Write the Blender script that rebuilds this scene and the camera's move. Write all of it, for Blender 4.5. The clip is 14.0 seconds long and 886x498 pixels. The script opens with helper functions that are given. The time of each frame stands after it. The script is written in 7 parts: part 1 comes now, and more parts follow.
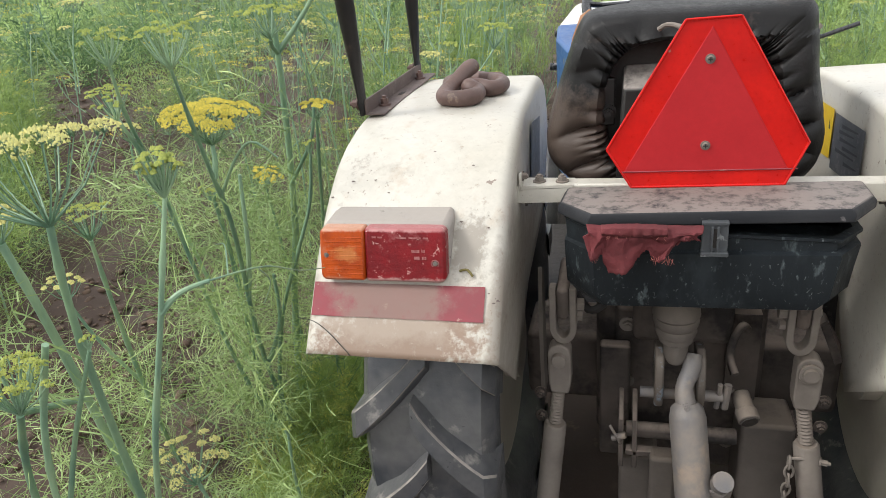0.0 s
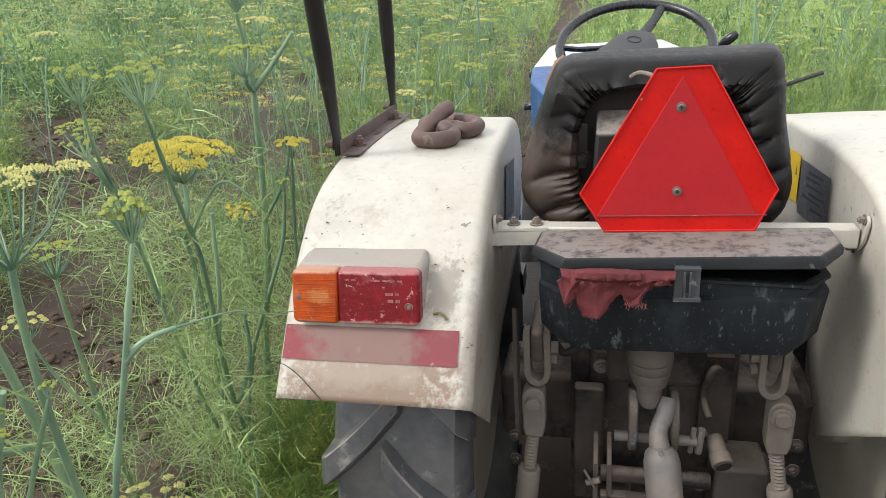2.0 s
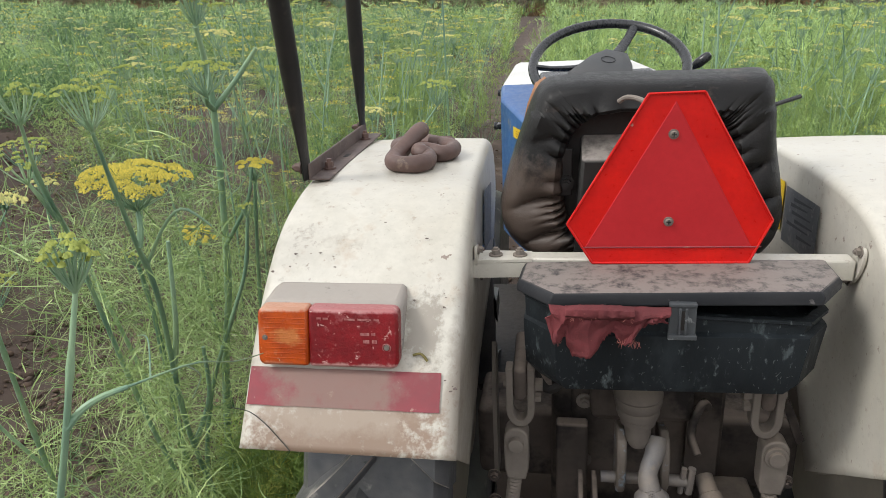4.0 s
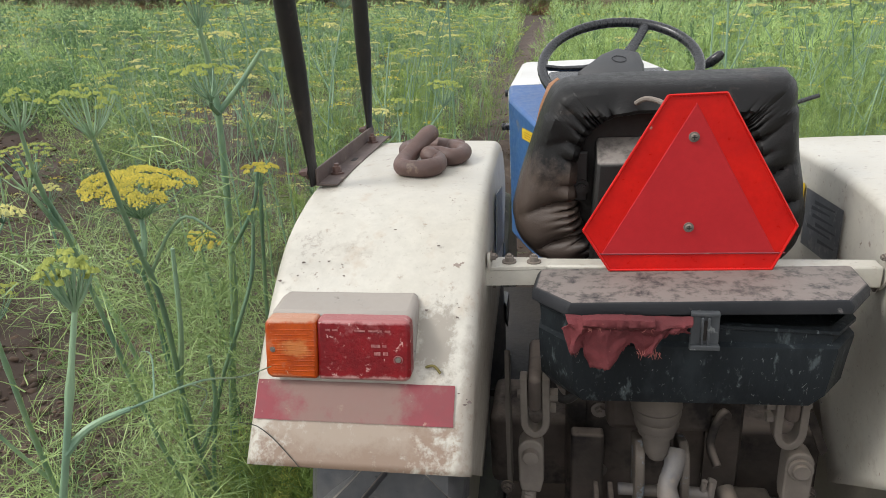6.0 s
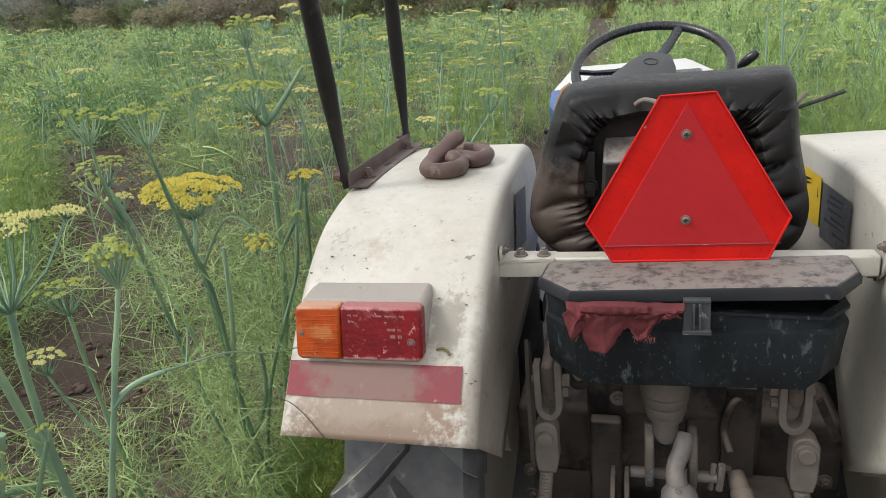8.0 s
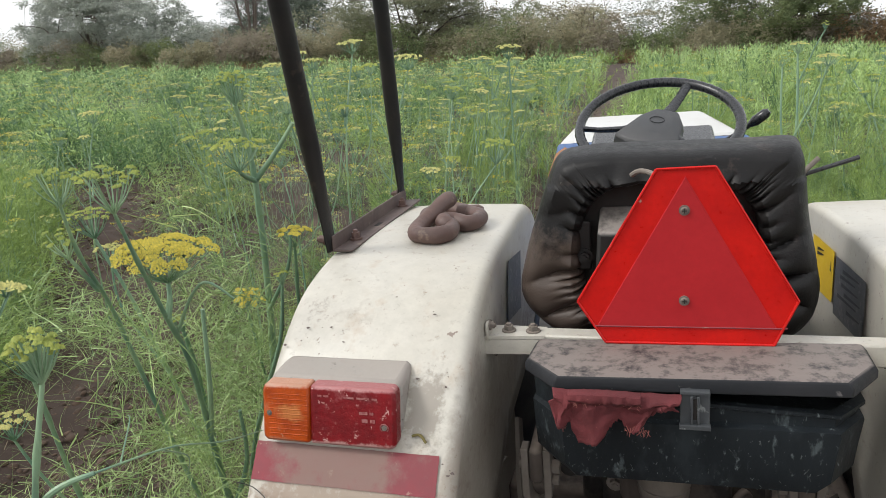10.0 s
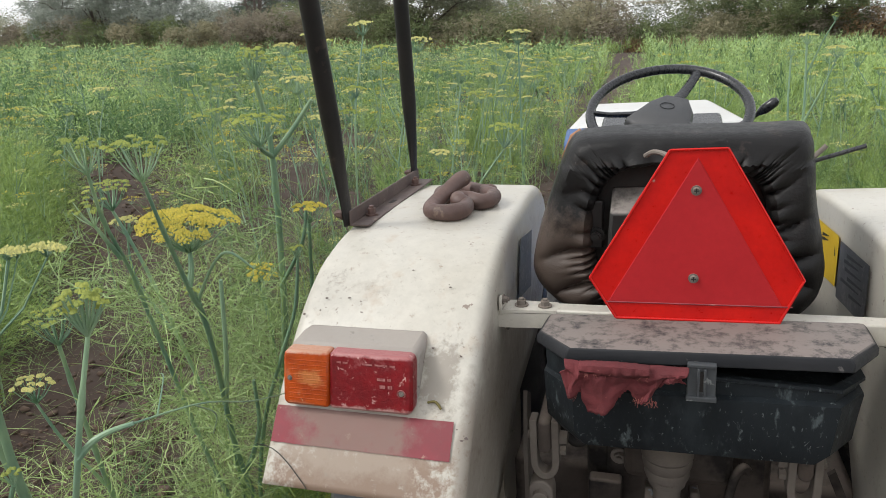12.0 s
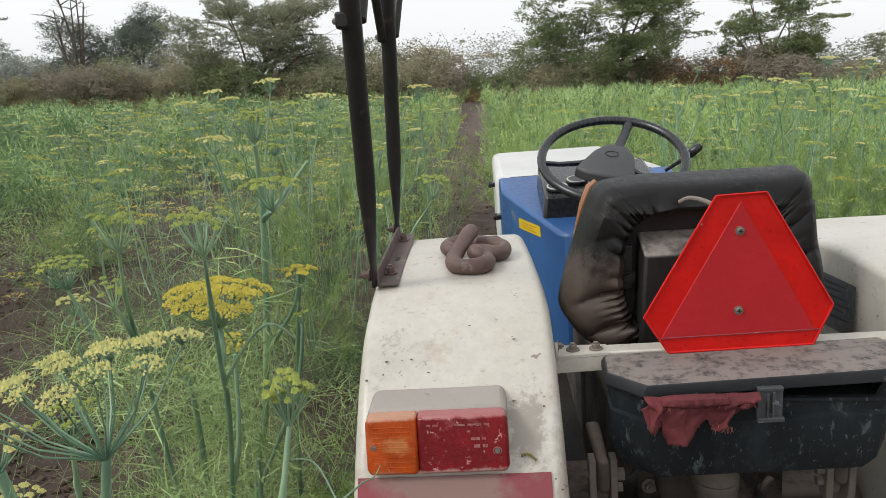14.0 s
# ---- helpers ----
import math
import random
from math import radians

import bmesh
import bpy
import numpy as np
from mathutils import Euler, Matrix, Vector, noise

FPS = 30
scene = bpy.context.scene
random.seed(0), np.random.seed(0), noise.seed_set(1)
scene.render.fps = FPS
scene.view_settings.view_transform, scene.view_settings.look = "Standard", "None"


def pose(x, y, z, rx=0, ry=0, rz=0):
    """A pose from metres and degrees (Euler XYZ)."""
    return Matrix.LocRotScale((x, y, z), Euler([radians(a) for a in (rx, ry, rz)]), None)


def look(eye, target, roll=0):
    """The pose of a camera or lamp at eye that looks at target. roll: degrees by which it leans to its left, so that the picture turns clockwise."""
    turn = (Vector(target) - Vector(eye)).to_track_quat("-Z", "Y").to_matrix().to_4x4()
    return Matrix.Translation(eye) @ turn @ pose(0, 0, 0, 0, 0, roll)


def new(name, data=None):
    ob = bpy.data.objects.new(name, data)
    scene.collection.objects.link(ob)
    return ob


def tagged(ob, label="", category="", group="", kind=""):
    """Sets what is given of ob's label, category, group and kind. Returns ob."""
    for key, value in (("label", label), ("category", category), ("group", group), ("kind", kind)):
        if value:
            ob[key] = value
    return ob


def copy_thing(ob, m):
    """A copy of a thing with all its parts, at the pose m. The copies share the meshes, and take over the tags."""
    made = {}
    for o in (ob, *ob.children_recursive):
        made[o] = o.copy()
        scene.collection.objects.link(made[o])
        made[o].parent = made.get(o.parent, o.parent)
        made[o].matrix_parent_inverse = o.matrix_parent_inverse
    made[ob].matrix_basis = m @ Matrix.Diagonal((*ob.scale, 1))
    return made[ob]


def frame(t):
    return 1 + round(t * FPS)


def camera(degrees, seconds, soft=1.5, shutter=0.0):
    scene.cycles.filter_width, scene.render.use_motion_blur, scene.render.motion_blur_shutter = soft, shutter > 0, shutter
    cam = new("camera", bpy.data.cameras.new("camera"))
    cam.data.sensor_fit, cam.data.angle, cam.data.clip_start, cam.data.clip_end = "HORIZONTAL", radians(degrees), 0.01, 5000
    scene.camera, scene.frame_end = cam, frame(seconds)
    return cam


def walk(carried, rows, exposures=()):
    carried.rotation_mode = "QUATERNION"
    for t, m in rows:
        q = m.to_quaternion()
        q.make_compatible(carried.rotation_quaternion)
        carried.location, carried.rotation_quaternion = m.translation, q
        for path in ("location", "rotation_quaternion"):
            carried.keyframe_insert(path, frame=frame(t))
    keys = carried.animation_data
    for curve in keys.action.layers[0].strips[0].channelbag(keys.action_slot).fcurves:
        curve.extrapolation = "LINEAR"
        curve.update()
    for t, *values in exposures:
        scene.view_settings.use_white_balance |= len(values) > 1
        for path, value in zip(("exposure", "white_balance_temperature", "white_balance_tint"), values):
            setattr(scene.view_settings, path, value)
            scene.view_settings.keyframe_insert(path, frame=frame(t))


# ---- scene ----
cam = camera(65.7, 14.0, soft=0.5)
# the tractor stands with its right wheels a little higher than its left ones
TRACTOR = Matrix.Translation((0.1775, 1.3, 0.0)) @ Matrix.Rotation(radians(-3.2), 4, "Y") @ Matrix.Translation((-0.1775, -1.3, 0.0))
PATH = [
    (0, (0.057, 0.012, 1.43), (-0.462, 1.769, 0.628), -5.7),
    (0.5, (0.075, -0.005, 1.439), (-0.432, 1.785, 0.703), -5.5),
    (1, (0.075, 0.002, 1.44), (-0.43, 1.792, 0.703), -5.3),
    (1.5, (0.069, 0.017, 1.44), (-0.403, 1.817, 0.705), -4.8),
    (2, (0.056, 0.024, 1.442), (-0.393, 1.835, 0.723), -4.3),
    (2.5, (0.038, 0.033, 1.445), (-0.402, 1.852, 0.742), -4.3),
    (3, (0.027, 0.044, 1.449), (-0.382, 1.872, 0.749), -4.1),
    (3.5, (0.021, 0.068, 1.447), (-0.354, 1.908, 0.758), -3.6),
    (4, (0.01, 0.1, 1.446), (-0.326, 1.947, 0.756), -3.2),
    (6.5, (-0.007, 0.133, 1.447), (-0.37, 1.974, 0.757), -4.1),
    (7, (0.035, 0.099, 1.447), (-0.401, 1.921, 0.746), -4.4),
    (7.5, (0.074, 0.067, 1.445), (-0.443, 1.876, 0.765), -5.9),
    (8, (0.103, 0.056, 1.452), (-0.446, 1.865, 0.798), -6.2),
    (8.5, (0.113, 0.063, 1.46), (-0.424, 1.896, 0.866), -5.7),
    (9, (0.149, 0.142, 1.467), (-0.406, 1.968, 0.87), -6.1),
    (9.2, (0.146, 0.156, 1.477), (-0.433, 1.985, 0.913), -6.3),
    (11.5, (0.129, 0.122, 1.474), (-0.462, 1.956, 0.937), -4.2),
    (12, (0.12, 0.108, 1.471), (-0.474, 1.928, 0.891), -4.1),
    (12.5, (0.089, 0.079, 1.478), (-0.483, 1.924, 0.962), -3.4),
    (12.7, (0.070, 0.054, 1.485), (-0.512, 1.928, 1.102), -2.8),
    (13, (0.036, 0.016, 1.497), (-0.593, 1.883, 1.153), -4.1),
    (13.2, (0.017, 0.025, 1.510), (-0.633, 1.895, 1.222), -5.8),
    (13.3, (0.006, 0.033, 1.515), (-0.606, 1.917, 1.244), -5.4),
    (13.4, (-0.004, 0.038, 1.522), (-0.597, 1.929, 1.246), -5.8),
    (13.5, (-0.016, 0.045, 1.528), (-0.541, 1.952, 1.233), -5.5),
    (13.6, (-0.054, 0.045, 1.524), (-0.460, 1.978, 1.209), -5.2),
    (13.7, (-0.092, 0.043, 1.521), (-0.410, 1.987, 1.178), -4.8),
    (13.8, (-0.131, 0.041, 1.517), (-0.450, 1.968, 1.085), -6.0),
    (13.9, (-0.170, 0.040, 1.514), (-0.446, 1.963, 1.039), -5.6),
    (14, (-0.21, 0.036, 1.512), (-0.379, 1.971, 1.036), -4.8),
]
walk(cam, [(t, TRACTOR @ look(eye, target, roll)) for t, eye, target, roll in PATH],
     exposures=[(0, 0.70), (2, 0.65), (4, 0.49), (7.5, 0.42), (9, 0.38), (11.5, 0.38), (12.5, 0.31), (13.1, 0.29), (13.6, 0.20), (14, 0.17)])

# ---- daylight: a thin, bright overcast with a soft low sun behind the camera ----
SUN_UP, SUN_ROUND = 44.0, 246.0
world = bpy.data.worlds.new("overcast_sky")
scene.world = world
world.use_nodes = True
wn, wl = world.node_tree.nodes, world.node_tree.links
sky = wn.new("ShaderNodeTexSky")
sky.sky_type, sky.sun_disc = "NISHITA", False
sky.sun_elevation, sky.sun_rotation = radians(SUN_UP), radians(SUN_ROUND)
sky.dust_density, sky.air_density = 4.0, 1.2
pale = wn.new("ShaderNodeHueSaturation")
pale.inputs["Saturation"].default_value = 0.3
veil = wn.new("ShaderNodeMixRGB")
veil.inputs[0].default_value = 0.6
veil.inputs[2].default_value = (12.2, 12.4, 12.7, 1)
wl.new(sky.outputs[0], pale.inputs["Color"])
wl.new(pale.outputs[0], veil.inputs[1])
wl.new(veil.outputs[0], wn["Background"].inputs[0])
wn["Background"].inputs[1].default_value = 0.102
sun = new("sun", bpy.data.lights.new("sun", "SUN"))
sun.data.energy, sun.data.angle, sun.data.color = 1.35, radians(15), (1.0, 0.975, 0.93)
_a, _e = radians(SUN_ROUND), radians(SUN_UP)
sun.matrix_world = look((math.sin(_a) * math.cos(_e) * 60, math.cos(_a) * math.cos(_e) * 60, math.sin(_e) * 60), (0, 0, 0))


# ---- materials ----
def material(name, c1, c2, scale=6.0, rough=(0.5, 0.7), metal=0.0, bump=0.15, bump_scale=60.0, spots=(), dust=None, coat=0.0,
             translucent=0.0, random_tint=0.0, transmission=0.0, island=0.0, stretch=(1, 1, 1), bands=(), gloss=0.5):
    """Two colours mixed by a broad noise, a fine grain in colour and relief, spots of other colours, and dust on upward faces.
    spots: rows of (colour, scale, threshold, softness). bands: rows of (colour, axis, middle, half width, strength, scale[, axis, middle, half width]), caked dirt with a ragged edge."""
    m = bpy.data.materials.new(name)
    m.use_nodes = True
    n, l = m.node_tree.nodes, m.node_tree.links
    b = n["Principled BSDF"]
    co = n.new("ShaderNodeTexCoord")
    mp = n.new("ShaderNodeMapping")
    mp.inputs["Scale"].default_value = stretch
    l.new(co.outputs["Object"], mp.inputs[0])

    def tex(sc, detail=4.0, rgh=0.6):
        t = n.new("ShaderNodeTexNoise")
        t.inputs["Scale"].default_value, t.inputs["Detail"].default_value, t.inputs["Roughness"].default_value = sc, detail, rgh
        l.new(mp.outputs[0], t.inputs["Vector"])
        return t.outputs["Fac"]

    def ramp(src, lo, hi):
        r = n.new("ShaderNodeMapRange")
        r.inputs[1].default_value, r.inputs[2].default_value = lo, hi
        l.new(src, r.inputs[0])
        return r.outputs[0]

    def mix(fac, a, c, kind="MIX"):
        x = n.new("ShaderNodeMixRGB")
        x.blend_type = kind
        for sock, v in ((x.inputs[0], fac), (x.inputs[1], a), (x.inputs[2], c)):
            if isinstance(v, (int, float)):
                sock.default_value = v
            elif isinstance(v, tuple):
                sock.default_value = (*v, 1)
            else:
                l.new(v, sock)
        return x.outputs[0]

    broad = tex(scale)
    col = mix(ramp(broad, 0.35, 0.65), c1, c2)
    fine = tex(scale * 9, 6.0, 0.7)
    col = mix(0.22, col, mix(ramp(fine, 0.3, 0.7), (0.55, 0.55, 0.55), (1.25, 1.25, 1.25)), "MULTIPLY") if bump else col
    rmask = ramp(fine, 0.3, 0.7)
    for c, sc, th, soft in spots:
        col = mix(ramp(tex(sc, 5.0, 0.65), th, th + soft), col, c)
    if dust:
        geo = n.new("ShaderNodeNewGeometry")
        sep = n.new("ShaderNodeSeparateXYZ")
        l.new(geo.outputs["Normal"], sep.inputs[0])
        up = ramp(sep.outputs[2], dust[1], dust[2])
        mul = n.new("ShaderNodeMath")
        mul.operation = "MULTIPLY"
        l.new(up, mul.inputs[0])
        l.new(ramp(tex(dust[3], 5.0, 0.7), 0.30, 0.52), mul.inputs[1])
        col = mix(mul.outputs[0], col, dust[0])
    for c, axis, middle, half, strength, sc, *more in bands:
        sep2 = n.new("ShaderNodeSeparateXYZ")
        l.new(co.outputs["Object"], sep2.inputs[0])

        def close_to(which, mid_at, width):
            off = n.new("ShaderNodeMath")
            off.operation = "SUBTRACT"
            l.new(sep2.outputs[which], off.inputs[0])
            off.inputs[1].default_value = mid_at
            ab = n.new("ShaderNodeMath")
            ab.operation = "ABSOLUTE"
            l.new(off.outputs[0], ab.inputs[0])
            return ramp(ab.outputs[0], width, width * 0.3)

        near = close_to(axis, middle, half)
        if more:
            both = n.new("ShaderNodeMath")
            both.operation = "MULTIPLY"
            l.new(near, both.inputs[0])
            l.new(close_to(*more), both.inputs[1])
            near = both.outputs[0]
        add = n.new("ShaderNodeMath")
        add.operation = "MULTIPLY_ADD"
        l.new(tex(sc, 6.0, 0.7), add.inputs[0])
        add.inputs[1].default_value = 2.6
        add.inputs[2].default_value = -1.3 if strength > 0 else -1.95
        tot = n.new("ShaderNodeMath")
        tot.operation = "ADD"
        l.new(add.outputs[0], tot.inputs[0])
        l.new(near, tot.inputs[1])
        m2 = n.new("ShaderNodeMath")
        m2.operation = "MULTIPLY"
        l.new(ramp(tot.outputs[0], 0.25, 0.75), m2.inputs[0])
        m2.inputs[1].default_value = abs(strength)
        col = mix(m2.outputs[0], col, c)
    if random_tint:
        info = n.new("ShaderNodeObjectInfo")
        col = mix(random_tint, col, mix(info.outputs["Random"], (0.5, 0.62, 0.5), (1.5, 1.35, 1.2)), "MULTIPLY")
    if island:
        geo2 = n.new("ShaderNodeNewGeometry")
        col = mix(island, col, mix(geo2.outputs["Random Per Island"], (0.45, 0.5, 0.5), (1.6, 1.45, 1.2)), "MULTIPLY")
    l.new(col, b.inputs["Base Color"])
    rr = n.new("ShaderNodeMapRange")
    rr.inputs[3].default_value, rr.inputs[4].default_value = rough
    l.new(rmask, rr.inputs[0])
    l.new(rr.outputs[0], b.inputs["Roughness"])
    b.inputs["Metallic"].default_value = metal
    b.inputs["Specular IOR Level"].default_value = gloss
    b.inputs["Coat Weight"].default_value = coat
    b.inputs["Transmission Weight"].default_value = transmission
    if bump:
        bp = n.new("ShaderNodeBump")
        bp.inputs["Strength"].default_value, bp.inputs["Distance"].default_value = bump, 0.004
        l.new(tex(bump_scale, 5.0, 0.65), bp.inputs["Height"])
        l.new(bp.outputs[0], b.inputs["Normal"])
    if translucent:
        tr = n.new("ShaderNodeBsdfTranslucent")
        l.new(col, tr.inputs[0])
        ms = n.new("ShaderNodeMixShader")
        ms.inputs[0].default_value = translucent
        l.new(b.outputs[0], ms.inputs[1])
        l.new(tr.outputs[0], ms.inputs[2])
        l.new(ms.outputs[0], n["Material Output"].inputs[0])
    return m


M_CREAM = material("cream_fender_paint", (0.525, 0.502, 0.445), (0.475, 0.447, 0.385), 5, (0.28, 0.5), bump=0.05, bump_scale=25,
                   spots=[((0.24, 0.192, 0.16), 38, 0.66, 0.03), ((0.44, 0.376, 0.304), 11, 0.60, 0.12)],
                   bands=[((0.23, 0.155, 0.11), 2, 0.866, 0.062, 0.95, 62, 0, -0.30, 0.21), ((0.15, 0.11, 0.09), 2, 1.085, 0.035, -0.6, 90, 0, -0.405, 0.05), ((0.40, 0.34, 0.275), 2, 0.90, 0.06, 0.5, 12, 0, -0.31, 0.2),
                          ((0.27, 0.24, 0.2), 2, 0.985, 0.055, 0.85, 70, 0, -0.190, 0.040), ((0.26, 0.215, 0.175), 0, -0.138, 0.022, 0.6, 16, 2, 0.80, 0.30)])
M_WHITE = material("white_hood_paint", (0.576, 0.576, 0.56), (0.528, 0.52, 0.496), 4, (0.3, 0.5), bump=0.04, spots=[((0.36, 0.304, 0.256), 9, 0.63, 0.1)])
M_BLUE = material("blue_cowl_paint", (0.028, 0.104, 0.288), (0.024, 0.08, 0.224), 5, (0.3, 0.5), bump=0.04, spots=[((0.24, 0.208, 0.176), 14, 0.66, 0.1)])
M_RED = material("red_warning_plastic", (0.46, 0.019, 0.024), (0.40, 0.016, 0.021), 7, (0.35, 0.5), bump=0.05, bump_scale=30, gloss=0.3, spots=[((0.496, 0.24, 0.216), 30, 0.71, 0.03)])
M_REDB = material("bright_red_reflector", (0.60, 0.010, 0.006), (0.48, 0.007, 0.006), 14, (0.25, 0.45), bump=0.08, bump_scale=220, gloss=0.3, spots=[((0.48, 0.288, 0.24), 24, 0.70, 0.04)])
M_TAPE = material("faded_red_tape", (0.25, 0.036, 0.05), (0.20, 0.036, 0.045), 8, (0.5, 0.7), bump=0.06, spots=[((0.34, 0.2, 0.16), 45, 0.62, 0.05)], bands=[((0.21, 0.155, 0.125), 0, -0.325, 0.13, 0.72, 10)])
M_AMBER = material("amber_lens", (0.44, 0.066, 0.003), (0.30, 0.040, 0.002), 26, (0.25, 0.45), bump=0.3, bump_scale=130, gloss=0.3, spots=[((0.46, 0.30, 0.2), 75, 0.63, 0.05)], bands=[((0.46, 0.30, 0.21), 2, 1.034, 0.010, 0.7, 24), ((0.4, 0.2, 0.12), 2, 0.944, 0.012, 0.7, 30), ((0.52, 0.22, 0.07), 2, 0.990, 0.016, 0.55, 40, 0, -0.385, 0.03)])
M_LENS = material("red_lens", (0.20, 0.005, 0.009), (0.13, 0.004, 0.007), 26, (0.25, 0.45), bump=0.3, bump_scale=130, gloss=0.3, spots=[((0.46, 0.26, 0.24), 80, 0.62, 0.04)], bands=[((0.40, 0.17, 0.17), 2, 1.034, 0.010, 0.7, 24), ((0.42, 0.24, 0.22), 2, 0.946, 0.010, 0.8, 60)])
M_LAMP = material("dusty_grey_lamp_housing", (0.32, 0.30, 0.275), (0.27, 0.245, 0.22), 10, (0.6, 0.8), spots=[((0.13, 0.115, 0.1), 70, 0.60, 0.06), ((0.27, 0.21, 0.18), 28, 0.52, 0.14)], dust=((0.31, 0.28, 0.25), 0.2, 0.9, 9))
M_BOX = material("scuffed_black_plastic", (0.007, 0.0098, 0.0122), (0.012, 0.016, 0.0195), 9, (0.5, 0.68), bump=0.15, bump_scale=90,
                 spots=[((0.075, 0.092, 0.096), 42, 0.60, 0.12), ((0.065, 0.08, 0.084), 75, 0.60, 0.10), ((0.10, 0.115, 0.118), 150, 0.64, 0.04), ((0.02, 0.026, 0.03), 12, 0.55, 0.12)], stretch=(1, 1, 0.42), gloss=0.3)
M_SCUFF = material("pale_scuffs", (0.07, 0.08, 0.083), (0.12, 0.13, 0.13), 60, (0.6, 0.8), bump=0.0)
M_LATCH = material("grey_scuffed_plastic", (0.045, 0.05, 0.055), (0.07, 0.075, 0.08), 14, (0.5, 0.65), bump=0.1, spots=[((0.2, 0.21, 0.21), 40, 0.62, 0.06)])
M_LID = material("dusty_black_lid", (0.0176, 0.0192, 0.0224), (0.028, 0.0288, 0.032), 9, (0.5, 0.7), bump=0.15,
                 spots=[((0.12, 0.112, 0.112), 30, 0.64, 0.05)], dust=((0.20, 0.172, 0.157), 0.75, 0.98, 46), gloss=0.25)
M_SEAT = material("black_seat_cover_cloth", (0.0056, 0.0054, 0.0058), (0.0095, 0.0086, 0.0082), 7, (0.38, 0.55), bump=0.2, bump_scale=240,
                  spots=[((0.06, 0.045, 0.037), 9, 0.58, 0.16), ((0.05, 0.045, 0.042), 120, 0.70, 0.03)], gloss=0.30, bands=[((0.10, 0.074, 0.06), 2, 1.07, 0.14, 0.7, 16, 0, -0.04, 0.11)])
M_IRON = material("black_painted_pipe", (0.009, 0.0088, 0.0092), (0.017, 0.0145, 0.0135), 14, (0.4, 0.6), bump=0.25, spots=[((0.055, 0.04, 0.033), 16, 0.62, 0.1)], gloss=0.35)
M_RUST = material("rusty_brown_iron", (0.128, 0.076, 0.064), (0.088, 0.052, 0.044), 22, (0.45, 0.65), bump=0.25, bump_scale=90, spots=[((0.192, 0.136, 0.104), 30, 0.62, 0.1)])
M_BRKT = material("brown_primer_steel", (0.08, 0.056, 0.052), (0.12, 0.088, 0.076), 18, (0.55, 0.75), bump=0.2, spots=[((0.224, 0.176, 0.144), 14, 0.57, 0.1)])
M_GREY = material("dusty_grey_steel", (0.185, 0.160, 0.138), (0.125, 0.107, 0.092), 12, (0.6, 0.85), bump=0.3, spots=[((0.146, 0.114, 0.0988), 20, 0.64, 0.08)], dust=((0.20, 0.165, 0.135), 0.2, 0.9, 12))
M_LINK = material("worn_silver_blue_link", (0.20, 0.17, 0.145), (0.125, 0.122, 0.125), 15, (0.45, 0.7), metal=0.1, bump=0.3, spots=[((0.24, 0.192, 0.152), 12, 0.55, 0.1)])
M_BELLOW = material("dusty_brown_rubber", (0.116, 0.098, 0.084), (0.082, 0.069, 0.060), 9, (0.75, 0.9), bump=0.3, dust=((0.18, 0.145, 0.115), 0.2, 0.9, 12))
M_CHEEK = material("worn_link_cheek", (0.13, 0.108, 0.09), (0.09, 0.075, 0.063), 14, (0.5, 0.75), bump=0.3, spots=[((0.17, 0.2, 0.235), 24, 0.58, 0.06)])
M_CAST = material("dust_caked_casting", (0.100, 0.079, 0.067), (0.045, 0.036, 0.031), 7, (0.8, 0.95), bump=0.5, bump_scale=40, spots=[((0.016, 0.013, 0.012), 6.5, 0.50, 0.12)], dust=((0.25, 0.20, 0.165), 0.35, 0.95, 8))
M_DARK = material("black_grease", (0.0128, 0.0104, 0.0096), (0.024, 0.0192, 0.016), 8, (0.6, 0.8), bump=0.3)
M_TYRE = material("dusty_rubber", (0.036, 0.039, 0.047), (0.12, 0.117, 0.116), 7, (0.34, 0.56), bump=0.35, bump_scale=40, spots=[((0.23, 0.215, 0.20), 16, 0.60, 0.10), ((0.02, 0.02, 0.021), 60, 0.68, 0.04)])
M_LUGEDGE = material("scuffed_lug_edge", (0.30, 0.27, 0.24), (0.17, 0.155, 0.145), 26, (0.6, 0.8), bump=0.2, bump_scale=90)
M_RIM = material("cream_wheel_rim", (0.48, 0.448, 0.376), (0.4, 0.36, 0.296), 6, (0.4, 0.6))
M_WHEEL = material("black_steering_plastic", (0.0128, 0.0136, 0.016), (0.0208, 0.0224, 0.0256), 10, (0.22, 0.34), bump=0.05)
M_HUB = material("charcoal_wheel_hub", (0.044, 0.0456, 0.0496), (0.056, 0.056, 0.0576), 10, (0.45, 0.6), bump=0.05)
M_CLOTH = material("faded_red_cloth", (0.145, 0.026, 0.030), (0.095, 0.017, 0.020), 22, (0.85, 0.95), bump=0.4, bump_scale=260, spots=[((0.30, 0.11, 0.095), 60, 0.68, 0.05)])
M_FRAY = material("pale_frayed_threads", (0.33, 0.12, 0.10), (0.24, 0.07, 0.06), 30, (0.8, 0.95), bump=0.0)
M_YELLOW = material("yellow_sticker", (0.64, 0.44, 0.016), (0.576, 0.376, 0.016), 12, (0.4, 0.55), bump=0.0)
M_MARKY = material("faint_label_print", (0.42, 0.25, 0.012), (0.36, 0.2, 0.012), 30, (0.5, 0.6), bump=0.0)
M_BLACK = material("black_print", (0.012, 0.012, 0.012), (0.016, 0.016, 0.016), 12, (0.5, 0.6), bump=0.0)
M_PALE = material("pale_print", (0.496, 0.48, 0.448), (0.44, 0.416, 0.384), 30, (0.5, 0.6), bump=0.0)
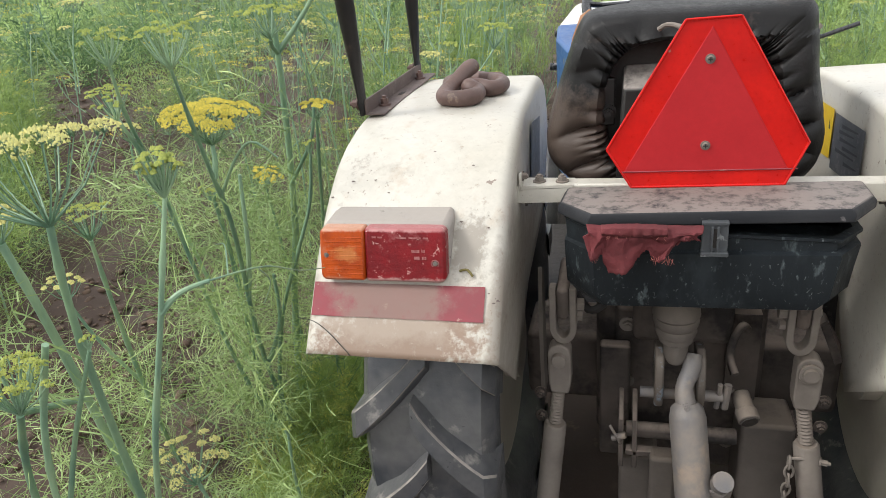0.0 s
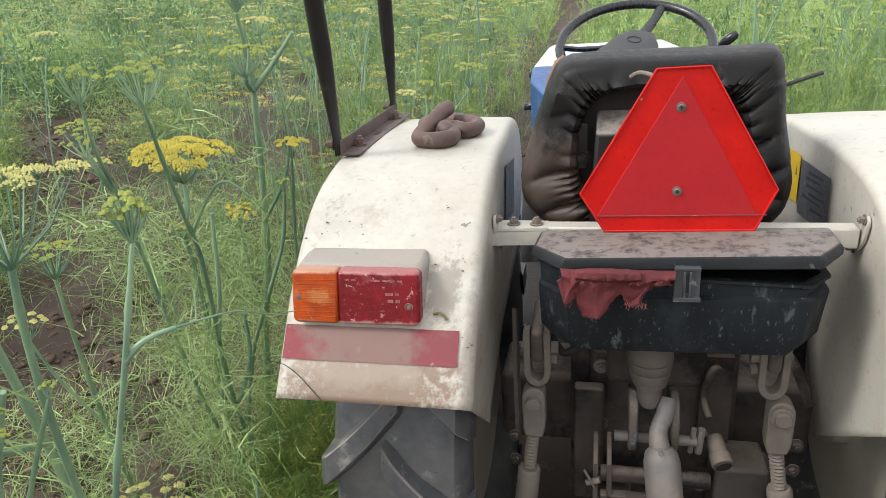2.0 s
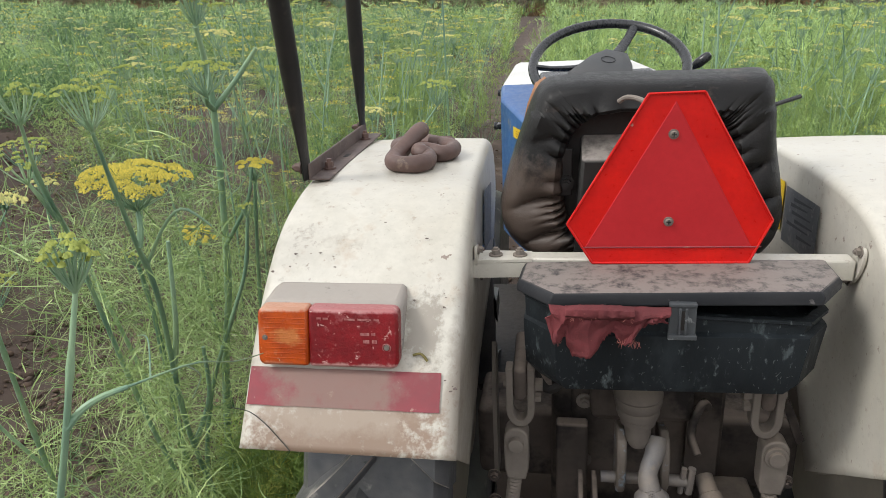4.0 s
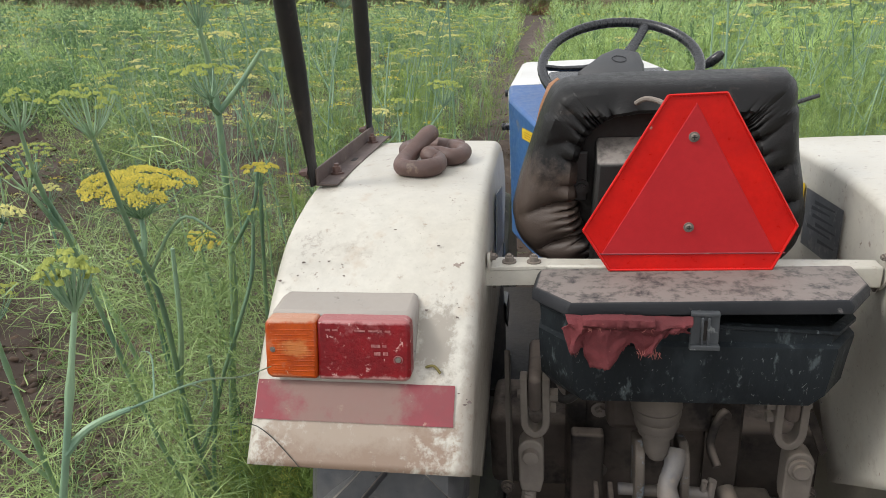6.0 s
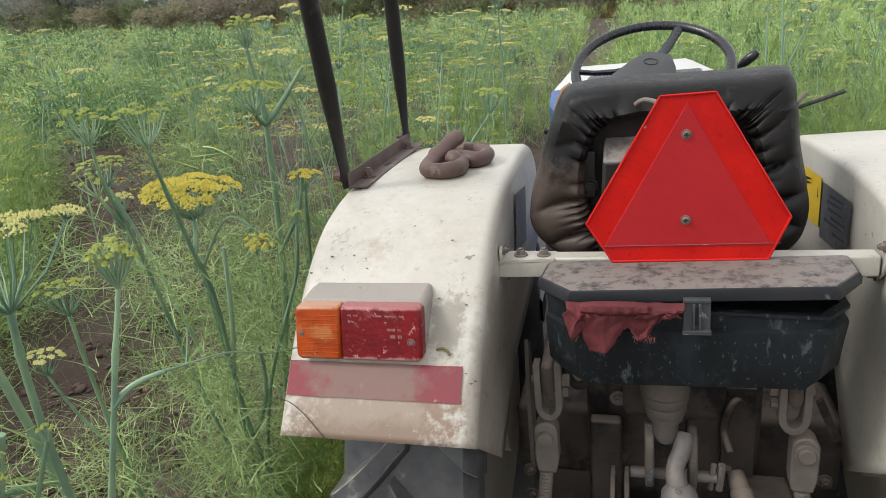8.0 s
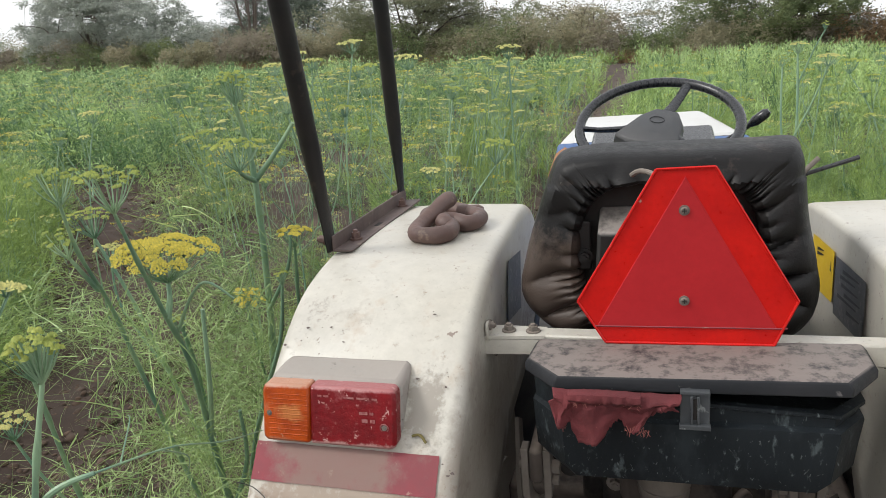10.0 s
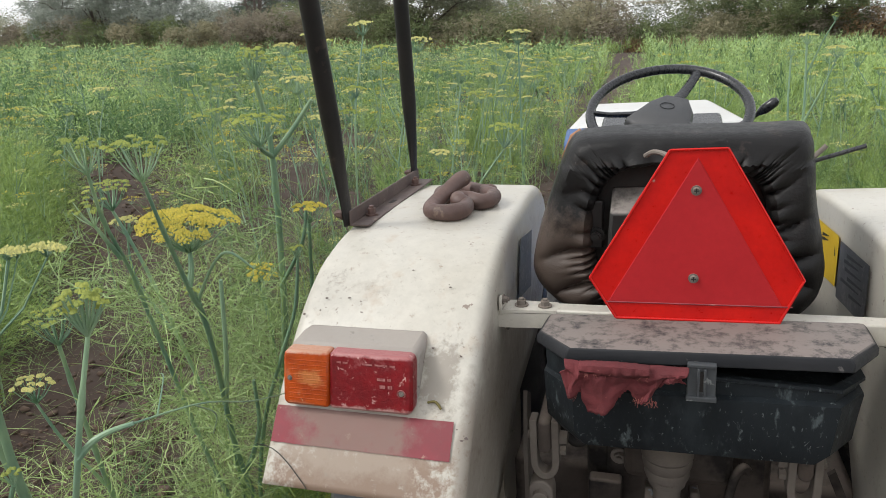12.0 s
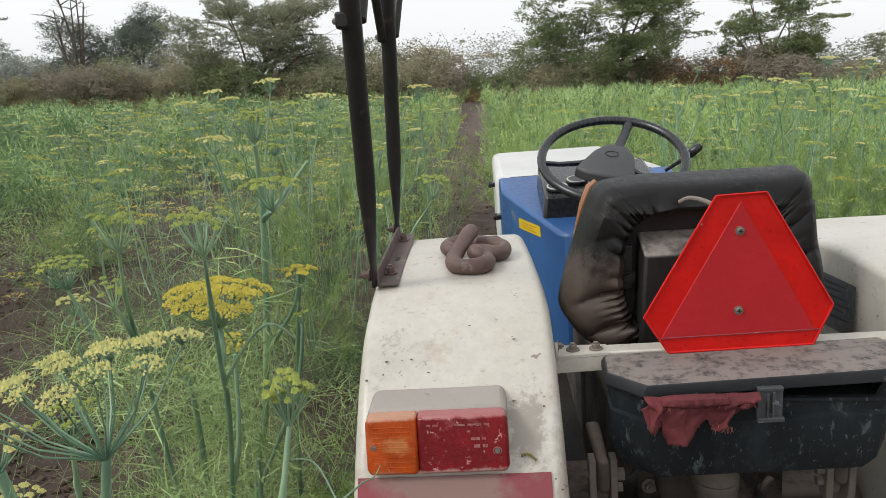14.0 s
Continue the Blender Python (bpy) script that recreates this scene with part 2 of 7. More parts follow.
M_MARK = material("dusty_lens_print", (0.34, 0.15, 0.14), (0.22, 0.05, 0.05), 160, (0.6, 0.8), bump=0.0)
M_PLATE = material("dark_maker_plate", (0.11, 0.114, 0.12), (0.16, 0.16, 0.165), 16, (0.35, 0.5), metal=0.3, bump=0.1, spots=[((0.20, 0.195, 0.19), 70, 0.56, 0.05), ((0.15, 0.145, 0.14), 20, 0.58, 0.1)])
M_TAN = material("tan_leather_edge", (0.336, 0.16, 0.072), (0.288, 0.128, 0.056), 12, (0.5, 0.6), bump=0.1)
M_SOIL = material("dry_brown_soil", (0.045, 0.030, 0.023), (0.075, 0.050, 0.038), 1.6, (0.9, 1.0), bump=0.8, bump_scale=26,
                  spots=[((0.14, 0.10, 0.073), 9, 0.62, 0.14), ((0.055, 0.038, 0.03), 4, 0.62, 0.12)], bands=[((0.20, 0.15, 0.12), 0, -0.62, 0.62, 0.32, 5, 1, 24, 24)])
M_CLOD = material("soil_clods", (0.075, 0.049, 0.037), (0.125, 0.086, 0.065), 9, (0.9, 1.0), bump=0.6, bump_scale=50, island=0.35)
# lit tops and shaded gaps of the plumes are put into three leaf greens
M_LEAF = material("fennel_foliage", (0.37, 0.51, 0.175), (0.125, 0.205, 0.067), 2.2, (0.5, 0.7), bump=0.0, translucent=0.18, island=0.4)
M_LEAF_YELLOW = material("yellow_green_fennel_foliage", (0.34, 0.46, 0.12), (0.14, 0.23, 0.055), 2.2, (0.5, 0.7), bump=0.0, translucent=0.18, island=0.4)
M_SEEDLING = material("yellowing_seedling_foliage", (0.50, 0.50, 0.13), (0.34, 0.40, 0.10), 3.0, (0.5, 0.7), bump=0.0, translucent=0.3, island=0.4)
M_LEAF_SHADED = material("shaded_blue_green_foliage", (0.17, 0.30, 0.13), (0.07, 0.14, 0.06), 2.2, (0.5, 0.7), bump=0.0, translucent=0.25, island=0.4)
# paler greens of the middle and far rows: distance haze put in
M_MID = material("hazed_mid_foliage", (0.48, 0.65, 0.25), (0.205, 0.325, 0.13), 0.9, (0.5, 0.7), bump=0.0, translucent=0.22, island=0.3)
M_FAR = material("hazed_far_foliage", (0.50, 0.68, 0.30), (0.25, 0.37, 0.165), 0.6, (0.6, 0.8), bump=0.0, translucent=0.22, island=0.3)
M_STEM = material("fennel_stem", (0.26, 0.385, 0.24), (0.13, 0.24, 0.185), 5, (0.36, 0.55), bump=0.08, bump_scale=90, stretch=(4, 4, 0.4), random_tint=0.6)
M_THREAD = material("fennel_leaf_threads", (0.40, 0.53, 0.22), (0.17, 0.275, 0.105), 3, (0.5, 0.7), bump=0.0, translucent=0.15, island=0.4)
M_DRY = material("dried_leaf_threads", (0.25, 0.21, 0.15), (0.15, 0.12, 0.085), 3, (0.7, 0.9), bump=0.0, translucent=0.2, island=0.5)
M_FLOWER = material("yellow_fennel_florets", (0.70, 0.60, 0.10), (0.54, 0.48, 0.085), 18, (0.6, 0.8), bump=0.0, translucent=0.3, island=0.4)
M_PALEFL = material("pale_fennel_florets", (0.68, 0.66, 0.27), (0.52, 0.53, 0.20), 18, (0.6, 0.8), bump=0.0, translucent=0.3, island=0.4)
M_BUD = material("green_fennel_buds", (0.38, 0.43, 0.10), (0.24, 0.32, 0.075), 18, (0.6, 0.8), bump=0.0, translucent=0.2, island=0.4)
M_THREAD_DRY = material("dried_stalk", (0.16, 0.13, 0.04), (0.10, 0.09, 0.03), 30, (0.8, 0.9), bump=0.0)
M_BARK = material("grey_brown_bark", (0.14, 0.115, 0.095), (0.09, 0.075, 0.062), 3, (0.85, 0.95), bump=0.5, bump_scale=12)
M_TREE = material("acacia_leaves", (0.23, 0.275, 0.13), (0.13, 0.17, 0.08), 0.5, (0.6, 0.8), bump=0.0, translucent=0.42, island=0.25)
# thorn, hazed tree and bush leaves are paled: distance haze put into colour
M_THORN = material("dull_thorn_leaves", (0.30, 0.315, 0.21), (0.19, 0.205, 0.14), 0.5, (0.6, 0.8), bump=0.0, translucent=0.4, island=0.2)
M_TREE_HAZED = material("hazed_tree_leaves", (0.42, 0.45, 0.40), (0.31, 0.345, 0.305), 0.5, (0.6, 0.8), bump=0.0, translucent=0.4, island=0.15)
M_DARKTREE = material("dark_tree_leaves", (0.17, 0.205, 0.165), (0.105, 0.135, 0.105), 0.5, (0.6, 0.8), bump=0.0, translucent=0.35, island=0.15)
M_BUSH = material("dry_thorn_bush", (0.38, 0.345, 0.24), (0.28, 0.28, 0.18), 0.4, (0.7, 0.9), bump=0.0, translucent=0.35, island=0.25)
M_BUSHB = material("brown_thorn_scrub", (0.32, 0.28, 0.22), (0.23, 0.21, 0.165), 0.4, (0.7, 0.9), bump=0.0, translucent=0.3, island=0.25)
M_STRAW = material("dry_straw_grass", (0.30, 0.20, 0.12), (0.22, 0.15, 0.085), 0.5, (0.8, 0.9), bump=0.0, translucent=0.2, island=0.6)


# ---- building helpers ----
def part(name, bm, mat, parent, label="", smooth=True, bevel=0.0):
    me = bpy.data.meshes.new(name)
    bm.normal_update()
    bm.to_mesh(me)
    bm.free()
    me.materials.append(mat)
    ob = new(name, me)
    ob.parent = parent
    if smooth:
        me.shade_smooth()
        me.set_sharp_from_angle(angle=radians(38))
    if bevel:
        md = ob.modifiers.new("edge", "BEVEL")
        md.width, md.segments, md.limit_method, md.angle_limit = bevel, 2, "ANGLE", radians(40)
    return tagged(ob, label)


def mesh_of(name, verts, faces, mats, parent=None, label="", smooth=False, which=None):
    """One mesh object from arrays: verts n x 3, triangles m x 3, and a material number for each triangle."""
    verts, faces = np.asarray(verts, np.float32), np.asarray(faces, np.int32)
    me = bpy.data.meshes.new(name)
    k = faces.shape[1]
    me.vertices.add(len(verts))
    me.vertices.foreach_set("co", verts.ravel())
    me.loops.add(faces.size)
    me.loops.foreach_set("vertex_index", faces.ravel())
    me.polygons.add(len(faces))
    me.polygons.foreach_set("loop_start", np.arange(0, faces.size, k, dtype=np.int32))
    if which is not None:
        me.polygons.foreach_set("material_index", np.asarray(which, np.int32))
    for m in mats:
        me.materials.append(m)
    me.update(calc_edges=True)
    if smooth:
        me.shade_smooth()
    ob = new(name, me)
    ob.parent = parent
    return tagged(ob, label)


def box(bm, c, s, turn=None):
    m = Matrix.Translation(c) @ (turn.to_4x4() if turn else Matrix.Identity(4)) @ Matrix.Diagonal((*s, 1))
    return bmesh.ops.create_cube(bm, size=1, matrix=m)["verts"]


def rod(bm, a, b, r, r2=None, seg=14):
    a, b = Vector(a), Vector(b)
    q = (b - a).to_track_quat("Z", "Y").to_matrix().to_4x4()
    return bmesh.ops.create_cone(bm, cap_ends=True, segments=seg, radius1=r, radius2=r if r2 is None else r2, depth=(b - a).length,
                                 matrix=Matrix.Translation((a + b) / 2) @ q)["verts"]


def sweep(bm, pts, radii, seg=8, closed=False, flat=1.0, caps=True):
    """A tube along points; radii is one number or one for each point."""
    pts = [Vector(p) for p in pts]
    n = len(pts)
    rr = radii if isinstance(radii, (list, tuple)) else [radii] * n
    rings, side = [], None
    for i, p in enumerate(pts):
        if closed:
            d = pts[(i + 1) % n] - pts[i - 1]
        else:
            d = pts[min(i + 1, n - 1)] - pts[max(i - 1, 0)]
        d.normalize()
        if side is None:
            side = d.cross(Vector((0.3, 0.2, 1))).normalized()
        side = (side - d * side.dot(d)).normalized()
        up = d.cross(side)
        rings.append([bm.verts.new(p + (side * math.cos(k * math.tau / seg) + up * math.sin(k * math.tau / seg) * flat) * rr[i]) for k in range(seg)])
    for i in range(n if closed else n - 1):
        a, b = rings[i], rings[(i + 1) % n]
        if closed and i == n - 1:
            best = min(range(seg), key=lambda s: (a[0].co - b[s].co).length)
            b = b[best:] + b[:best]
        for k in range(seg):
            bm.faces.new((a[k], a[(k + 1) % seg], b[(k + 1) % seg], b[k]))
    if caps and not closed:
        bm.faces.new(rings[0][::-1])
        bm.faces.new(rings[-1])


def plate(bm, outline, axis, at, thick):
    """A flat plate: outline of (u, v) in the plane across axis ('x' or 'y' or 'z'), from at to at + thick."""
    def p(u, v, w):
        return {"x": (w, u, v), "y": (u, w, v), "z": (u, v, w)}[axis]
    a = [bm.verts.new(p(u, v, at)) for u, v in outline]
    b = [bm.verts.new(p(u, v, at + thick)) for u, v in outline]
    bm.faces.new(a), bm.faces.new(b[::-1])
    for i in range(len(a)):
        j = (i + 1) % len(a)
        bm.faces.new((a[i], b[i], b[j], a[j]))
    bmesh.ops.recalc_face_normals(bm, faces=bm.faces[:])


def spline(pts, n):
    """n points along a smooth curve through pts."""
    pts = [Vector(p) for p in pts]
    out, k = [], len(pts) - 1
    for i in range(n):
        f = i / (n - 1) * k
        j = min(int(f), k - 1)
        u = f - j
        p0, p1, p2, p3 = pts[max(j - 1, 0)], pts[j], pts[j + 1], pts[min(j + 2, k)]
        out.append(0.5 * (2 * p1 + (p2 - p0) * u + (2 * p0 - 5 * p1 + 4 * p2 - p3) * u * u + (3 * p1 - p0 - 3 * p2 + p3) * u ** 3))
    return out


def bolt(name, c, way, r, h, parent, mat, label=""):
    """A hexagon bolt head on a washer."""
    bm, c, way = bmesh.new(), Vector(c), Vector(way).normalized()
    rod(bm, c, c + way * h * 0.25, r * 1.5, seg=18)
    rod(bm, c + way * h * 0.25, c + way * h, r, seg=6)
    rod(bm, c + way * h, c + way * h * 1.35, r * 0.55, seg=10)
    return part(name, bm, mat, parent, label)


# ---- the tractor; its own frame: x to its right, y ahead, z up from where it stands ----
XC = 0.1775


def axis_x(y):
    """The tractor's middle line bends a little to its left ahead of the rear axle."""
    return XC - 0.042 * max(y - 1.2, 0)


tractor = new("tractor")
tractor.matrix_world = TRACTOR
tagged(tractor, "small cream, white and blue farm tractor parked in a fennel field", "tractor")

# fenders: one pressed sheet that runs from the rear lip over the wheel, with an inner side wall
PROFILE = [Vector((p.x, p.y)) for p in spline([(0.878, 0.842, 0), (0.925, 0.902, 0), (0.981, 0.971, 0), (1.046, 1.035, 0), (1.116, 1.086, 0), (1.19, 1.117, 0),
                                              (1.30, 1.134, 0), (1.48, 1.136, 0), (1.66, 1.129, 0), (1.76, 1.114, 0), (1.84, 1.07, 0), (1.89, 1.0, 0)], 56)]
OUT, INN, INN_LEFT, FIL = -0.458, -0.112, -0.132, 0.022


def profile_normal(i):
    d = PROFILE[min(i + 1, len(PROFILE) - 1)] - PROFILE[max(i - 1, 0)]
    return Vector((-d.y, d.x)).normalized()


WALL_LOW = {-1: Vector((1.15, 0.625)), 1: Vector((1.25, 0.578))}


def sag(z, side):
    """The right fender's crown sits lower than the left one's."""
    return 0.013 * min(1, max(0, (z - 0.95) / 0.17)) if side > 0 else 0


def fender(side):
    bm = bmesh.new()
    fil = FIL if side < 0 else 0.016
    inn = INN_LEFT if side < 0 else INN
    rows = []
    for i, p in enumerate(PROFILE):
        nrm = profile_normal(i)
        bow = 0.004 * math.sin(math.pi * i / len(PROFILE))
        ring = [(OUT, p - nrm * 0.034)] + [(OUT + 0.02 * (1 - math.cos(a)), p - nrm * 0.02 * (1 - math.sin(a))) for a in (0, 0.4, 0.8, 1.2, math.pi / 2)]
        for k in range(1, 8):
            x = OUT + 0.02 + (inn - fil - OUT - 0.02) * k / 7
            ring.append((x, p + nrm * bow * math.sin(math.pi * k / 7)))
        for k in range(1, 7):
            a = math.pi / 2 * k / 6
            ring.append((inn - fil + fil * math.sin(a), p - nrm * fil * (1 - math.cos(a))))
        verts = []
        for x, q in ring:
            x2 = x - 0.042 * max(q.x - 1.2, 0)
            if side > 0:
                x2 = 2 * axis_x(q.x) - x2
            verts.append(bm.verts.new((x2, q.x, q.y - sag(q.y, side))))
        # inner wall down to its lower edge
        q0 = p - nrm * fil
        if i < 14:
            low = Vector((0.893, 0.836)).lerp(WALL_LOW[side], i / 14)
        elif i < 24:
            low = WALL_LOW[side].lerp(Vector((1.36, 0.74)), (i - 14) / 10)
        else:
            low = Vector((max(q0.x, 1.36), 0.74))
        for k in range(1, 9):
            q = q0.lerp(low, k / 8)
            x2 = inn - 0.042 * max(q.x - 1.2, 0) - (0.022 * max(0, 0.95 - q.y) / 0.33 if side < 0 else 0)
            if side > 0:
                x2 = 2 * axis_x(q.x) - x2
            verts.append(bm.verts.new((x2, q.x, q.y - sag(q.y, side))))
        rows.append(verts)
    for a, b in zip(rows, rows[1:]):
        for k in range(len(a) - 1):
            bm.faces.new((a[k], a[k + 1], b[k + 1], b[k]))
    bmesh.ops.recalc_face_normals(bm, faces=bm.faces[:])
    ob = part("fender", bm, M_CREAM, tractor, "cream painted fender, dusty and scratched, with mud along its lower lip")
    md = ob.modifiers.new("sheet", "SOLIDIFY")
    md.thickness, md.offset = 0.003, -1
    return ob


fender_left, fender_right = fender(-1), fender(1)


def on_fender(s, x, lift):
    """A point above the left fender's skin: s along its profile from 0 to 1, x across."""
    f = s * (len(PROFILE) - 1)
    i = min(int(f), len(PROFILE) - 2)
    p = PROFILE[i].lerp(PROFILE[i + 1], f - i) + profile_normal(i).lerp(profile_normal(i + 1), f - i) * (lift + 0.004 * math.sin(math.pi * s))
    return Vector((x - 0.042 * max(p.x - 1.2, 0), p.x, p.y))


def patch(s0, s1, x0, x1, lift, nx=10, ns=6, ragged=0.0):
    bm = bmesh.new()
    g = []
    for j in range(ns + 1):
        row = []
        for i in range(nx + 1):
            e = ragged * noise.noise((i * 1.7, j * 2.3, s0 * 50)) if (j in (0, ns) or i in (0, nx)) else 0
            row.append(bm.verts.new(on_fender(s0 + (s1 - s0) * j / ns + e, x0 + (x1 - x0) * i / nx + e, lift)))
        g.append(row)
    for j in range(ns):
        for i in range(nx):
            bm.faces.new((g[j][i], g[j][i + 1], g[j + 1][i + 1], g[j + 1][i]))
    return bm


part("reflective_tape", patch(0.077, 0.136, -0.448, -0.157, 0.0015, 14, 4, 0.001), M_TAPE, fender_left, "strip of faded dirty red tape")

# scratches and chips in the paint
random.seed(5)
for cx, cs, n, spread in ((-0.392, 0.333, 4, 0.016), (-0.42, 0.30, 3, 0.012), (-0.28, 0.40, 1, 0.01), (-0.20, 0.36, 2, 0.006), (-0.17, 0.24, 4, 0.02), (-0.15, 0.12, 4, 0.02), (-0.33, 0.31, 2, 0.015), (-0.30, 0.62, 3, 0.03)):
    for k in range(n):
        bm = bmesh.new()
        x, s = cx + random.gauss(0, spread), cs + random.gauss(0, spread * 0.5)
        m = random.randint(5, 7)
        r = random.uniform(0.0008, 0.0026)
        a0 = random.random() * 6
        bm.faces.new([bm.verts.new(on_fender(s + math.sin(a0 + i * math.tau / m) * r * 0.9 * random.uniform(0.4, 1.4), x + math.cos(a0 + i * math.tau / m) * r * random.uniform(0.5, 2.2), 0.0011)) for i in range(m)])
        part("paint_chip", bm, M_BRKT, fender_left)

# a fennel leaf thread lying over the fender's edge, built as a thin tube
bm = bmesh.new()
sweep(bm, spline([on_fender(0.070, -0.465, 0.012), on_fender(0.066, -0.44, 0.006), on_fender(0.05, -0.415, 0.003), on_fender(0.028, -0.392, 0.002), on_fender(0.006, -0.375, 0.003), on_fender(0.0, -0.372, 0.004)], 16), 0.0007, 5)
part("wire", bm, M_BLACK, fender_left, "thin dark fennel leaf thread across the fender")
bm = bmesh.new()
sweep(bm, spline([on_fender(0.160, -0.200, 0.004), on_fender(0.162, -0.188, 0.005), on_fender(0.152, -0.178, 0.004)], 8), 0.002, 6)
part("dried_stalk", bm, M_THREAD_DRY, fender_left, "bit of dried stalk stuck to the paint")
bm = bmesh.new()
pts = []
for k in range(9):
    t = radians(-5 + 10 * k)
    y, z = 1.23 + 0.10 * (-math.cos(t)), 0.865 + 0.135 * math.sin(t)
    pts.append((2 * axis_x(y) - (INN - 0.042 * max(y - 1.2, 0)) + 0.0075, y, z))
sweep(bm, pts, 0.006, 10)
part("pressed_ridge", bm, M_CREAM, fender_right)

# dark stickers on the inner walls
bm = bmesh.new()
plate(bm, [(1.34, 0.98), (1.47, 0.96), (1.50, 1.075), (1.38, 1.09)], "x", INN_LEFT - 0.042 * 0.2 + 0.006, 0.001)
part("maker_sticker", bm, M_PLATE, fender_left, "dark worn sticker")


def plate_right(y0, y1, z0, z1, mat, name, label, parent, lift=0.004):
    bm = bmesh.new()
    vs = []
    for y, z in ((y0, z0), (y1, z0 - 0.01), (y1, z1 - 0.005), (y0, z1)):
        vs.append(bm.verts.new((2 * axis_x(y) - (INN - 0.042 * max(y - 1.2, 0)) - lift, y, z)))
    bm.faces.new(vs)
    return part(name, bm, mat, parent, label)


pl = plate_right(1.335, 1.50, 0.960, 1.067, M_PLATE, "maker_plate", "dark metal plate with pale print that has worn off", fender_right)
random.seed(11)
for i in range(6):
    z = 1.056 - i * 0.013
    y0 = 1.345 + random.random() * 0.04
    plate_right(y0, y0 + random.uniform(0.05, 0.12), z - 0.0025, z, M_HUB, "print_line", "", pl, 0.0055)
yl = plate_right(1.512, 1.66, 0.965, 1.066, M_YELLOW, "warning_sticker", "yellow warning sticker with a black triangle", fender_right)
bm = bmesh.new()
xs = 2 * axis_x(1.5) - (INN - 0.042 * 0.3) - 0.0055
bm.faces.new([bm.verts.new(v) for v in ((xs, 1.525, 1.022), (xs, 1.560, 1.021), (xs, 1.542, 1.054))])
part("warning_symbol", bm, M_BLACK, yl)
for i in range(2):
    plate_right(1.575, 1.62, 1.048 - i * 0.009, 1.050 - i * 0.009, M_BLACK, "print_line", "", yl, 0.0055)

# tail lamp on the rear slope
LX0, LX1 = -0.4315, -0.216


def lamp_body(y_face, y_back):
    bm = bmesh.new()
    vs = box(bm, ((LX0 + LX1) / 2, (y_face + y_back) / 2, 0.9885), (LX1 - LX0, y_back - y_face, 0.086))
    for v in vs:
        up = v.co.z > 0.9885
        if v.co.y < (y_face + y_back) / 2:
            v.co.y += 0.022 if up else 0
        else:
            v.co.z += 0.007 if up else 0.012
            v.co.y += 0.045 if up else -0.025
    return bm


lamp = part("tail_lamp", lamp_body(0.956, 1.005), M_LAMP, tractor, "rear lamp with an orange and a red lens in a dusty grey housing", bevel=0.012)


def lens(x0, x1, mat, label):
    """Half of the lens moulding; the corners at the lamp's outer end are rounded."""
    z0, z1, r = 0.9465, 1.0305, 0.011
    left_end = x0 < LX0 + 0.01
    out = []
    for cx, cz, a0 in ((x0 + r, z0 + r, 180), (x1 - r, z0 + r, 270), (x1 - r, z1 - r, 0), (x0 + r, z1 - r, 90)):
        if (a0 in (90, 180)) == left_end:
            out += [(cx + r * math.cos(radians(a0 + k * 18)), cz + r * math.sin(radians(a0 + k * 18))) for k in range(6)]
        else:
            out.append((x0 if a0 in (90, 180) else x1, z0 if a0 in (180, 270) else z1))
    bm = bmesh.new()
    plate(bm, out, "y", 0.938, 0.026)
    for v in bm.verts:
        v.co.y += 0.021 * (v.co.z - z0) / (z1 - z0)
    return part("lens", bm, mat, lamp, label, bevel=0.005)


SPLIT = LX0 + (LX1 - LX0) * 0.37
lens_a = lens(LX0 + 0.001, SPLIT - 0.0002, M_AMBER, "dusty orange indicator lens")
lens_r = lens(SPLIT + 0.0002, LX1 - 0.001, M_LENS, "dusty dark red brake lens")


def lens_face(x, z, lift):
    return Vector((x, 0.938 + (z - 0.9465) / 0.084 * 0.021 - lift, z))


for k in range(9):                                      # fine moulded ribs across the orange lens
    z = 0.9585 + 0.0072 * k
    bm = bmesh.new()
    rod(bm, lens_face(LX0 + 0.012, z, -0.0005), lens_face(SPLIT - 0.004, z, -0.0005), 0.0010, seg=6)
    part("rib", bm, M_AMBER, lens_a)
bm = bmesh.new()
c = lens_face(LX1 - 0.018, 0.978, 0.0005)
sweep(bm, [c + Vector((0.0062 * math.cos(a * math.tau / 16), 0, 0.0062 * math.sin(a * math.tau / 16))) for a in range(16)], [0.0009] * 16, 5, closed=True)
part("moulded_ring", bm, M_MARK, lens_r)
for x, z in ((LX0 + 0.013, 0.988), (LX1 - 0.018, 0.978)):
    bolt("screw", lens_face(x, z, 0.0), (0, -1, 0.25), 0.0028, 0.002, lamp, M_GREY)


def lens_bar(x, z, w, h):
    bm = bmesh.new()
    bm.faces.new([bm.verts.new(lens_face(x + a * w, z + b * h, 0.0012)) for a, b in ((0, 0), (1, 0), (1, 1), (0, 1))])
    part("moulded_mark", bm, M_MARK, lens_r)


for x, z, w, h in ((-0.338, 1.0165, 0.007, 0.0028), (-0.328, 1.0165, 0.008, 0.0028), (-0.296, 1.016, 0.016, 0.0028), (-0.276, 1.016, 0.02, 0.0028), (-0.252, 1.016, 0.008, 0.0028),
                   (-0.272, 0.995, 0.013, 0.004), (-0.256, 0.995, 0.006, 0.004), (-0.268, 0.984, 0.009, 0.005), (-0.255, 0.984, 0.007, 0.005)):
    lens_bar(x, z, w, h)

# bracket of angle steel on the fender's top, with the canopy's posts
def ang(y):
    return -0.451 - 0.036 * (y - 1.29)


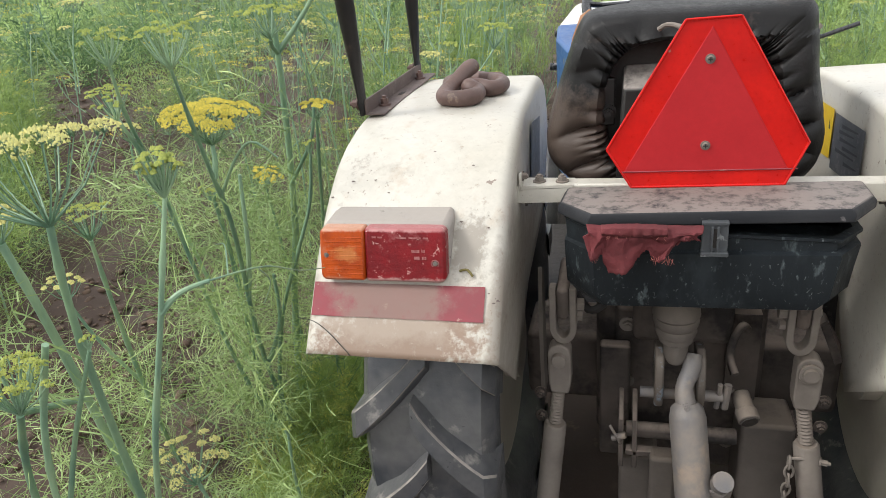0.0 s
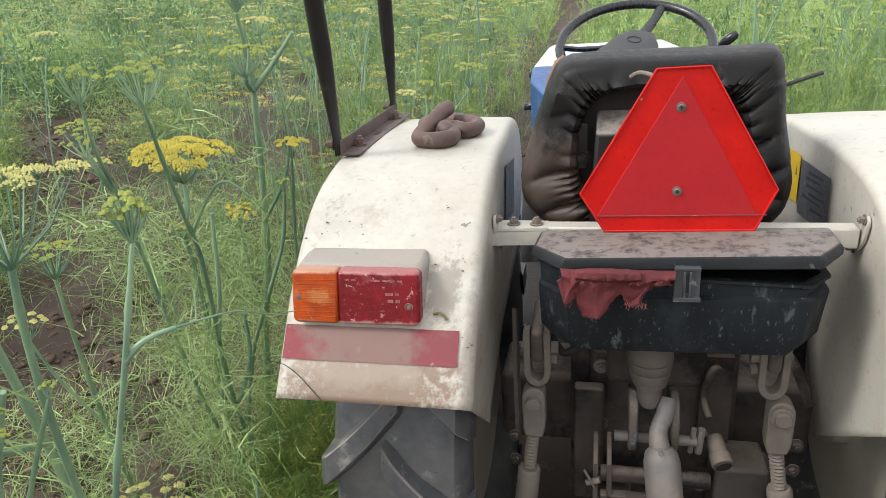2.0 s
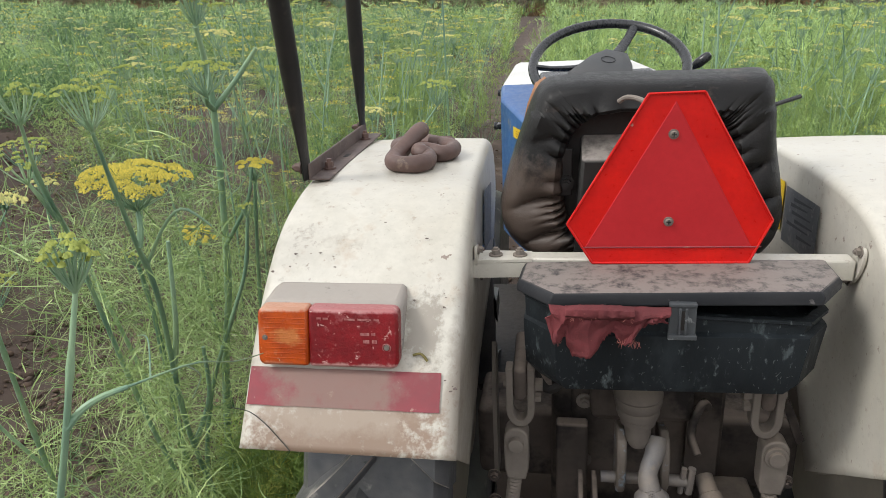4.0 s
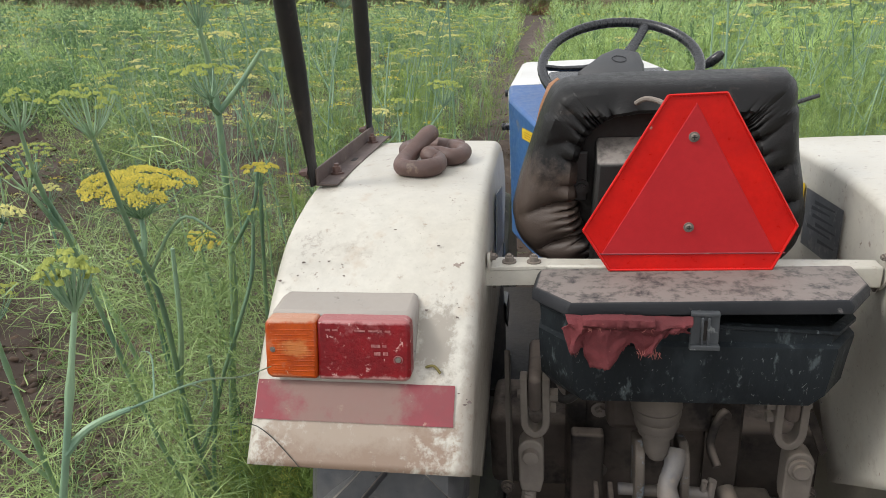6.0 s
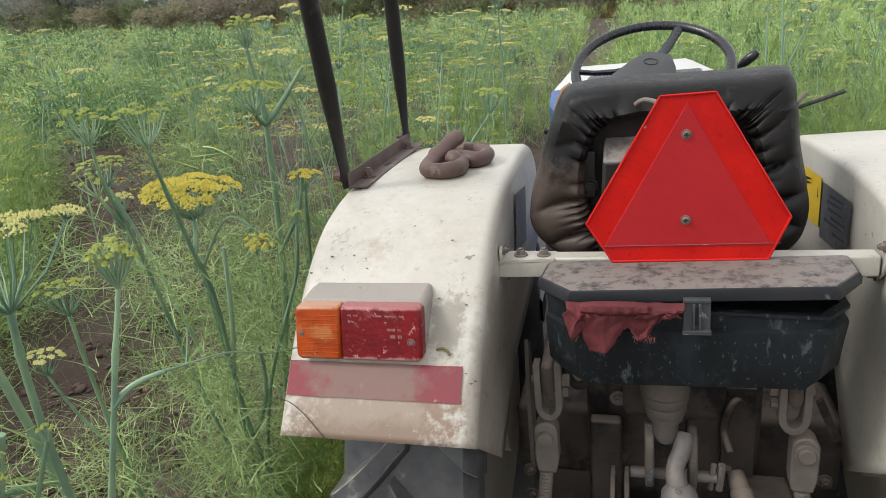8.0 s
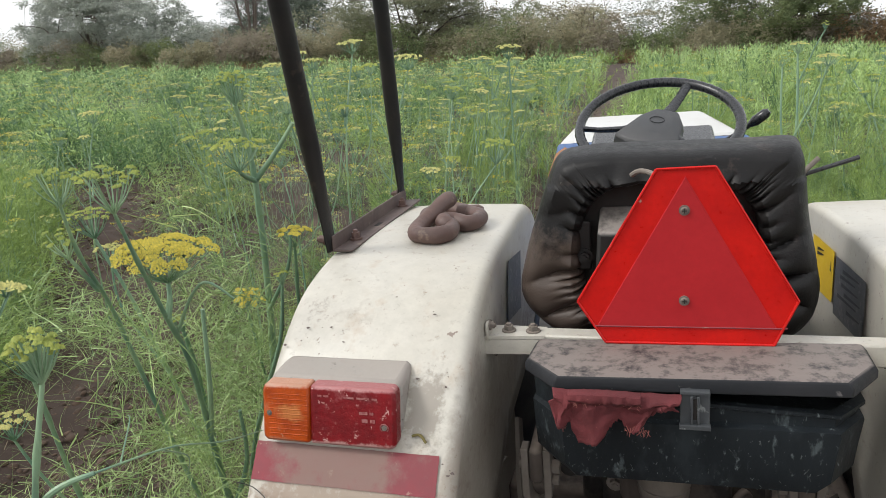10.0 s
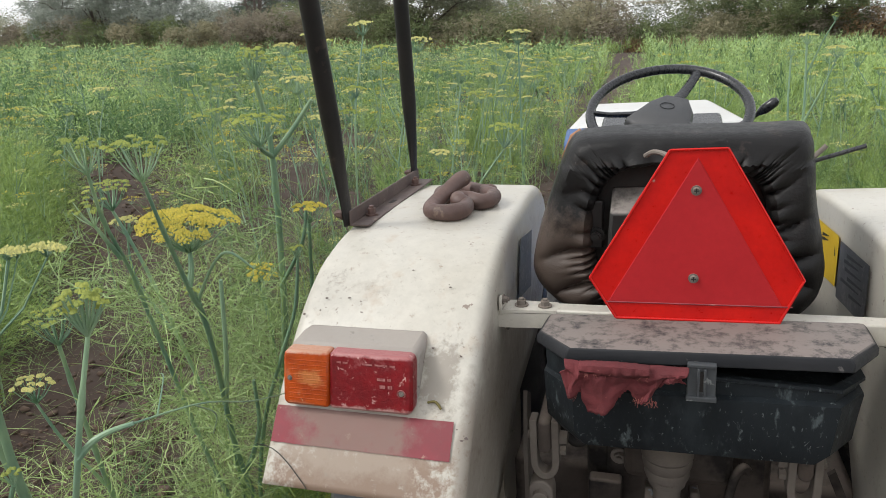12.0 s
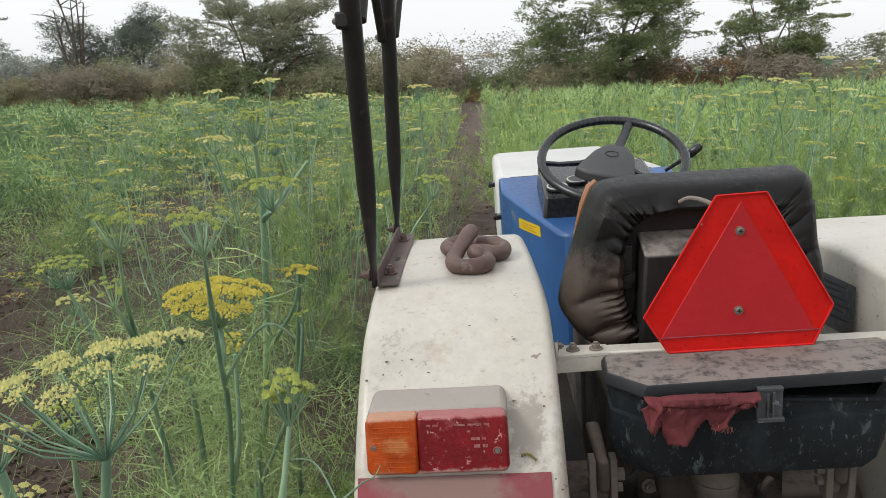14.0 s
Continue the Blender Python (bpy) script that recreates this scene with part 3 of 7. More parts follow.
bm = bmesh.new()
for y0, y1 in ((1.285, 1.745),):
    z0, z1 = 1.1375, 1.1330
    for xa, xb, za, zb in ((0.0, 0.040, 0.0, 0.004), (-0.001, 0.003, 0.0, 0.031)):
        v = []
        for y, z in ((y0, z0), (y1, z1)):
            for dx, dz in ((xa, za), (xb, za), (xb, zb), (xa, zb)):
                cut = 0.03 if (dz > 0.02 and y == y0) else 0
                v.append(bm.verts.new((ang(y) + dx, y + cut * 0, z + dz)))
        for q in ((0, 1, 2, 3), (7, 6, 5, 4), (0, 4, 5, 1), (1, 5, 6, 2), (2, 6, 7, 3), (3, 7, 4, 0)):
            bm.faces.new([v[k] for k in q])
bmesh.ops.recalc_face_normals(bm, faces=bm.faces[:])
bracket = part("canopy_bracket", bm, M_BRKT, tractor, "brown angle-steel bracket bolted to the fender", smooth=False, bevel=0.0015)
for y in (1.362, 1.666):
    bolt("bolt", (ang(y) + 0.018, y, 1.1415 - 0.0098 * (y - 1.285)), (0, 0, 1), 0.0085, 0.015, bracket, M_RUST)
bm = bmesh.new()
plate(bm, [(ang(1.5) + 0.016, 1.47), (ang(1.5) + 0.026, 1.47), (ang(1.5) + 0.026, 1.50), (ang(1.5) + 0.016, 1.50)], "z", 1.1392, 0.001)
part("slot", bm, M_DARK, bracket)


def canopy_post(foot, clamp, name="canopy_post"):
    foot, clamp = Vector(foot), Vector(clamp)
    d = (clamp - foot).normalized()
    top = foot + d * 1.25
    bm = bmesh.new()
    pts = [foot - d * 0.012] + [foot + d * f for f in (0.03, 0.075, 0.13, 0.2, 0.4, 0.7, 1.0)] + [top]
    rings = []
    seg = 14
    for i, p in enumerate(pts):
        k = min(1, max(0, (i - 1) / 3))
        wide, thin = 0.0205 - 0.0035 * k, 0.005 + 0.012 * k
        rings.append([bm.verts.new(p + Vector((math.cos(a) * thin, math.sin(a) * wide, 0))) for a in [j * math.tau / seg for j in range(seg)]])
    for a, b in zip(rings, rings[1:]):
        for j in range(seg):
            bm.faces.new((a[j], a[(j + 1) % seg], b[(j + 1) % seg], b[j]))
    bm.faces.new(rings[0][::-1]), bm.faces.new(rings[-1])
    ob = part(name, bm, M_IRON, tractor, "black steel canopy post with a flattened foot")
    bolt("bolt", foot + d * 0.012 + Vector((-0.007, 0, 0)), (-1, 0, 0), 0.008, 0.014, ob, M_RUST)
    bm = bmesh.new()
    c = clamp
    box(bm, c + Vector((-0.012, 0, 0)), (0.022, 0.036, 0.026))
    part("clamp", bm, M_IRON, ob, "black clamp", bevel=0.004)
    bolt("clamp_bolt", c + Vector((-0.023, -0.004, 0)), (-1, 0, 0), 0.005, 0.005, ob, M_GREY)
    return ob, top


CLA, CLB = Vector((-0.422, 1.157, 1.615)), Vector((-0.430, 1.620, 1.617))
post_a, top_a = canopy_post((-0.4565, 1.292, 1.15), CLA)
post_b, top_b = canopy_post((-0.470, 1.728, 1.145), CLB)
for a, b, host in ((CLA + Vector((0.012, 0.018, 0)), top_b * 0.62 + CLB * 0.38 + Vector((0.012, -0.01, 0)), post_a),
                   (CLB + Vector((-0.012, -0.018, 0)), top_a * 0.70 + CLA * 0.30 + Vector((-0.012, 0.01, 0)), post_b),
                   (CLB + Vector((0.012, 0.018, 0)), CLB + Vector((0.10, 0.30, 0.62)), post_b)):
    bm = bmesh.new()
    sweep(bm, [a, a.lerp(b, 0.5), b], 0.0095, 10)
    part("brace", bm, M_IRON, host)

# cross bar between the fenders
bm = bmesh.new()
box(bm, (0.209, 1.178, 1.017), (0.496, 0.034, 0.034))
bar = part("cross_bar", bm, M_CREAM, tractor, "cream square steel bar across the rear", bevel=0.003)
bm = bmesh.new()
plate(bm, [(-0.134, 1.150), (-0.036, 1.158), (-0.036, 1.196), (-0.134, 1.200)], "z", 1.029, 0.005)
plate(bm, [(-0.132, 1.152), (-0.036, 1.158), (-0.036, 1.162), (-0.132, 1.157)], "z", 1.002, 0.026)
part("joint_plate", bm, M_CREAM, bar, smooth=False)
for x in (-0.096, -0.056):
    bolt("bolt", (x, 1.176, 1.034), (0, 0, 1), 0.0078, 0.010, bar, M_GREY)
for x, s in ((-0.129, 1), (0.460, -1)):
    bm = bmesh.new()
    out = []
    for k in range(24):
        t = k * math.tau / 24
        u, w = 0.040 * math.cos(t), 0.017 * math.sin(t)
        out.append((1.172 - u * 0.50 + w * 0.86, 1.022 + u * 0.86 + w * 0.50))
    plate(bm, out, "x", x, 0.005)
    part("flange", bm, M_CREAM, bar, bevel=0.001)
    bolt("bolt", (x + (0.005 if s > 0 else 0), 1.186, 0.996), (s, 0, 0), 0.008, 0.012, bar, M_GREY)
    bolt("bolt", (x + (0.005 if s > 0 else 0), 1.160, 1.050), (s, 0, 0), 0.006, 0.008, bar, M_GREY)

# slow-vehicle triangle
SMV = [(0.136, 1.298), (0.2135, 1.299), (0.3245, 1.105), (0.296, 1.0375), (0.061, 1.034), (0.021, 1.099)]
SY = 1.148
bm = bmesh.new()
plate(bm, SMV, "y", SY - 0.003, 0.004)
triangle = part("warning_triangle", bm, M_REDB, tractor, "red truncated triangle warning sign with a brighter border", smooth=False, bevel=0.001)
mid = [(0.1745, 1.287), (0.2995, 1.0615), (0.0475, 1.0585)]
bm = bmesh.new()
a = [bm.verts.new((x, SY - 0.0032, z)) for x, z in mid]
cx, cz = 0.174, 1.135
b = [bm.verts.new((cx + (x - cx) * 0.985, SY - 0.0048, cz + (z - cz) * 0.985)) for x, z in mid]
bm.faces.new(b)
for i in range(3):
    bm.faces.new((a[i], a[(i + 1) % 3], b[(i + 1) % 3], b[i]))
bmesh.ops.recalc_face_normals(bm, faces=bm.faces[:])
part("centre_panel", bm, M_RED, triangle, "dull red centre panel", smooth=False)
bm = bmesh.new()
for i in range(6):
    p, q = SMV[i], SMV[(i + 1) % 6]
    sweep(bm, [(p[0], SY - 0.004, p[1]), (q[0], SY - 0.004, q[1])], 0.0021, 6)
part("rolled_rim", bm, M_REDB, triangle)
bm = bmesh.new()
sweep(bm, [(0.044, SY - 0.0045, 1.0605), (0.312, SY - 0.0045, 1.0635)], 0.0011, 6)
part("fold_line", bm, M_TAPE, triangle)
for x, z in ((0.1735, 1.239), (0.174, 1.104)):
    bm = bmesh.new()
    c = Vector((x, SY - 0.0048, z))
    rod(bm, c, c + Vector((0, -0.002, 0)), 0.0075, seg=18)
    rod(bm, c + Vector((0, -0.002, 0)), c + Vector((0, -0.005, 0)), 0.0055, 0.004, seg=14)
    sc = part("screw", bm, M_GREY, triangle)
    bm = bmesh.new()
    box(bm, c + Vector((0, -0.0052, 0)), (0.007, 0.0006, 0.0014))
    box(bm, c + Vector((0, -0.0052, 0)), (0.0014, 0.0006, 0.007))
    part("cross_slot", bm, M_DARK, sc)
bm = bmesh.new()
sweep(bm, spline([(0.10, 1.225, 1.276), (0.112, 1.215, 1.284), (0.13, 1.20, 1.282), (0.15, 1.165, 1.274)], 10), 0.004, 8)
part("cord", bm, M_GREY, triangle, "frayed pale cord behind the sign")
bm = bmesh.new()
box(bm, (0.174, 1.158, 1.12), (0.03, 0.012, 0.17))
part("support", bm, M_GREY, triangle)

# tool box under the cross bar
LID = [(-0.056, 1.090), (-0.004, 1.030), (0.372, 1.036), (0.414, 1.094), (0.416, 1.160), (-0.050, 1.160)]


def shrink(outline, f, c):
    return [(c[0] + (x - c[0]) * f, c[1] + (y - c[1]) * f) for x, y in outline]


BODY = [(-0.046, 1.094), (0.004, 1.042), (0.364, 1.048), (0.403, 1.098), (0.403, 1.158), (-0.044, 1.158)]


def shell(levels, open_top):
    """Rings of the box from the bottom up: share of width kept from its left side, share of depth, height, slope, step in from the left."""
    bm = bmesh.new()
    rings = []
    for fx, fy, z, dz, left in levels:
        ring = []
        for x, y in [(-0.046 + left + (x + 0.046) * fx * (1 - left / 0.45), 1.158 + (y - 1.158) * fy) for x, y in BODY]:
            ring.append(bm.verts.new((x, y, z + dz * (x - 0.18))))
        rings.append(ring)
    for a, b in zip(rings, rings[1:]):
        for i in range(6):
            bm.faces.new((a[i], a[(i + 1) % 6], b[(i + 1) % 6], b[i]))
    bm.faces.new(rings[0][::-1])
    if not open_top:
        bm.faces.new(rings[-1])
    bmesh.ops.recalc_face_normals(bm, faces=bm.faces[:])
    return bm


bm = shell([(0.925, 0.90, 0.857, 0.006, 0.030), (0.935, 0.93, 0.859, 0.006, 0.022), (0.982, 1.0, 0.882, 0, 0.003), (0.990, 1.03, 0.920, 0, 0.001), (1.0, 1.05, 0.955, 0, 0), (0.997, 1.05, 0.960, 0, 0),
            (0.982, 0.96, 0.963, 0, 0.004), (0.988, 0.96, 0.985, -0.05, 0.002), (1.0, 1.0, 0.988, -0.05, 0), (1.0, 1.0, 0.993, -0.05, 0), (0.97, 0.90, 0.993, -0.05, 0.01), (0.96, 0.88, 0.962, 0, 0.012)], False)
tool_box = part("tool_box", bm, M_BOX, tractor, "scuffed black plastic tool box with its lid ajar", bevel=0.0035)
bm = bmesh.new()
rings = []
for f, z in ((1.0, 1.012), (1.0, 1.024), (0.975, 1.032), (0.93, 1.034)):
    rings.append([bm.verts.new((x, y, z + 0.004 * (x - 0.18) / 0.2)) for x, y in shrink(LID, f, (0.18, 1.12))])
for a, b in zip(rings, rings[1:]):
    for i in range(6):
        bm.faces.new((a[i], a[(i + 1) % 6], b[(i + 1) % 6], b[i]))
bm.faces.new(rings[-1]), bm.faces.new(rings[0][::-1])
bmesh.ops.recalc_face_normals(bm, faces=bm.faces[:])
part("lid", bm, M_LID, tool_box, "black lid thick with brown dust", bevel=0.002)
bm = bmesh.new()
plate(bm, [(0.165, 1.018), (0.203, 1.0185), (0.203, 0.964), (0.165, 0.963)], "y", 1.0265, 0.006)
box(bm, (0.184, 1.031, 1.017), (0.038, 0.014, 0.006))
latch = part("latch", bm, M_LATCH, tool_box, "black plastic latch with a slot", smooth=False, bevel=0.0015)
for c, s in (((0.184, 1.0258, 0.993), (0.005, 0.002, 0.030)),):
    bm = bmesh.new()
    box(bm, c, s)
    part("slot", bm, M_DARK, latch)
bm = bmesh.new()
box(bm, (0.184, 1.024, 0.968), (0.04, 0.008, 0.007))
box(bm, (0.1797, 1.0245, 0.992), (0.0035, 0.005, 0.042))
box(bm, (0.1883, 1.0245, 0.992), (0.0035, 0.005, 0.042))
part("latch_rib", bm, M_LATCH, latch, bevel=0.001)
bm = bmesh.new()
bmesh.ops.create_uvsphere(bm, u_segments=16, v_segments=8, radius=0.014, matrix=Matrix.Translation((0.045, 1.075, 0.868)) @ Matrix.Diagonal((1.1, 1, 0.7, 1)))
part("foot_knob", bm, M_BOX, tool_box)

g = np.random.default_rng(4)
sv, sf = [], []
for k in range(70):
    x, z = g.uniform(0.0, 0.365), 0.868 + 0.085 * g.random() ** 1.4
    if 0.15 < x < 0.21 and z > 0.945:
        continue
    a = g.normal(1.2, 0.7)
    ln, wd = 0.0006 + min(0.005, g.exponential(0.0011)), g.uniform(0.0002, 0.0007)
    y = 1.0335 + max(0, 0.925 - z) * 0.13 + 0.016 * (x - 0.18) - 0.0008
    c, u, w = np.array((x, y, z)), np.array((math.cos(a), 0, math.sin(a))) * ln, np.array((-math.sin(a), 0, math.cos(a))) * wd
    sf.append([len(sv) + i for i in range(4)])
    sv += [c - u - w, c + u - w * 0.4, c + u + w * 0.4, c - u + w]
tagged(mesh_of("scuff_marks", np.array(sv), np.array(sf), [M_SCUFF], tool_box, "pale scuffs and scratches"), kind="stuff")

# seat back in a gathered cover, open behind
SEAT_O = [(-0.002, 1.301), (0.06, 1.305), (0.18, 1.303), (0.28, 1.303), (0.328, 1.304), (0.347, 1.298), (0.356, 1.272), (0.362, 1.20), (0.378, 1.12), (0.385, 1.07), (0.375, 1.02),
          (0.34, 0.985), (0.27, 0.965), (0.17, 0.96), (0.06, 0.965), (-0.02, 0.98), (-0.07, 1.012), (-0.098, 1.06), (-0.088, 1.12), (-0.062, 1.20), (-0.038, 1.265), (-0.022, 1.292)]
SEAT_C = Vector((0.153, 1.145))


def ring_at(outline, n):
    pts = [Vector((x, z, 0)) for x, z in outline]
    pts = spline(pts + [pts[0]], n + 1)[:n]
    return [Vector((p.x, p.y)) for p in pts]


NS = 420
outer = ring_at(SEAT_O, NS)
bm = bmesh.new()
rings = []
CUT = [0.0, 0.02, 0.045, 0.07, 0.10, 0.13, 0.165, 0.20, 0.25, 0.30, 0.36, 0.43, 0.50, 0.58, 0.66, 0.75, 0.84, 0.91, 0.96, 1.0]
for i, o in enumerate(outer):
    d = (o - SEAT_C)
    ang_ = math.atan2(d.y, d.x)
    # opening: a rounded arch
    w, hh = 0.138, 0.118
    k = (abs(math.cos(ang_)) ** 3 / w ** 3 + abs(math.sin(ang_)) ** 3 / hh ** 3) ** (-1 / 3)
    inner = SEAT_C + Vector((0.0, -0.012)) + Vector((math.cos(ang_), math.sin(ang_))) * k
    low = max(0.0, min(1.0, (0.72 - math.sin(ang_)) * 1.15))
    ring = []
    for f in CUT:
        p = inner.lerp(o, f)
        turn_at = i * math.tau / NS
        bulge = min(1.0, f / 0.16) ** 0.6 * (1 - max(0.0, (f - 0.72) / 0.28) ** 2)
        y = 1.300 - 0.034 * bulge + (0.03 * (f > 0.97)) + 0.02 * (f - 0.5) * (p.y > 1.25)
        # gathers: a ruffled elastic hem round the opening, and long creases that fan out to the lower corners
        pleat = abs(math.sin(turn_at * 22 + 1.3 * math.sin(turn_at * 4.0) + 0.7 * math.sin(turn_at * 9))) ** 0.5
        fold = -0.021 * (pleat - 0.6) * (0.6 + 0.4 * low) * math.exp(-((f - 0.05) / 0.24) ** 2) - 0.006 * math.exp(-((f - 0.05) / 0.05) ** 2)
        long_pleat = abs(math.sin(turn_at * 7.5 + 0.9 * math.sin(turn_at * 3) + 0.6 * math.sin(f * 3 + turn_at * 2))) ** 0.5
        big = -0.025 * (long_pleat - 0.65) * math.exp(-((f - 0.32) / 0.46) ** 2) * (0.04 + 0.96 * low)
        wr = 0.0022 * noise.noise((p.x * 22, p.y * 22, 3.1)) + 0.0014 * noise.noise((p.x * 60, p.y * 45, 1.1))
        ring.append(bm.verts.new((p.x, y + fold + big + wr, p.y)))
    side = (o - SEAT_C).normalized()
    for y, g in ((1.36, 0.004), (1.385, -0.006), (1.395, -0.04)):
        q = o + side * g
        ring.append(bm.verts.new((q.x, y, q.y)))
    rings.append(ring)
for i in range(NS):
    a, b = rings[i], rings[(i + 1) % NS]
    for k in range(len(a) - 1):
        bm.faces.new((a[k], a[k + 1], b[k + 1], b[k]))
bm.faces.new([r[-1] for r in rings])
bmesh.ops.recalc_face_normals(bm, faces=bm.faces[:])
seat = part("seat_back", bm, M_SEAT, tractor, "black cloth-covered seat back, its cover gathered round a hollow rear")
seat.data.shade_smooth()
bm = bmesh.new()
box(bm, (0.15, 1.318, 1.15), (0.29, 0.012, 0.22))
part("back_plate", bm, M_DARK, seat, "black steel plate inside the hollow", bevel=0.004)
bm = bmesh.new()
vs = box(bm, (0.157, 1.278, 1.092), (0.25, 0.07, 0.235))
for v in vs:
    if v.co.z > 1.1 and v.co.y < 1.278:
        v.co.z -= 0.03
    if v.co.z > 1.1:
        v.co.x = 0.157 + (v.co.x - 0.157) * 0.9
part("mounting_box", bm, M_DARK, seat, "dusty dark steel mounting", bevel=0.006).data.materials[0] = material(
    "dusty_black_steel", (0.009, 0.0085, 0.008), (0.015, 0.0135, 0.0125), 9, (0.5, 0.7), bump=0.2, dust=((0.24, 0.215, 0.195), 0.3, 0.6, 14))
bm = bmesh.new()
box(bm, (0.018, 1.285, 1.148), (0.026, 0.012, 0.085))
part("slotted_bracket", bm, M_IRON, seat, bevel=0.003)
bolt("bolt", (0.020, 1.279, 1.130), (0, -1, 0), 0.0095, 0.012, seat, M_IRON)
bm = bmesh.new()
sweep(bm, [(-0.016, 1.392, 1.296), (-0.028, 1.392, 1.284), (-0.044, 1.391, 1.25), (-0.058, 1.39, 1.21), (-0.07, 1.388, 1.16), (-0.078, 1.386, 1.11)], [0.006, 0.0105, 0.008, 0.003, 0.002, 0.002], 8)
part("edge_piping", bm, M_TAN, seat, "tan edge of the seat's front")
bm = bmesh.new()
box(bm, (0.155, 1.66, 0.985), (0.38, 0.42, 0.08))
part("seat_cushion", bm, M_SEAT, tractor, "black cloth-covered seat cushion", bevel=0.035)

# rear wheels
def rear_wheel(cx):
    cy, cz = 1.45, 0.52
    prof = [(0.30, 0.075), (0.34, 0.112), (0.40, 0.128), (0.455, 0.126), (0.482, 0.108), (0.492, 0.06), (0.495, 0.0)]
    prof = prof + [(r, -w) for r, w in prof[-2::-1]]
    n = 72
    verts, faces = [], []
    for i in range(n):
        a = i * math.tau / n
        for r, w in prof:
            verts.append((cx + w, cy + r * math.cos(a), cz + r * math.sin(a)))
    k = len(prof)
    for i in range(n):
        for j in range(k - 1):
            a, b = i * k + j, ((i + 1) % n) * k + j
            faces.append((a, b, b + 1, a + 1))
    bm = bmesh.new()
    vs = [bm.verts.new(v) for v in verts]
    for f in faces:
        bm.faces.new([vs[i] for i in f])
    bmesh.ops.recalc_face_normals(bm, faces=bm.faces[:])
    tyre = part("rear_wheel", bm, M_TYRE, tractor, "large dusty rear tyre with chevron lugs")
    for side in (-1, 1):
        bm = bmesh.new()
        ringl = []
        for q in range(9):
            f = q / 8
            w = side * (-0.014 + 0.150 * f)
            a = 0.36 * f - 0.07 * f * f
            rb = 0.478 - 0.012 * f ** 3 - (0.05 if q == 8 else 0)
            rt = 0.531 - 0.012 * f ** 2 - (0.022 if q == 8 else 0) - (0.01 if q == 0 else 0)
            wide = 0.040 + 0.012 * f
            ringl.append([bm.verts.new((w, r * math.cos(a + da), r * math.sin(a + da))) for da, r in
                          ((-wide - 0.034 - 0.006 * math.sin(q * 1.7), rb), (-wide - 0.003, rt - 0.0045), (-wide + 0.004, rt), (wide - 0.004, rt), (wide + 0.003, rt - 0.0045), (wide + 0.034, rb))])
        for a, b in zip(ringl, ringl[1:]):
            for e in range(5):
                bm.faces.new((a[e], a[e + 1], b[e + 1], b[e]))
        bm.faces.new(ringl[0]), bm.faces.new(ringl[-1][::-1])
        bm.faces.index_update()
        edge = [i for i in range(40) if i % 5 in (1, 3)]
        bmesh.ops.recalc_face_normals(bm, faces=bm.faces[:])
        for f in bm.faces:
            f.material_index = 1 if f.index in edge else 0
        first = part("lug", bm, M_TYRE, tyre)
        first.data.materials.append(M_LUGEDGE)
        for i in range(15):
            ob = first if i == 0 else new("lug", first.data)
            ob.parent = tyre
            ob.matrix_basis = Matrix.Translation((cx, cy, cz)) @ Matrix.Rotation((i + (0.5 if side > 0 else 0)) * math.tau / 15 + 0.12, 4, "X")
    bm = bmesh.new()
    for w in (-0.075, 0.075):
        rod(bm, (cx + w * 0.9, cy, cz), (cx + w, cy, cz), 0.31, seg=40)
    rod(bm, (cx - 0.07, cy, cz), (cx + 0.07, cy, cz), 0.26, seg=40)
    rod(bm, (cx - 0.11, cy, cz), (cx + 0.11, cy, cz), 0.08, seg=20)
    part("rim", bm, M_RIM, tyre, "cream steel rim")


rear_wheel(-0.300)
rear_wheel(2 * XC + 0.300)

# transmission casing between the wheels
bm = bmesh.new()
box(bm, (0.165, 1.62, 0.60), (0.34, 0.60, 0.46))
casing = part("transmission_case", bm, M_CAST, tractor, "cast transmission housing caked in brown dust", bevel=0.02)
for nm, c, s in (("rear_cover", (0.165, 1.345, 0.52), (0.26, 0.09, 0.40)), ("lift_housing", (0.165, 1.50, 0.86), (0.26, 0.46, 0.10)), ("axle_tube", (0.165, 1.45, 0.52), (0.66, 0.17, 0.17)),
                 ("gearbox", (0.165, 2.15, 0.62), (0.34, 0.8, 0.36)), ("valve_block", (0.165, 1.30, 0.735), (0.19, 0.10, 0.14))):
    bm = bmesh.new()
    box(bm, c, s)
    part(nm, bm, M_CAST, casing, bevel=0.016)
for x, z in ((0.06, 0.68), (0.27, 0.68), (0.06, 0.40), (0.27, 0.40), (0.06, 0.54), (0.27, 0.54)):
    bolt("bolt", (x, 1.298, z), (0, -1, 0), 0.011, 0.012, casing, M_GREY)
bm = bmesh.new()
box(bm, (0.036, 1.27, 0.51), (0.062, 0.03, 0.28))
part("side_plate", bm, M_CAST, casing, bevel=0.006)
bm = bmesh.new()
plate(bm, [(1.25, 0.52), (1.30, 0.52), (1.30, 0.80), (1.27, 0.82), (1.25, 0.70)], "x", -0.118, 0.008)
part("bracket_plate", bm, M_GREY, casing, smooth=False)


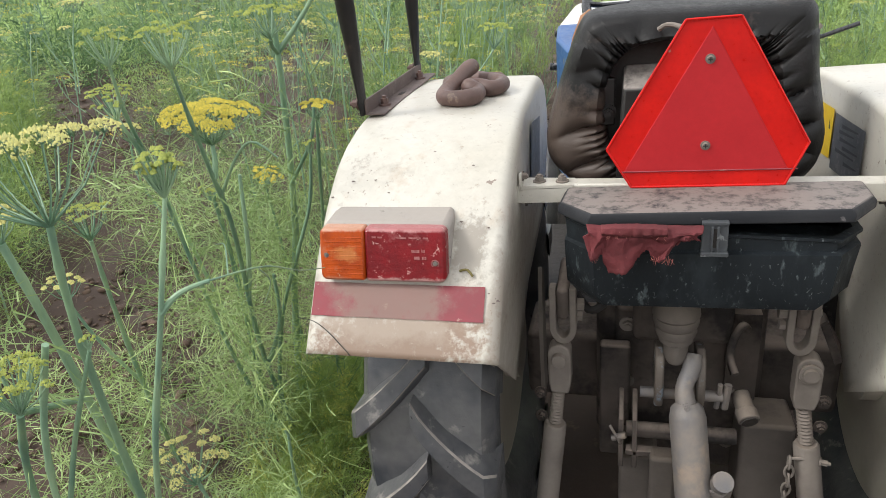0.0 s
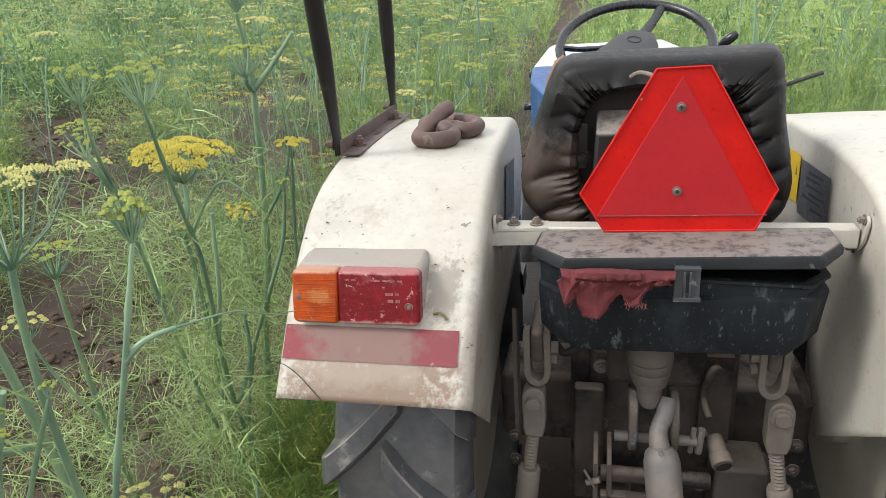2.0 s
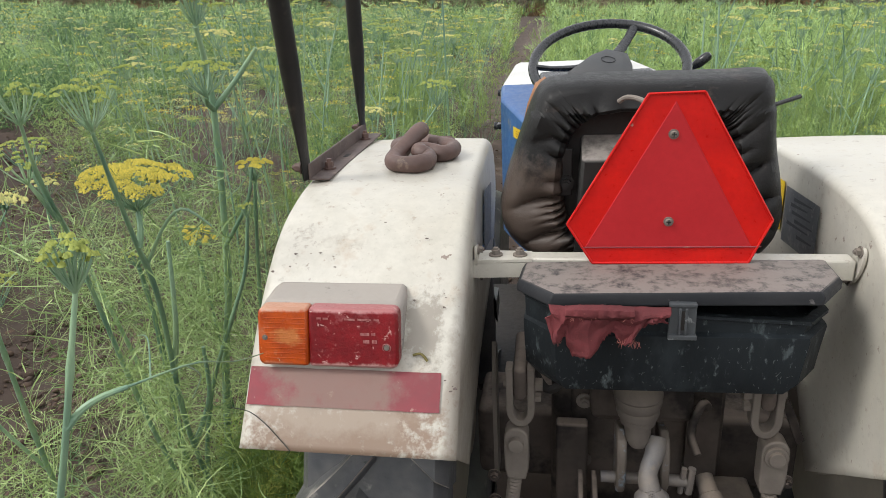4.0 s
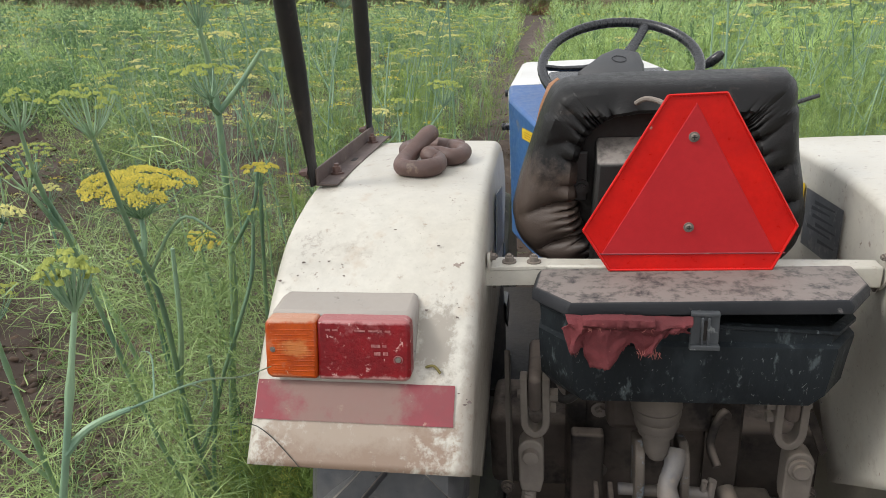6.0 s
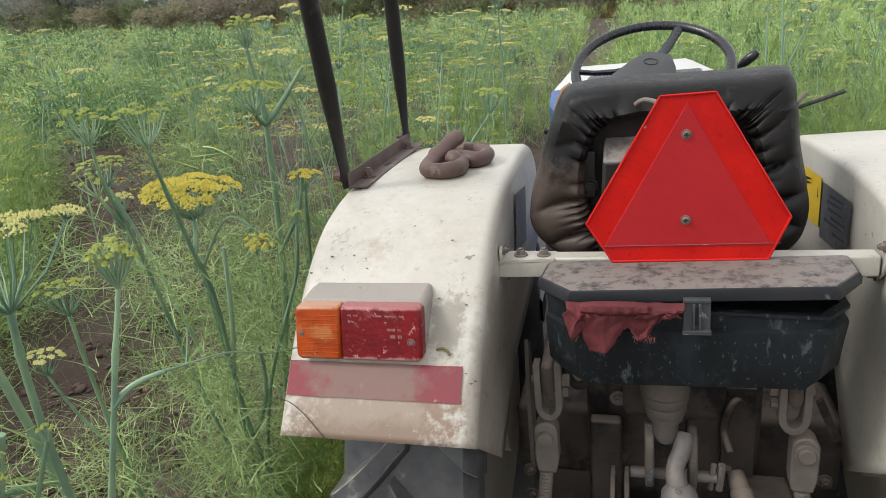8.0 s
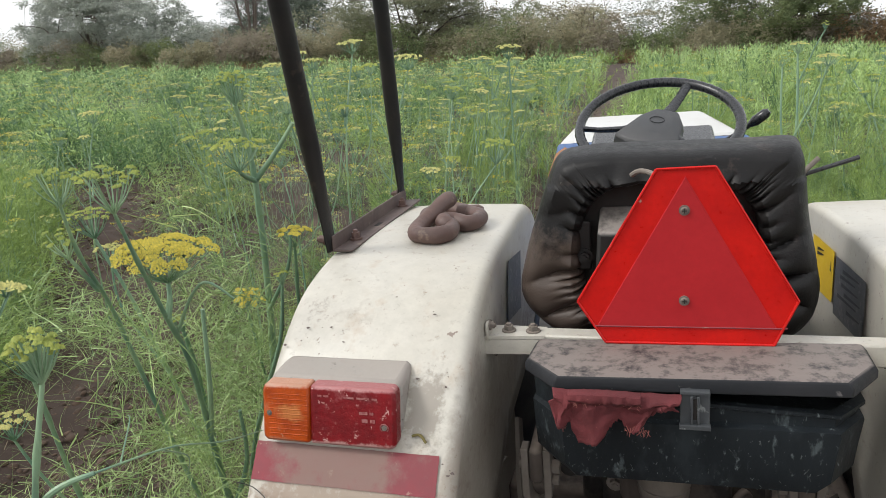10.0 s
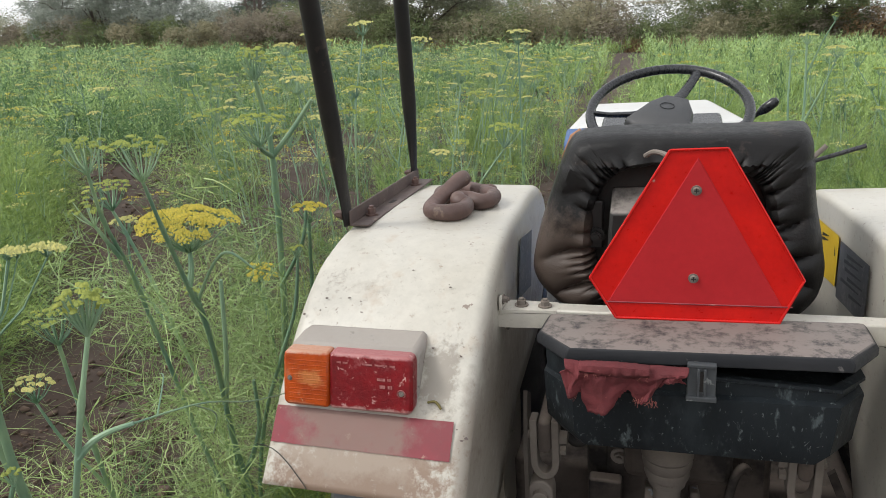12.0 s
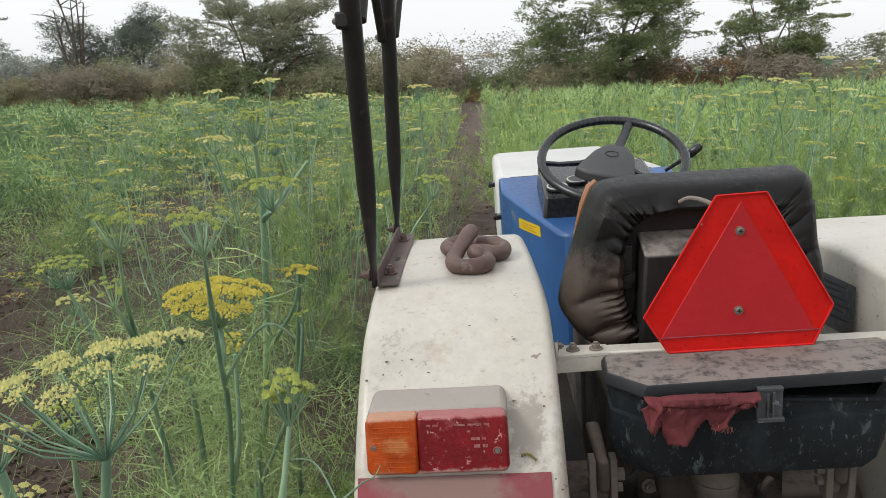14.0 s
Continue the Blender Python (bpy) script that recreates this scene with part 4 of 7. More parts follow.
def lift_rod(x, bx, foot_x, right):
    """A lift arm end with its fork, pin block, threaded rod and tube, hanging from the arm."""
    bm = bmesh.new()
    vs = box(bm, (x, 1.195, 0.815), (0.030, 0.15, 0.065))
    for v in vs:
        if v.co.y < 1.15:
            v.co.x = x + (v.co.x - x) * 0.75
    arm = part("lift_arm", bm, M_CAST, tractor, "dusty hydraulic lift arm with a hanging link rod", bevel=0.01)
    bm = bmesh.new()
    mids = [(-0.0185, 0.845), (-0.0185, 0.765)] + [(-0.0185 * math.cos(radians(a)), 0.765 - 0.029 * math.sin(radians(a))) for a in range(15, 180, 15)] + [(0.0185, 0.765), (0.0185, 0.845)]
    strap = []
    for k, (u, w) in enumerate(mids):
        a, b = mids[max(k - 1, 0)], mids[min(k + 1, len(mids) - 1)]
        n = Vector((b[1] - a[1], -(b[0] - a[0]))).normalized() * 0.0062
        strap.append([bm.verts.new((x + u + n.x * i, y, w + n.y * i)) for i, y in ((1, 1.126), (-1, 1.126), (-1, 1.154), (1, 1.154))])
    for a, b in zip(strap, strap[1:]):
        for k in range(4):
            bm.faces.new((a[k], a[(k + 1) % 4], b[(k + 1) % 4], b[k]))
    bm.faces.new(strap[0]), bm.faces.new(strap[-1][::-1])
    bmesh.ops.recalc_face_normals(bm, faces=bm.faces[:])
    part("fork", bm, M_GREY, arm, "dusty flat-bar steel fork", bevel=0.0018)
    way = -1 if right else 1
    bm = bmesh.new()
    rod(bm, (x - 0.030, 1.142, 0.808), (x + 0.030, 1.142, 0.808), 0.007, seg=14)
    rod(bm, (x + way * 0.025, 1.142, 0.808), (x + way * 0.038, 1.142, 0.808), 0.0125, seg=6)
    rod(bm, (x + way * 0.025, 1.142, 0.782), (x + way * 0.035, 1.142, 0.782), 0.009, seg=6)
    part("fork_pin", bm, M_GREY, arm)
    bm = bmesh.new()
    out = []
    for k in range(13):
        a = math.pi * k / 12
        out.append((bx + 0.0215 * math.cos(a), 0.706 + 0.0215 * math.sin(a)))
    out += [(bx - 0.0215, 0.645), (bx - 0.018, 0.622), (bx + 0.016, 0.620), (bx + 0.0215, 0.645)]
    plate(bm, out, "y", 1.122, 0.036)
    blk = part("pin_block", bm, M_GREY, arm, "dusty pin block", bevel=0.003)
    bm = bmesh.new()
    if right:
        rod(bm, (bx, 1.122, 0.699), (bx, 1.116, 0.699), 0.0195, seg=22)
    rod(bm, (bx, 1.13, 0.699), (bx, 1.110, 0.699), 0.0135, seg=20)
    part("pin", bm, M_GREY, blk, bevel=0.001)
    a, b = Vector((bx - 0.002, 1.14, 0.636)), Vector((foot_x, 1.13, 0.30))
    bm = bmesh.new()
    m = a.lerp(b, 0.29)
    n = 13
    prof = []
    for k in range(n * 2 + 1):
        f = k / (n * 2)
        prof.append((a.lerp(m, f), 0.0135 if k % 2 else 0.0105))
    sweep(bm, [p for p, r in prof], [r for p, r in prof], 12)
    part("threaded_rod", bm, M_GREY, arm, "threaded steel rod")
    bm = bmesh.new()
    sweep(bm, [m, m.lerp(b, 0.02), b, b + (b - a) * 0.5], [0.019, 0.0225, 0.0235, 0.0235], 16)
    part("link_tube", bm, M_GREY, arm, "dusty steel tube")
    return arm


lift_rod(-0.056, -0.064, -0.102, False)
arm_r = lift_rod(0.347, 0.367, 0.418, True)

# chain on the right-hand link
bm = bmesh.new()
for i in range(9):
    z = 0.505 - i * 0.021
    c = Vector((0.352 + 0.002 * math.sin(i), 1.118, z))
    pts = []
    for k in range(12):
        a = k * math.tau / 12
        u, w = 0.0075 * math.cos(a), 0.0145 * math.sin(a)
        pts.append(c + (Vector((u, 0, w)) if i % 2 else Vector((0, u, w))))
    sweep(bm, pts, 0.0024, 6, closed=True)
rod(bm, (0.352, 1.118, 0.515), (0.385, 1.118, 0.518), 0.003, seg=8)
part("check_chain", bm, M_GREY, arm_r, "small steel chain")
bolt("grease_nipple", (0.404, 1.128, 0.505), (1, -0.3, 0), 0.006, 0.014, arm_r, M_GREY)

# top-link rocker with its rubber bellows, and the top link hanging to the rear
bm = bmesh.new()
prof = [(0.034, 0.85), (0.0345, 0.815), (0.037, 0.808), (0.0415, 0.795), (0.0425, 0.786), (0.0395, 0.782), (0.041, 0.776), (0.0385, 0.768), (0.036, 0.765), (0.037, 0.757), (0.034, 0.750), (0.031, 0.748), (0.030, 0.740), (0.023, 0.736), (0.0215, 0.712), (0.014, 0.70)]
n = 28
rings = [[bm.verts.new((0.145 + r * math.cos(k * math.tau / n), 1.18 - 0.32 * (0.84 - z) + r * math.sin(k * math.tau / n), z)) for k in range(n)] for r, z in prof]
for a, b in zip(rings, rings[1:]):
    for k in range(n):
        bm.faces.new((a[k], a[(k + 1) % n], b[(k + 1) % n], b[k]))
bm.faces.new(rings[0]), bm.faces.new(rings[-1][::-1])
bmesh.ops.recalc_face_normals(bm, faces=bm.faces[:])
rocker = part("top_link_rocker", bm, M_BELLOW, tractor, "dusty draft-control bellows and rocker above the top link")
for x in (0.118, 0.190):
    bm = bmesh.new()
    plate(bm, [(1.20, 0.705), (1.15, 0.722), (1.125, 0.712), (1.112, 0.68), (1.112, 0.63), (1.13, 0.60), (1.17, 0.595), (1.19, 0.62)], "x", x - 0.008, 0.016)
    part("rocker_cheek", bm, M_CHEEK, rocker, "blue-grey worn steel cheek", bevel=0.004)
bm = bmesh.new()
rod(bm, (0.085, 1.14, 0.625), (0.232, 1.14, 0.625), 0.0105, seg=14)
rod(bm, (0.222, 1.14, 0.60), (0.226, 1.135, 0.655), 0.005, seg=8)
rod(bm, (0.236, 1.14, 0.60), (0.240, 1.14, 0.652), 0.007, seg=8)
part("rocker_pin", bm, M_LINK, rocker, "worn steel pin with a clip")
bm = bmesh.new()
sweep(bm, spline([(0.178, 1.138, 0.716), (0.172, 1.12, 0.692), (0.160, 1.10, 0.668), (0.164, 1.082, 0.640)], 10), [0.013, 0.0165, 0.017, 0.0165, 0.016, 0.0155, 0.0155, 0.017, 0.018, 0.019], 12)
top_link = part("top_link", bm, M_LINK, tractor, "dusty steel top link, worn to bare blue-grey metal")
bm = bmesh.new()
a, b = Vector((0.164, 1.084, 0.648)), Vector((0.205, 0.93, 0.22))
sweep(bm, [a, a.lerp(b, 0.02), a.lerp(b, 0.06), a.lerp(b, 0.5), b], [0.019, 0.028, 0.032, 0.032, 0.032], 20)
part("link_tube", bm, M_LINK, top_link, "worn silver tube")
bm = bmesh.new()
rod(bm, (0.222, 1.03, 0.515), (0.225, 1.01, 0.54), 0.018, seg=18)
rod(bm, (0.217, 1.05, 0.44), (0.222, 1.03, 0.515), 0.023, seg=6)
part("locking_nut", bm, M_LINK, top_link, "pale steel cap on the link")
bolt("pivot_bolt", (0.163, 1.066, 0.648), (0, -1, 0.4), 0.006, 0.008, top_link, M_LINK)

# drawbar parts, hydraulic coupler and hoses
bm = bmesh.new()
rod(bm, (0.06, 1.16, 0.52), (0.265, 1.16, 0.52), 0.016, seg=16)
for x in (0.052, 0.078):
    plate(bm, [(1.12, 0.455), (1.22, 0.455), (1.22, 0.575), (1.18, 0.575), (1.14, 0.555), (1.12, 0.51)], "x", x - 0.006, 0.010)
box(bm, (0.11, 1.13, 0.492), (0.10, 0.02, 0.012))
drawbar = part("drawbar_frame", bm, M_CAST, tractor, "dust-caked drawbar bracket with a cross pin", bevel=0.002)
bm = bmesh.new()
sweep(bm, spline([(0.030, 1.12, 0.555), (0.037, 1.115, 0.545), (0.047, 1.115, 0.525), (0.05, 1.12, 0.515)], 8), 0.0028, 6)
rod(bm, (0.034, 1.12, 0.525), (0.06, 1.12, 0.535), 0.0065, seg=10)
part("lynch_pin", bm, M_LINK, drawbar, "bright steel linch pin")
bm = bmesh.new()
rod(bm, (0.265, 1.165, 0.618), (0.273, 1.13, 0.601), 0.0165, seg=20)
rod(bm, (0.272, 1.135, 0.603), (0.277, 1.115, 0.593), 0.0195, seg=20)
coupler = part("hydraulic_coupler", bm, M_BELLOW, tractor, "round hydraulic coupler with a dark mouth", bevel=0.002)
bm = bmesh.new()
rod(bm, (0.276, 1.118, 0.5945), (0.2775, 1.1125, 0.592), 0.0145, seg=20)
part("mouth", bm, M_DARK, coupler)
bm = bmesh.new()
sweep(bm, spline([(0.26, 1.20, 0.635), (0.252, 1.23, 0.66), (0.262, 1.24, 0.70), (0.275, 1.25, 0.715), (0.285, 1.26, 0.70)], 14), 0.008, 10)
box(bm, (0.285, 1.315, 0.60), (0.06, 0.06, 0.24))
part("pipe", bm, M_CAST, coupler)
bm = bmesh.new()
sweep(bm, spline([(-0.035, 1.20, 0.80), (-0.01, 1.18, 0.775), (0.02, 1.19, 0.79), (0.05, 1.24, 0.83)], 14), 0.008, 8)
part("hose", bm, M_DARK, coupler, "black rubber hose")
for x, z, y in ((-0.115, 0.55, 1.22), (-0.115, 0.49, 1.22), (0.43, 0.56, 1.24), (0.43, 0.50, 1.24)):
    bolt("bolt", (x, y, z), (0, -1, 0), 0.009, 0.012, casing, M_CAST)
bm = bmesh.new()
plate(bm, [(0.412, 0.745), (0.445, 0.665), (0.434, 0.655), (0.401, 0.735)], "y", 1.22, 0.01)
part("stay", bm, M_CAST, casing, smooth=False)
for c, s in (((0.085, 1.20, 0.385), (0.075, 0.10, 0.15)), ((0.13, 1.12, 0.42), (0.05, 0.04, 0.16)), ((0.33, 1.25, 0.42), (0.10, 0.10, 0.20))):
    bm = bmesh.new()
    box(bm, c, s)
    part("drawbar_plate", bm, M_BELLOW, drawbar, bevel=0.008)

# steering wheel
HUB = Vector((0.142, 2.15, 1.243))
TIP = Matrix.Translation(HUB) @ Matrix.Rotation(radians(28), 4, "X") @ Matrix.Rotation(radians(-24), 4, "Z")
bm = bmesh.new()
n, R = 96, 0.212
pts = []
rr = []
for i in range(n):
    a = i * math.tau / n
    pts.append(TIP @ Vector((R * math.cos(a), R * math.sin(a), 0)))
    rr.append(0.0135 + 0.0008 * (i % 2))
sweep(bm, pts, rr, 12, closed=True)
wheel = part("steering_wheel", bm, M_WHEEL, tractor, "black three-spoke steering wheel with finger grips")
for a in (90, 205, -25):
    d = Vector((math.cos(radians(a)), math.sin(radians(a)), 0))
    bm = bmesh.new()
    sweep(bm, [TIP @ (d * f + Vector((0, 0, z))) for f, z in ((0.05, -0.005), (0.1, -0.01), (0.16, -0.008), (0.205, 0))], [0.018, 0.016, 0.014, 0.015], 10, flat=0.55)
    part("spoke", bm, M_WHEEL, wheel)
bm = bmesh.new()
out = [(-0.095, -0.085), (-0.066, 0.02), (-0.034, 0.068), (0.034, 0.068), (0.066, 0.02), (0.095, -0.085), (0.055, -0.1), (-0.055, -0.1)]
lo = [bm.verts.new(TIP @ Vector((x, y, -0.03))) for x, y in out]
up = [bm.verts.new(TIP @ Vector((x * 0.95, y * 0.95, 0.002))) for x, y in out]
hi = [bm.verts.new(TIP @ Vector((x * 0.62, y * 0.62, 0.016))) for x, y in out]
for a, b in ((lo, up), (up, hi)):
    for i in range(8):
        bm.faces.new((a[i], a[(i + 1) % 8], b[(i + 1) % 8], b[i]))
bm.faces.new(hi), bm.faces.new(lo[::-1])
bmesh.ops.recalc_face_normals(bm, faces=bm.faces[:])
hub = part("hub_pad", bm, M_HUB, wheel, "charcoal horn pad with an embossed oval", bevel=0.006)
bm = bmesh.new()
sweep(bm, [TIP @ Vector((0.02 * math.cos(a), -0.004 + 0.014 * math.sin(a), 0.0165)) for a in [k * math.tau / 20 for k in range(20)]], 0.0016, 6, closed=True)
part("emblem", bm, M_WHEEL, hub)
bm = bmesh.new()
sweep(bm, [TIP @ Vector((0, 0, -0.02)), (axis_x(2.3), 2.26, 1.08), (axis_x(2.4), 2.36, 0.95)], 0.028, 14)
part("steering_column", bm, M_WHEEL, wheel)
bm = bmesh.new()
sweep(bm, [(0.335, 2.30, 1.17), (0.385, 2.28, 1.205), (0.395, 2.275, 1.215)], [0.006, 0.007, 0.008], 8)
sweep(bm, [(0.392, 2.276, 1.212), (0.405, 2.27, 1.222), (0.43, 2.262, 1.243), (0.437, 2.26, 1.249)], [0.009, 0.015, 0.014, 0.007], 12)
part("throttle_lever", bm, M_WHEEL, tractor, "black-knobbed hand throttle")

# cowl, dashboard and hood
def cowl_box(y0, y1, half0, half1, z0, zt0, zt1, name, mat, label, bev):
    bm = bmesh.new()
    v = []
    for y, h, zt in ((y0, half0, zt0), (y1, half1, zt1)):
        c = axis_x(y)
        v += [bm.verts.new(p) for p in ((c - h, y, z0), (c + h, y, z0), (c + h, y, zt), (c - h, y, zt))]
    for q in ((0, 1, 2, 3), (7, 6, 5, 4), (0, 4, 5, 1), (1, 5, 6, 2), (2, 6, 7, 3), (3, 7, 4, 0)):
        bm.faces.new([v[k] for k in q])
    bmesh.ops.recalc_face_normals(bm, faces=bm.faces[:])
    return part(name, bm, mat, tractor, label, bevel=bev)


bm = bmesh.new()
plan = [(-0.205, 2.66), (-0.195, 2.50), (-0.080, 2.20), (-0.035, 2.085), (-0.010, 2.06)]
plan = plan + [(2 * axis_x(y) - x, y) for x, y in plan[::-1]]
low_ring = [bm.verts.new((x, y, 0.62)) for x, y in plan]
top_ring = [bm.verts.new((x, y, 1.035 + (y - 2.06) * 0.165)) for x, y in plan]
for k in range(len(plan)):
    n2 = (k + 1) % len(plan)
    bm.faces.new((low_ring[k], low_ring[n2], top_ring[n2], top_ring[k]))
bm.faces.new(top_ring), bm.faces.new(low_ring[::-1])
bmesh.ops.recalc_face_normals(bm, faces=bm.faces[:])
cowl = part("cowl", bm, M_BLUE, tractor, "blue painted cowl that narrows towards the seat", bevel=0.012)
hood = cowl_box(2.74, 3.80, 0.330, 0.300, 0.72, 1.128, 1.105, "hood", M_WHITE, "white engine hood, dusty", 0.035)
bm = bmesh.new()
box(bm, (axis_x(2.7), 2.69, 0.97), (0.56, 0.12, 0.302))
part("hood_gap", bm, M_DARK, hood, bevel=0.01)
bm = bmesh.new()
vs = box(bm, (axis_x(2.4) - 0.003, 2.36, 1.10), (0.37, 0.32, 0.18))
for v in vs:
    if v.co.z > 1.10 and v.co.y < 2.36:
        v.co.z -= 0.060
    if v.co.z < 1.05:
        v.co.x += 0.02 if v.co.x > 0.1 else -0.02
        v.co.z -= 0.04
dash = part("dashboard", bm, M_WHEEL, cowl, "black dashboard with round gauges", bevel=0.010)
for x, y in ((-0.018, 2.255), (0.052, 2.31), (0.20, 2.28)):
    bm = bmesh.new()
    d = Vector((0, -0.18, 0.98)).normalized()
    c = Vector((x, y, 1.131 + (y - 2.2) * 0.1875))
    rod(bm, c, c + d * 0.010, 0.036, seg=28)
    g = part("gauge", bm, M_WHEEL, dash, "round gauge with a pale ring", bevel=0.002)
    bm = bmesh.new()
    sweep(bm, [c + d * 0.0105 + (Vector((1, 0, 0)) * math.cos(a) + d.cross(Vector((1, 0, 0))) * math.sin(a)) * 0.031 for a in [k * math.tau / 28 for k in range(28)]], 0.003, 6, closed=True)
    part("gauge_ring", bm, M_PALE, g)
    bm = bmesh.new()
    rod(bm, c + d * 0.0102, c + d * 0.0112, 0.025, seg=24)
    part("dial", bm, M_HUB, g)
def cowl_side(f, z, lift):
    """A point on the cowl's slanting left side, f from its front to its rear."""
    a, b = Vector((-0.195, 2.50, z)), Vector((-0.080, 2.20, z))
    nrm = Vector((-0.30, -0.115, 0)).normalized()
    return a.lerp(b, f) + nrm * lift


def cowl_mark(name, f0, f1, z0, z1, mat, parent, lift, label=""):
    bm = bmesh.new()
    bm.faces.new([bm.verts.new(cowl_side(f, z, lift)) for f, z in ((f0, z0), (f1, z0), (f1, z1), (f0, z1))])
    return part(name, bm, mat, parent, label)


st = cowl_mark("yellow_label", 0.46, 1.0, 0.998, 1.034, M_YELLOW, cowl, 0.002, "yellow label on the blue cowl")
for i in range(3):
    cowl_mark("print_line", 0.55, 0.9 - 0.07 * (i % 2), 1.006 + i * 0.008, 1.0085 + i * 0.008, M_MARKY, st, 0.003)
for y, z in ((2.98, 1.06), (2.62, 0.99)):
    bm = bmesh.new()
    x = axis_x(y) - 0.305
    box(bm, (x - 0.012, y, z), (0.045, 0.035, 0.02))
    rod(bm, (x - 0.03, y, z), (x - 0.045, y, z), 0.014, seg=12)
    part("hood_latch", bm, M_WHEEL, hood, "black rubber hood latch", bevel=0.004)
# front wheels, mostly hidden ahead of the cowl
for s in (-1, 1):
    bm = bmesh.new()
    cx = axis_x(3.1) + s * 0.42
    rod(bm, (cx - 0.08, 3.1, 0.30), (cx + 0.08, 3.1, 0.30), 0.30, seg=40)
    part("front_wheel", bm, M_TYRE, tractor, "dusty front tyre", bevel=0.04)
# control levers beside the seat
bm = bmesh.new()
sweep(bm, [(0.47, 1.95, 0.95), (0.435, 1.84, 1.12), (0.435, 1.80, 1.150), (0.474, 1.80, 1.192)], 0.0055, 8, flat=0.4)
part("control_lever", bm, M_GREY, tractor, "flat steel control lever")
bm = bmesh.new()
sweep(bm, [(0.48, 2.0, 0.95), (0.44, 1.86, 1.12), (0.437, 1.82, 1.148), (0.552, 1.80, 1.190)], 0.0050, 8)
part("control_lever", bm, M_WHEEL, tractor, "thin black control lever")
# footboards close the tractor below
bm = bmesh.new()
box(bm, (axis_x(2.1), 2.1, 0.42), (0.9, 0.7, 0.02))
part("footboard", bm, M_DARK, tractor, "dusty steel footboard")

# ---- loose things on the tractor ----
def lone(name, bm, mat, origin, label, category):
    bmesh.ops.translate(bm, verts=bm.verts[:], vec=-Vector(origin))
    ob = part(name, bm, mat, None)
    ob.matrix_world = TRACTOR @ Matrix.Translation(origin)
    return tagged(ob, label, category)


bm = bmesh.new()
CO = Vector((-0.283, 1.43, 1.143))
coil = [(-0.283, 1.515, 1.196), (-0.297, 1.485, 1.193), (-0.317, 1.445, 1.180), (-0.337, 1.405, 1.165), (-0.334, 1.368, 1.160), (-0.302, 1.350, 1.160), (-0.262, 1.350, 1.160), (-0.238, 1.372, 1.160),
        (-0.243, 1.403, 1.162), (-0.268, 1.412, 1.168), (-0.276, 1.434, 1.168), (-0.250, 1.446, 1.164), (-0.215, 1.436, 1.160), (-0.190, 1.452, 1.160), (-0.190, 1.488, 1.160), (-0.215, 1.508, 1.161),
        (-0.250, 1.535, 1.161), (-0.300, 1.558, 1.160), (-0.350, 1.552, 1.160), (-0.370, 1.520, 1.160), (-0.352, 1.488, 1.160), (-0.322, 1.486, 1.161)]
pts = spline([Vector((-0.306 + 0.68 * (p[0] + 0.337), p[1] - 0.018, p[2] - 0.005)) for p in coil], 120)
sweep(bm, pts, [(0.0163 + 0.0008 * math.sin(i * 0.4)) * min(1, 0.55 + 0.2 * min(i, 119 - i)) for i in range(120)], 16)
pts = spline([(-0.262, 1.510, 1.156), (-0.235, 1.508, 1.155), (-0.208, 1.513, 1.155)], 10)
sweep(bm, pts, [0.0172 * min(1, 0.6 + 0.2 * (9 - i)) for i in range(10)], 16)
lone("iron_coil", bm, M_RUST, CO, "thick rusty brown iron bar bent into a knot", "iron coil")

# rag hanging out of the tool box
bm = bmesh.new()
RAG = [(0.0, -0.015), (0.04, -0.03), (0.071, -0.0525), (0.10, -0.048), (0.13, -0.043), (0.182, -0.045), (0.192, -0.076), (0.30, -0.074), (0.364, -0.066), (0.44, -0.048), (0.50, -0.037), (0.56, -0.034),
       (0.60, -0.045), (0.64, -0.054), (0.69, -0.054), (0.73, -0.044), (0.80, -0.028), (0.88, -0.015), (0.92, -0.014), (1.0, -0.018)]
nx, nz = 110, 18
RAG_X = -0.006
g = []
for i in range(nx + 1):
    u = i / nx
    drop = 0
    for (u0, d0), (u1, d1) in zip(RAG, RAG[1:]):
        if u0 <= u <= u1:
            drop = d0 + (d1 - d0) * (u - u0) / (u1 - u0)
    drop += 0.004 * noise.noise((u * 40, 0, 0)) + 0.002 * noise.noise((u * 130, 3, 0))
    col = []
    for k in range(nz + 1):
        v = k / nz
        fold = 0.013 * (abs(math.sin(u * 12.5 + 0.9 + 1.1 * math.sin(u * 7) + 0.5 * v)) ** 0.6 - 0.6) * (0.25 + 0.75 * v) + 0.004 * noise.noise((u * 11, v * 4, 2)) - 0.007 * math.exp(-((v - 0.16) / 0.13) ** 2)
        x = RAG_X + 0.168 * u + 0.005 * math.sin(v * 5 + u * 8)
        z = 1.010 + drop * v - (0.0 if v else -0.003)
        y = 1.027 - 0.014 * math.sin(min(1, v * 3) * math.pi / 2) + fold
        y = min(y, 1.034 + 0.012 * (v < 0.1))
        col.append(bm.verts.new((x, y, z)))
    g.append(col)
for i in range(nx):
    for k in range(nz):
        bm.faces.new((g[i][k], g[i + 1][k], g[i + 1][k + 1], g[i][k + 1]))
rag = lone("rag", bm, M_CLOTH, (0.07, 1.03, 1.0), "crumpled faded red cloth rag hanging out of the tool box", "rag")
bm = bmesh.new()
flap = []
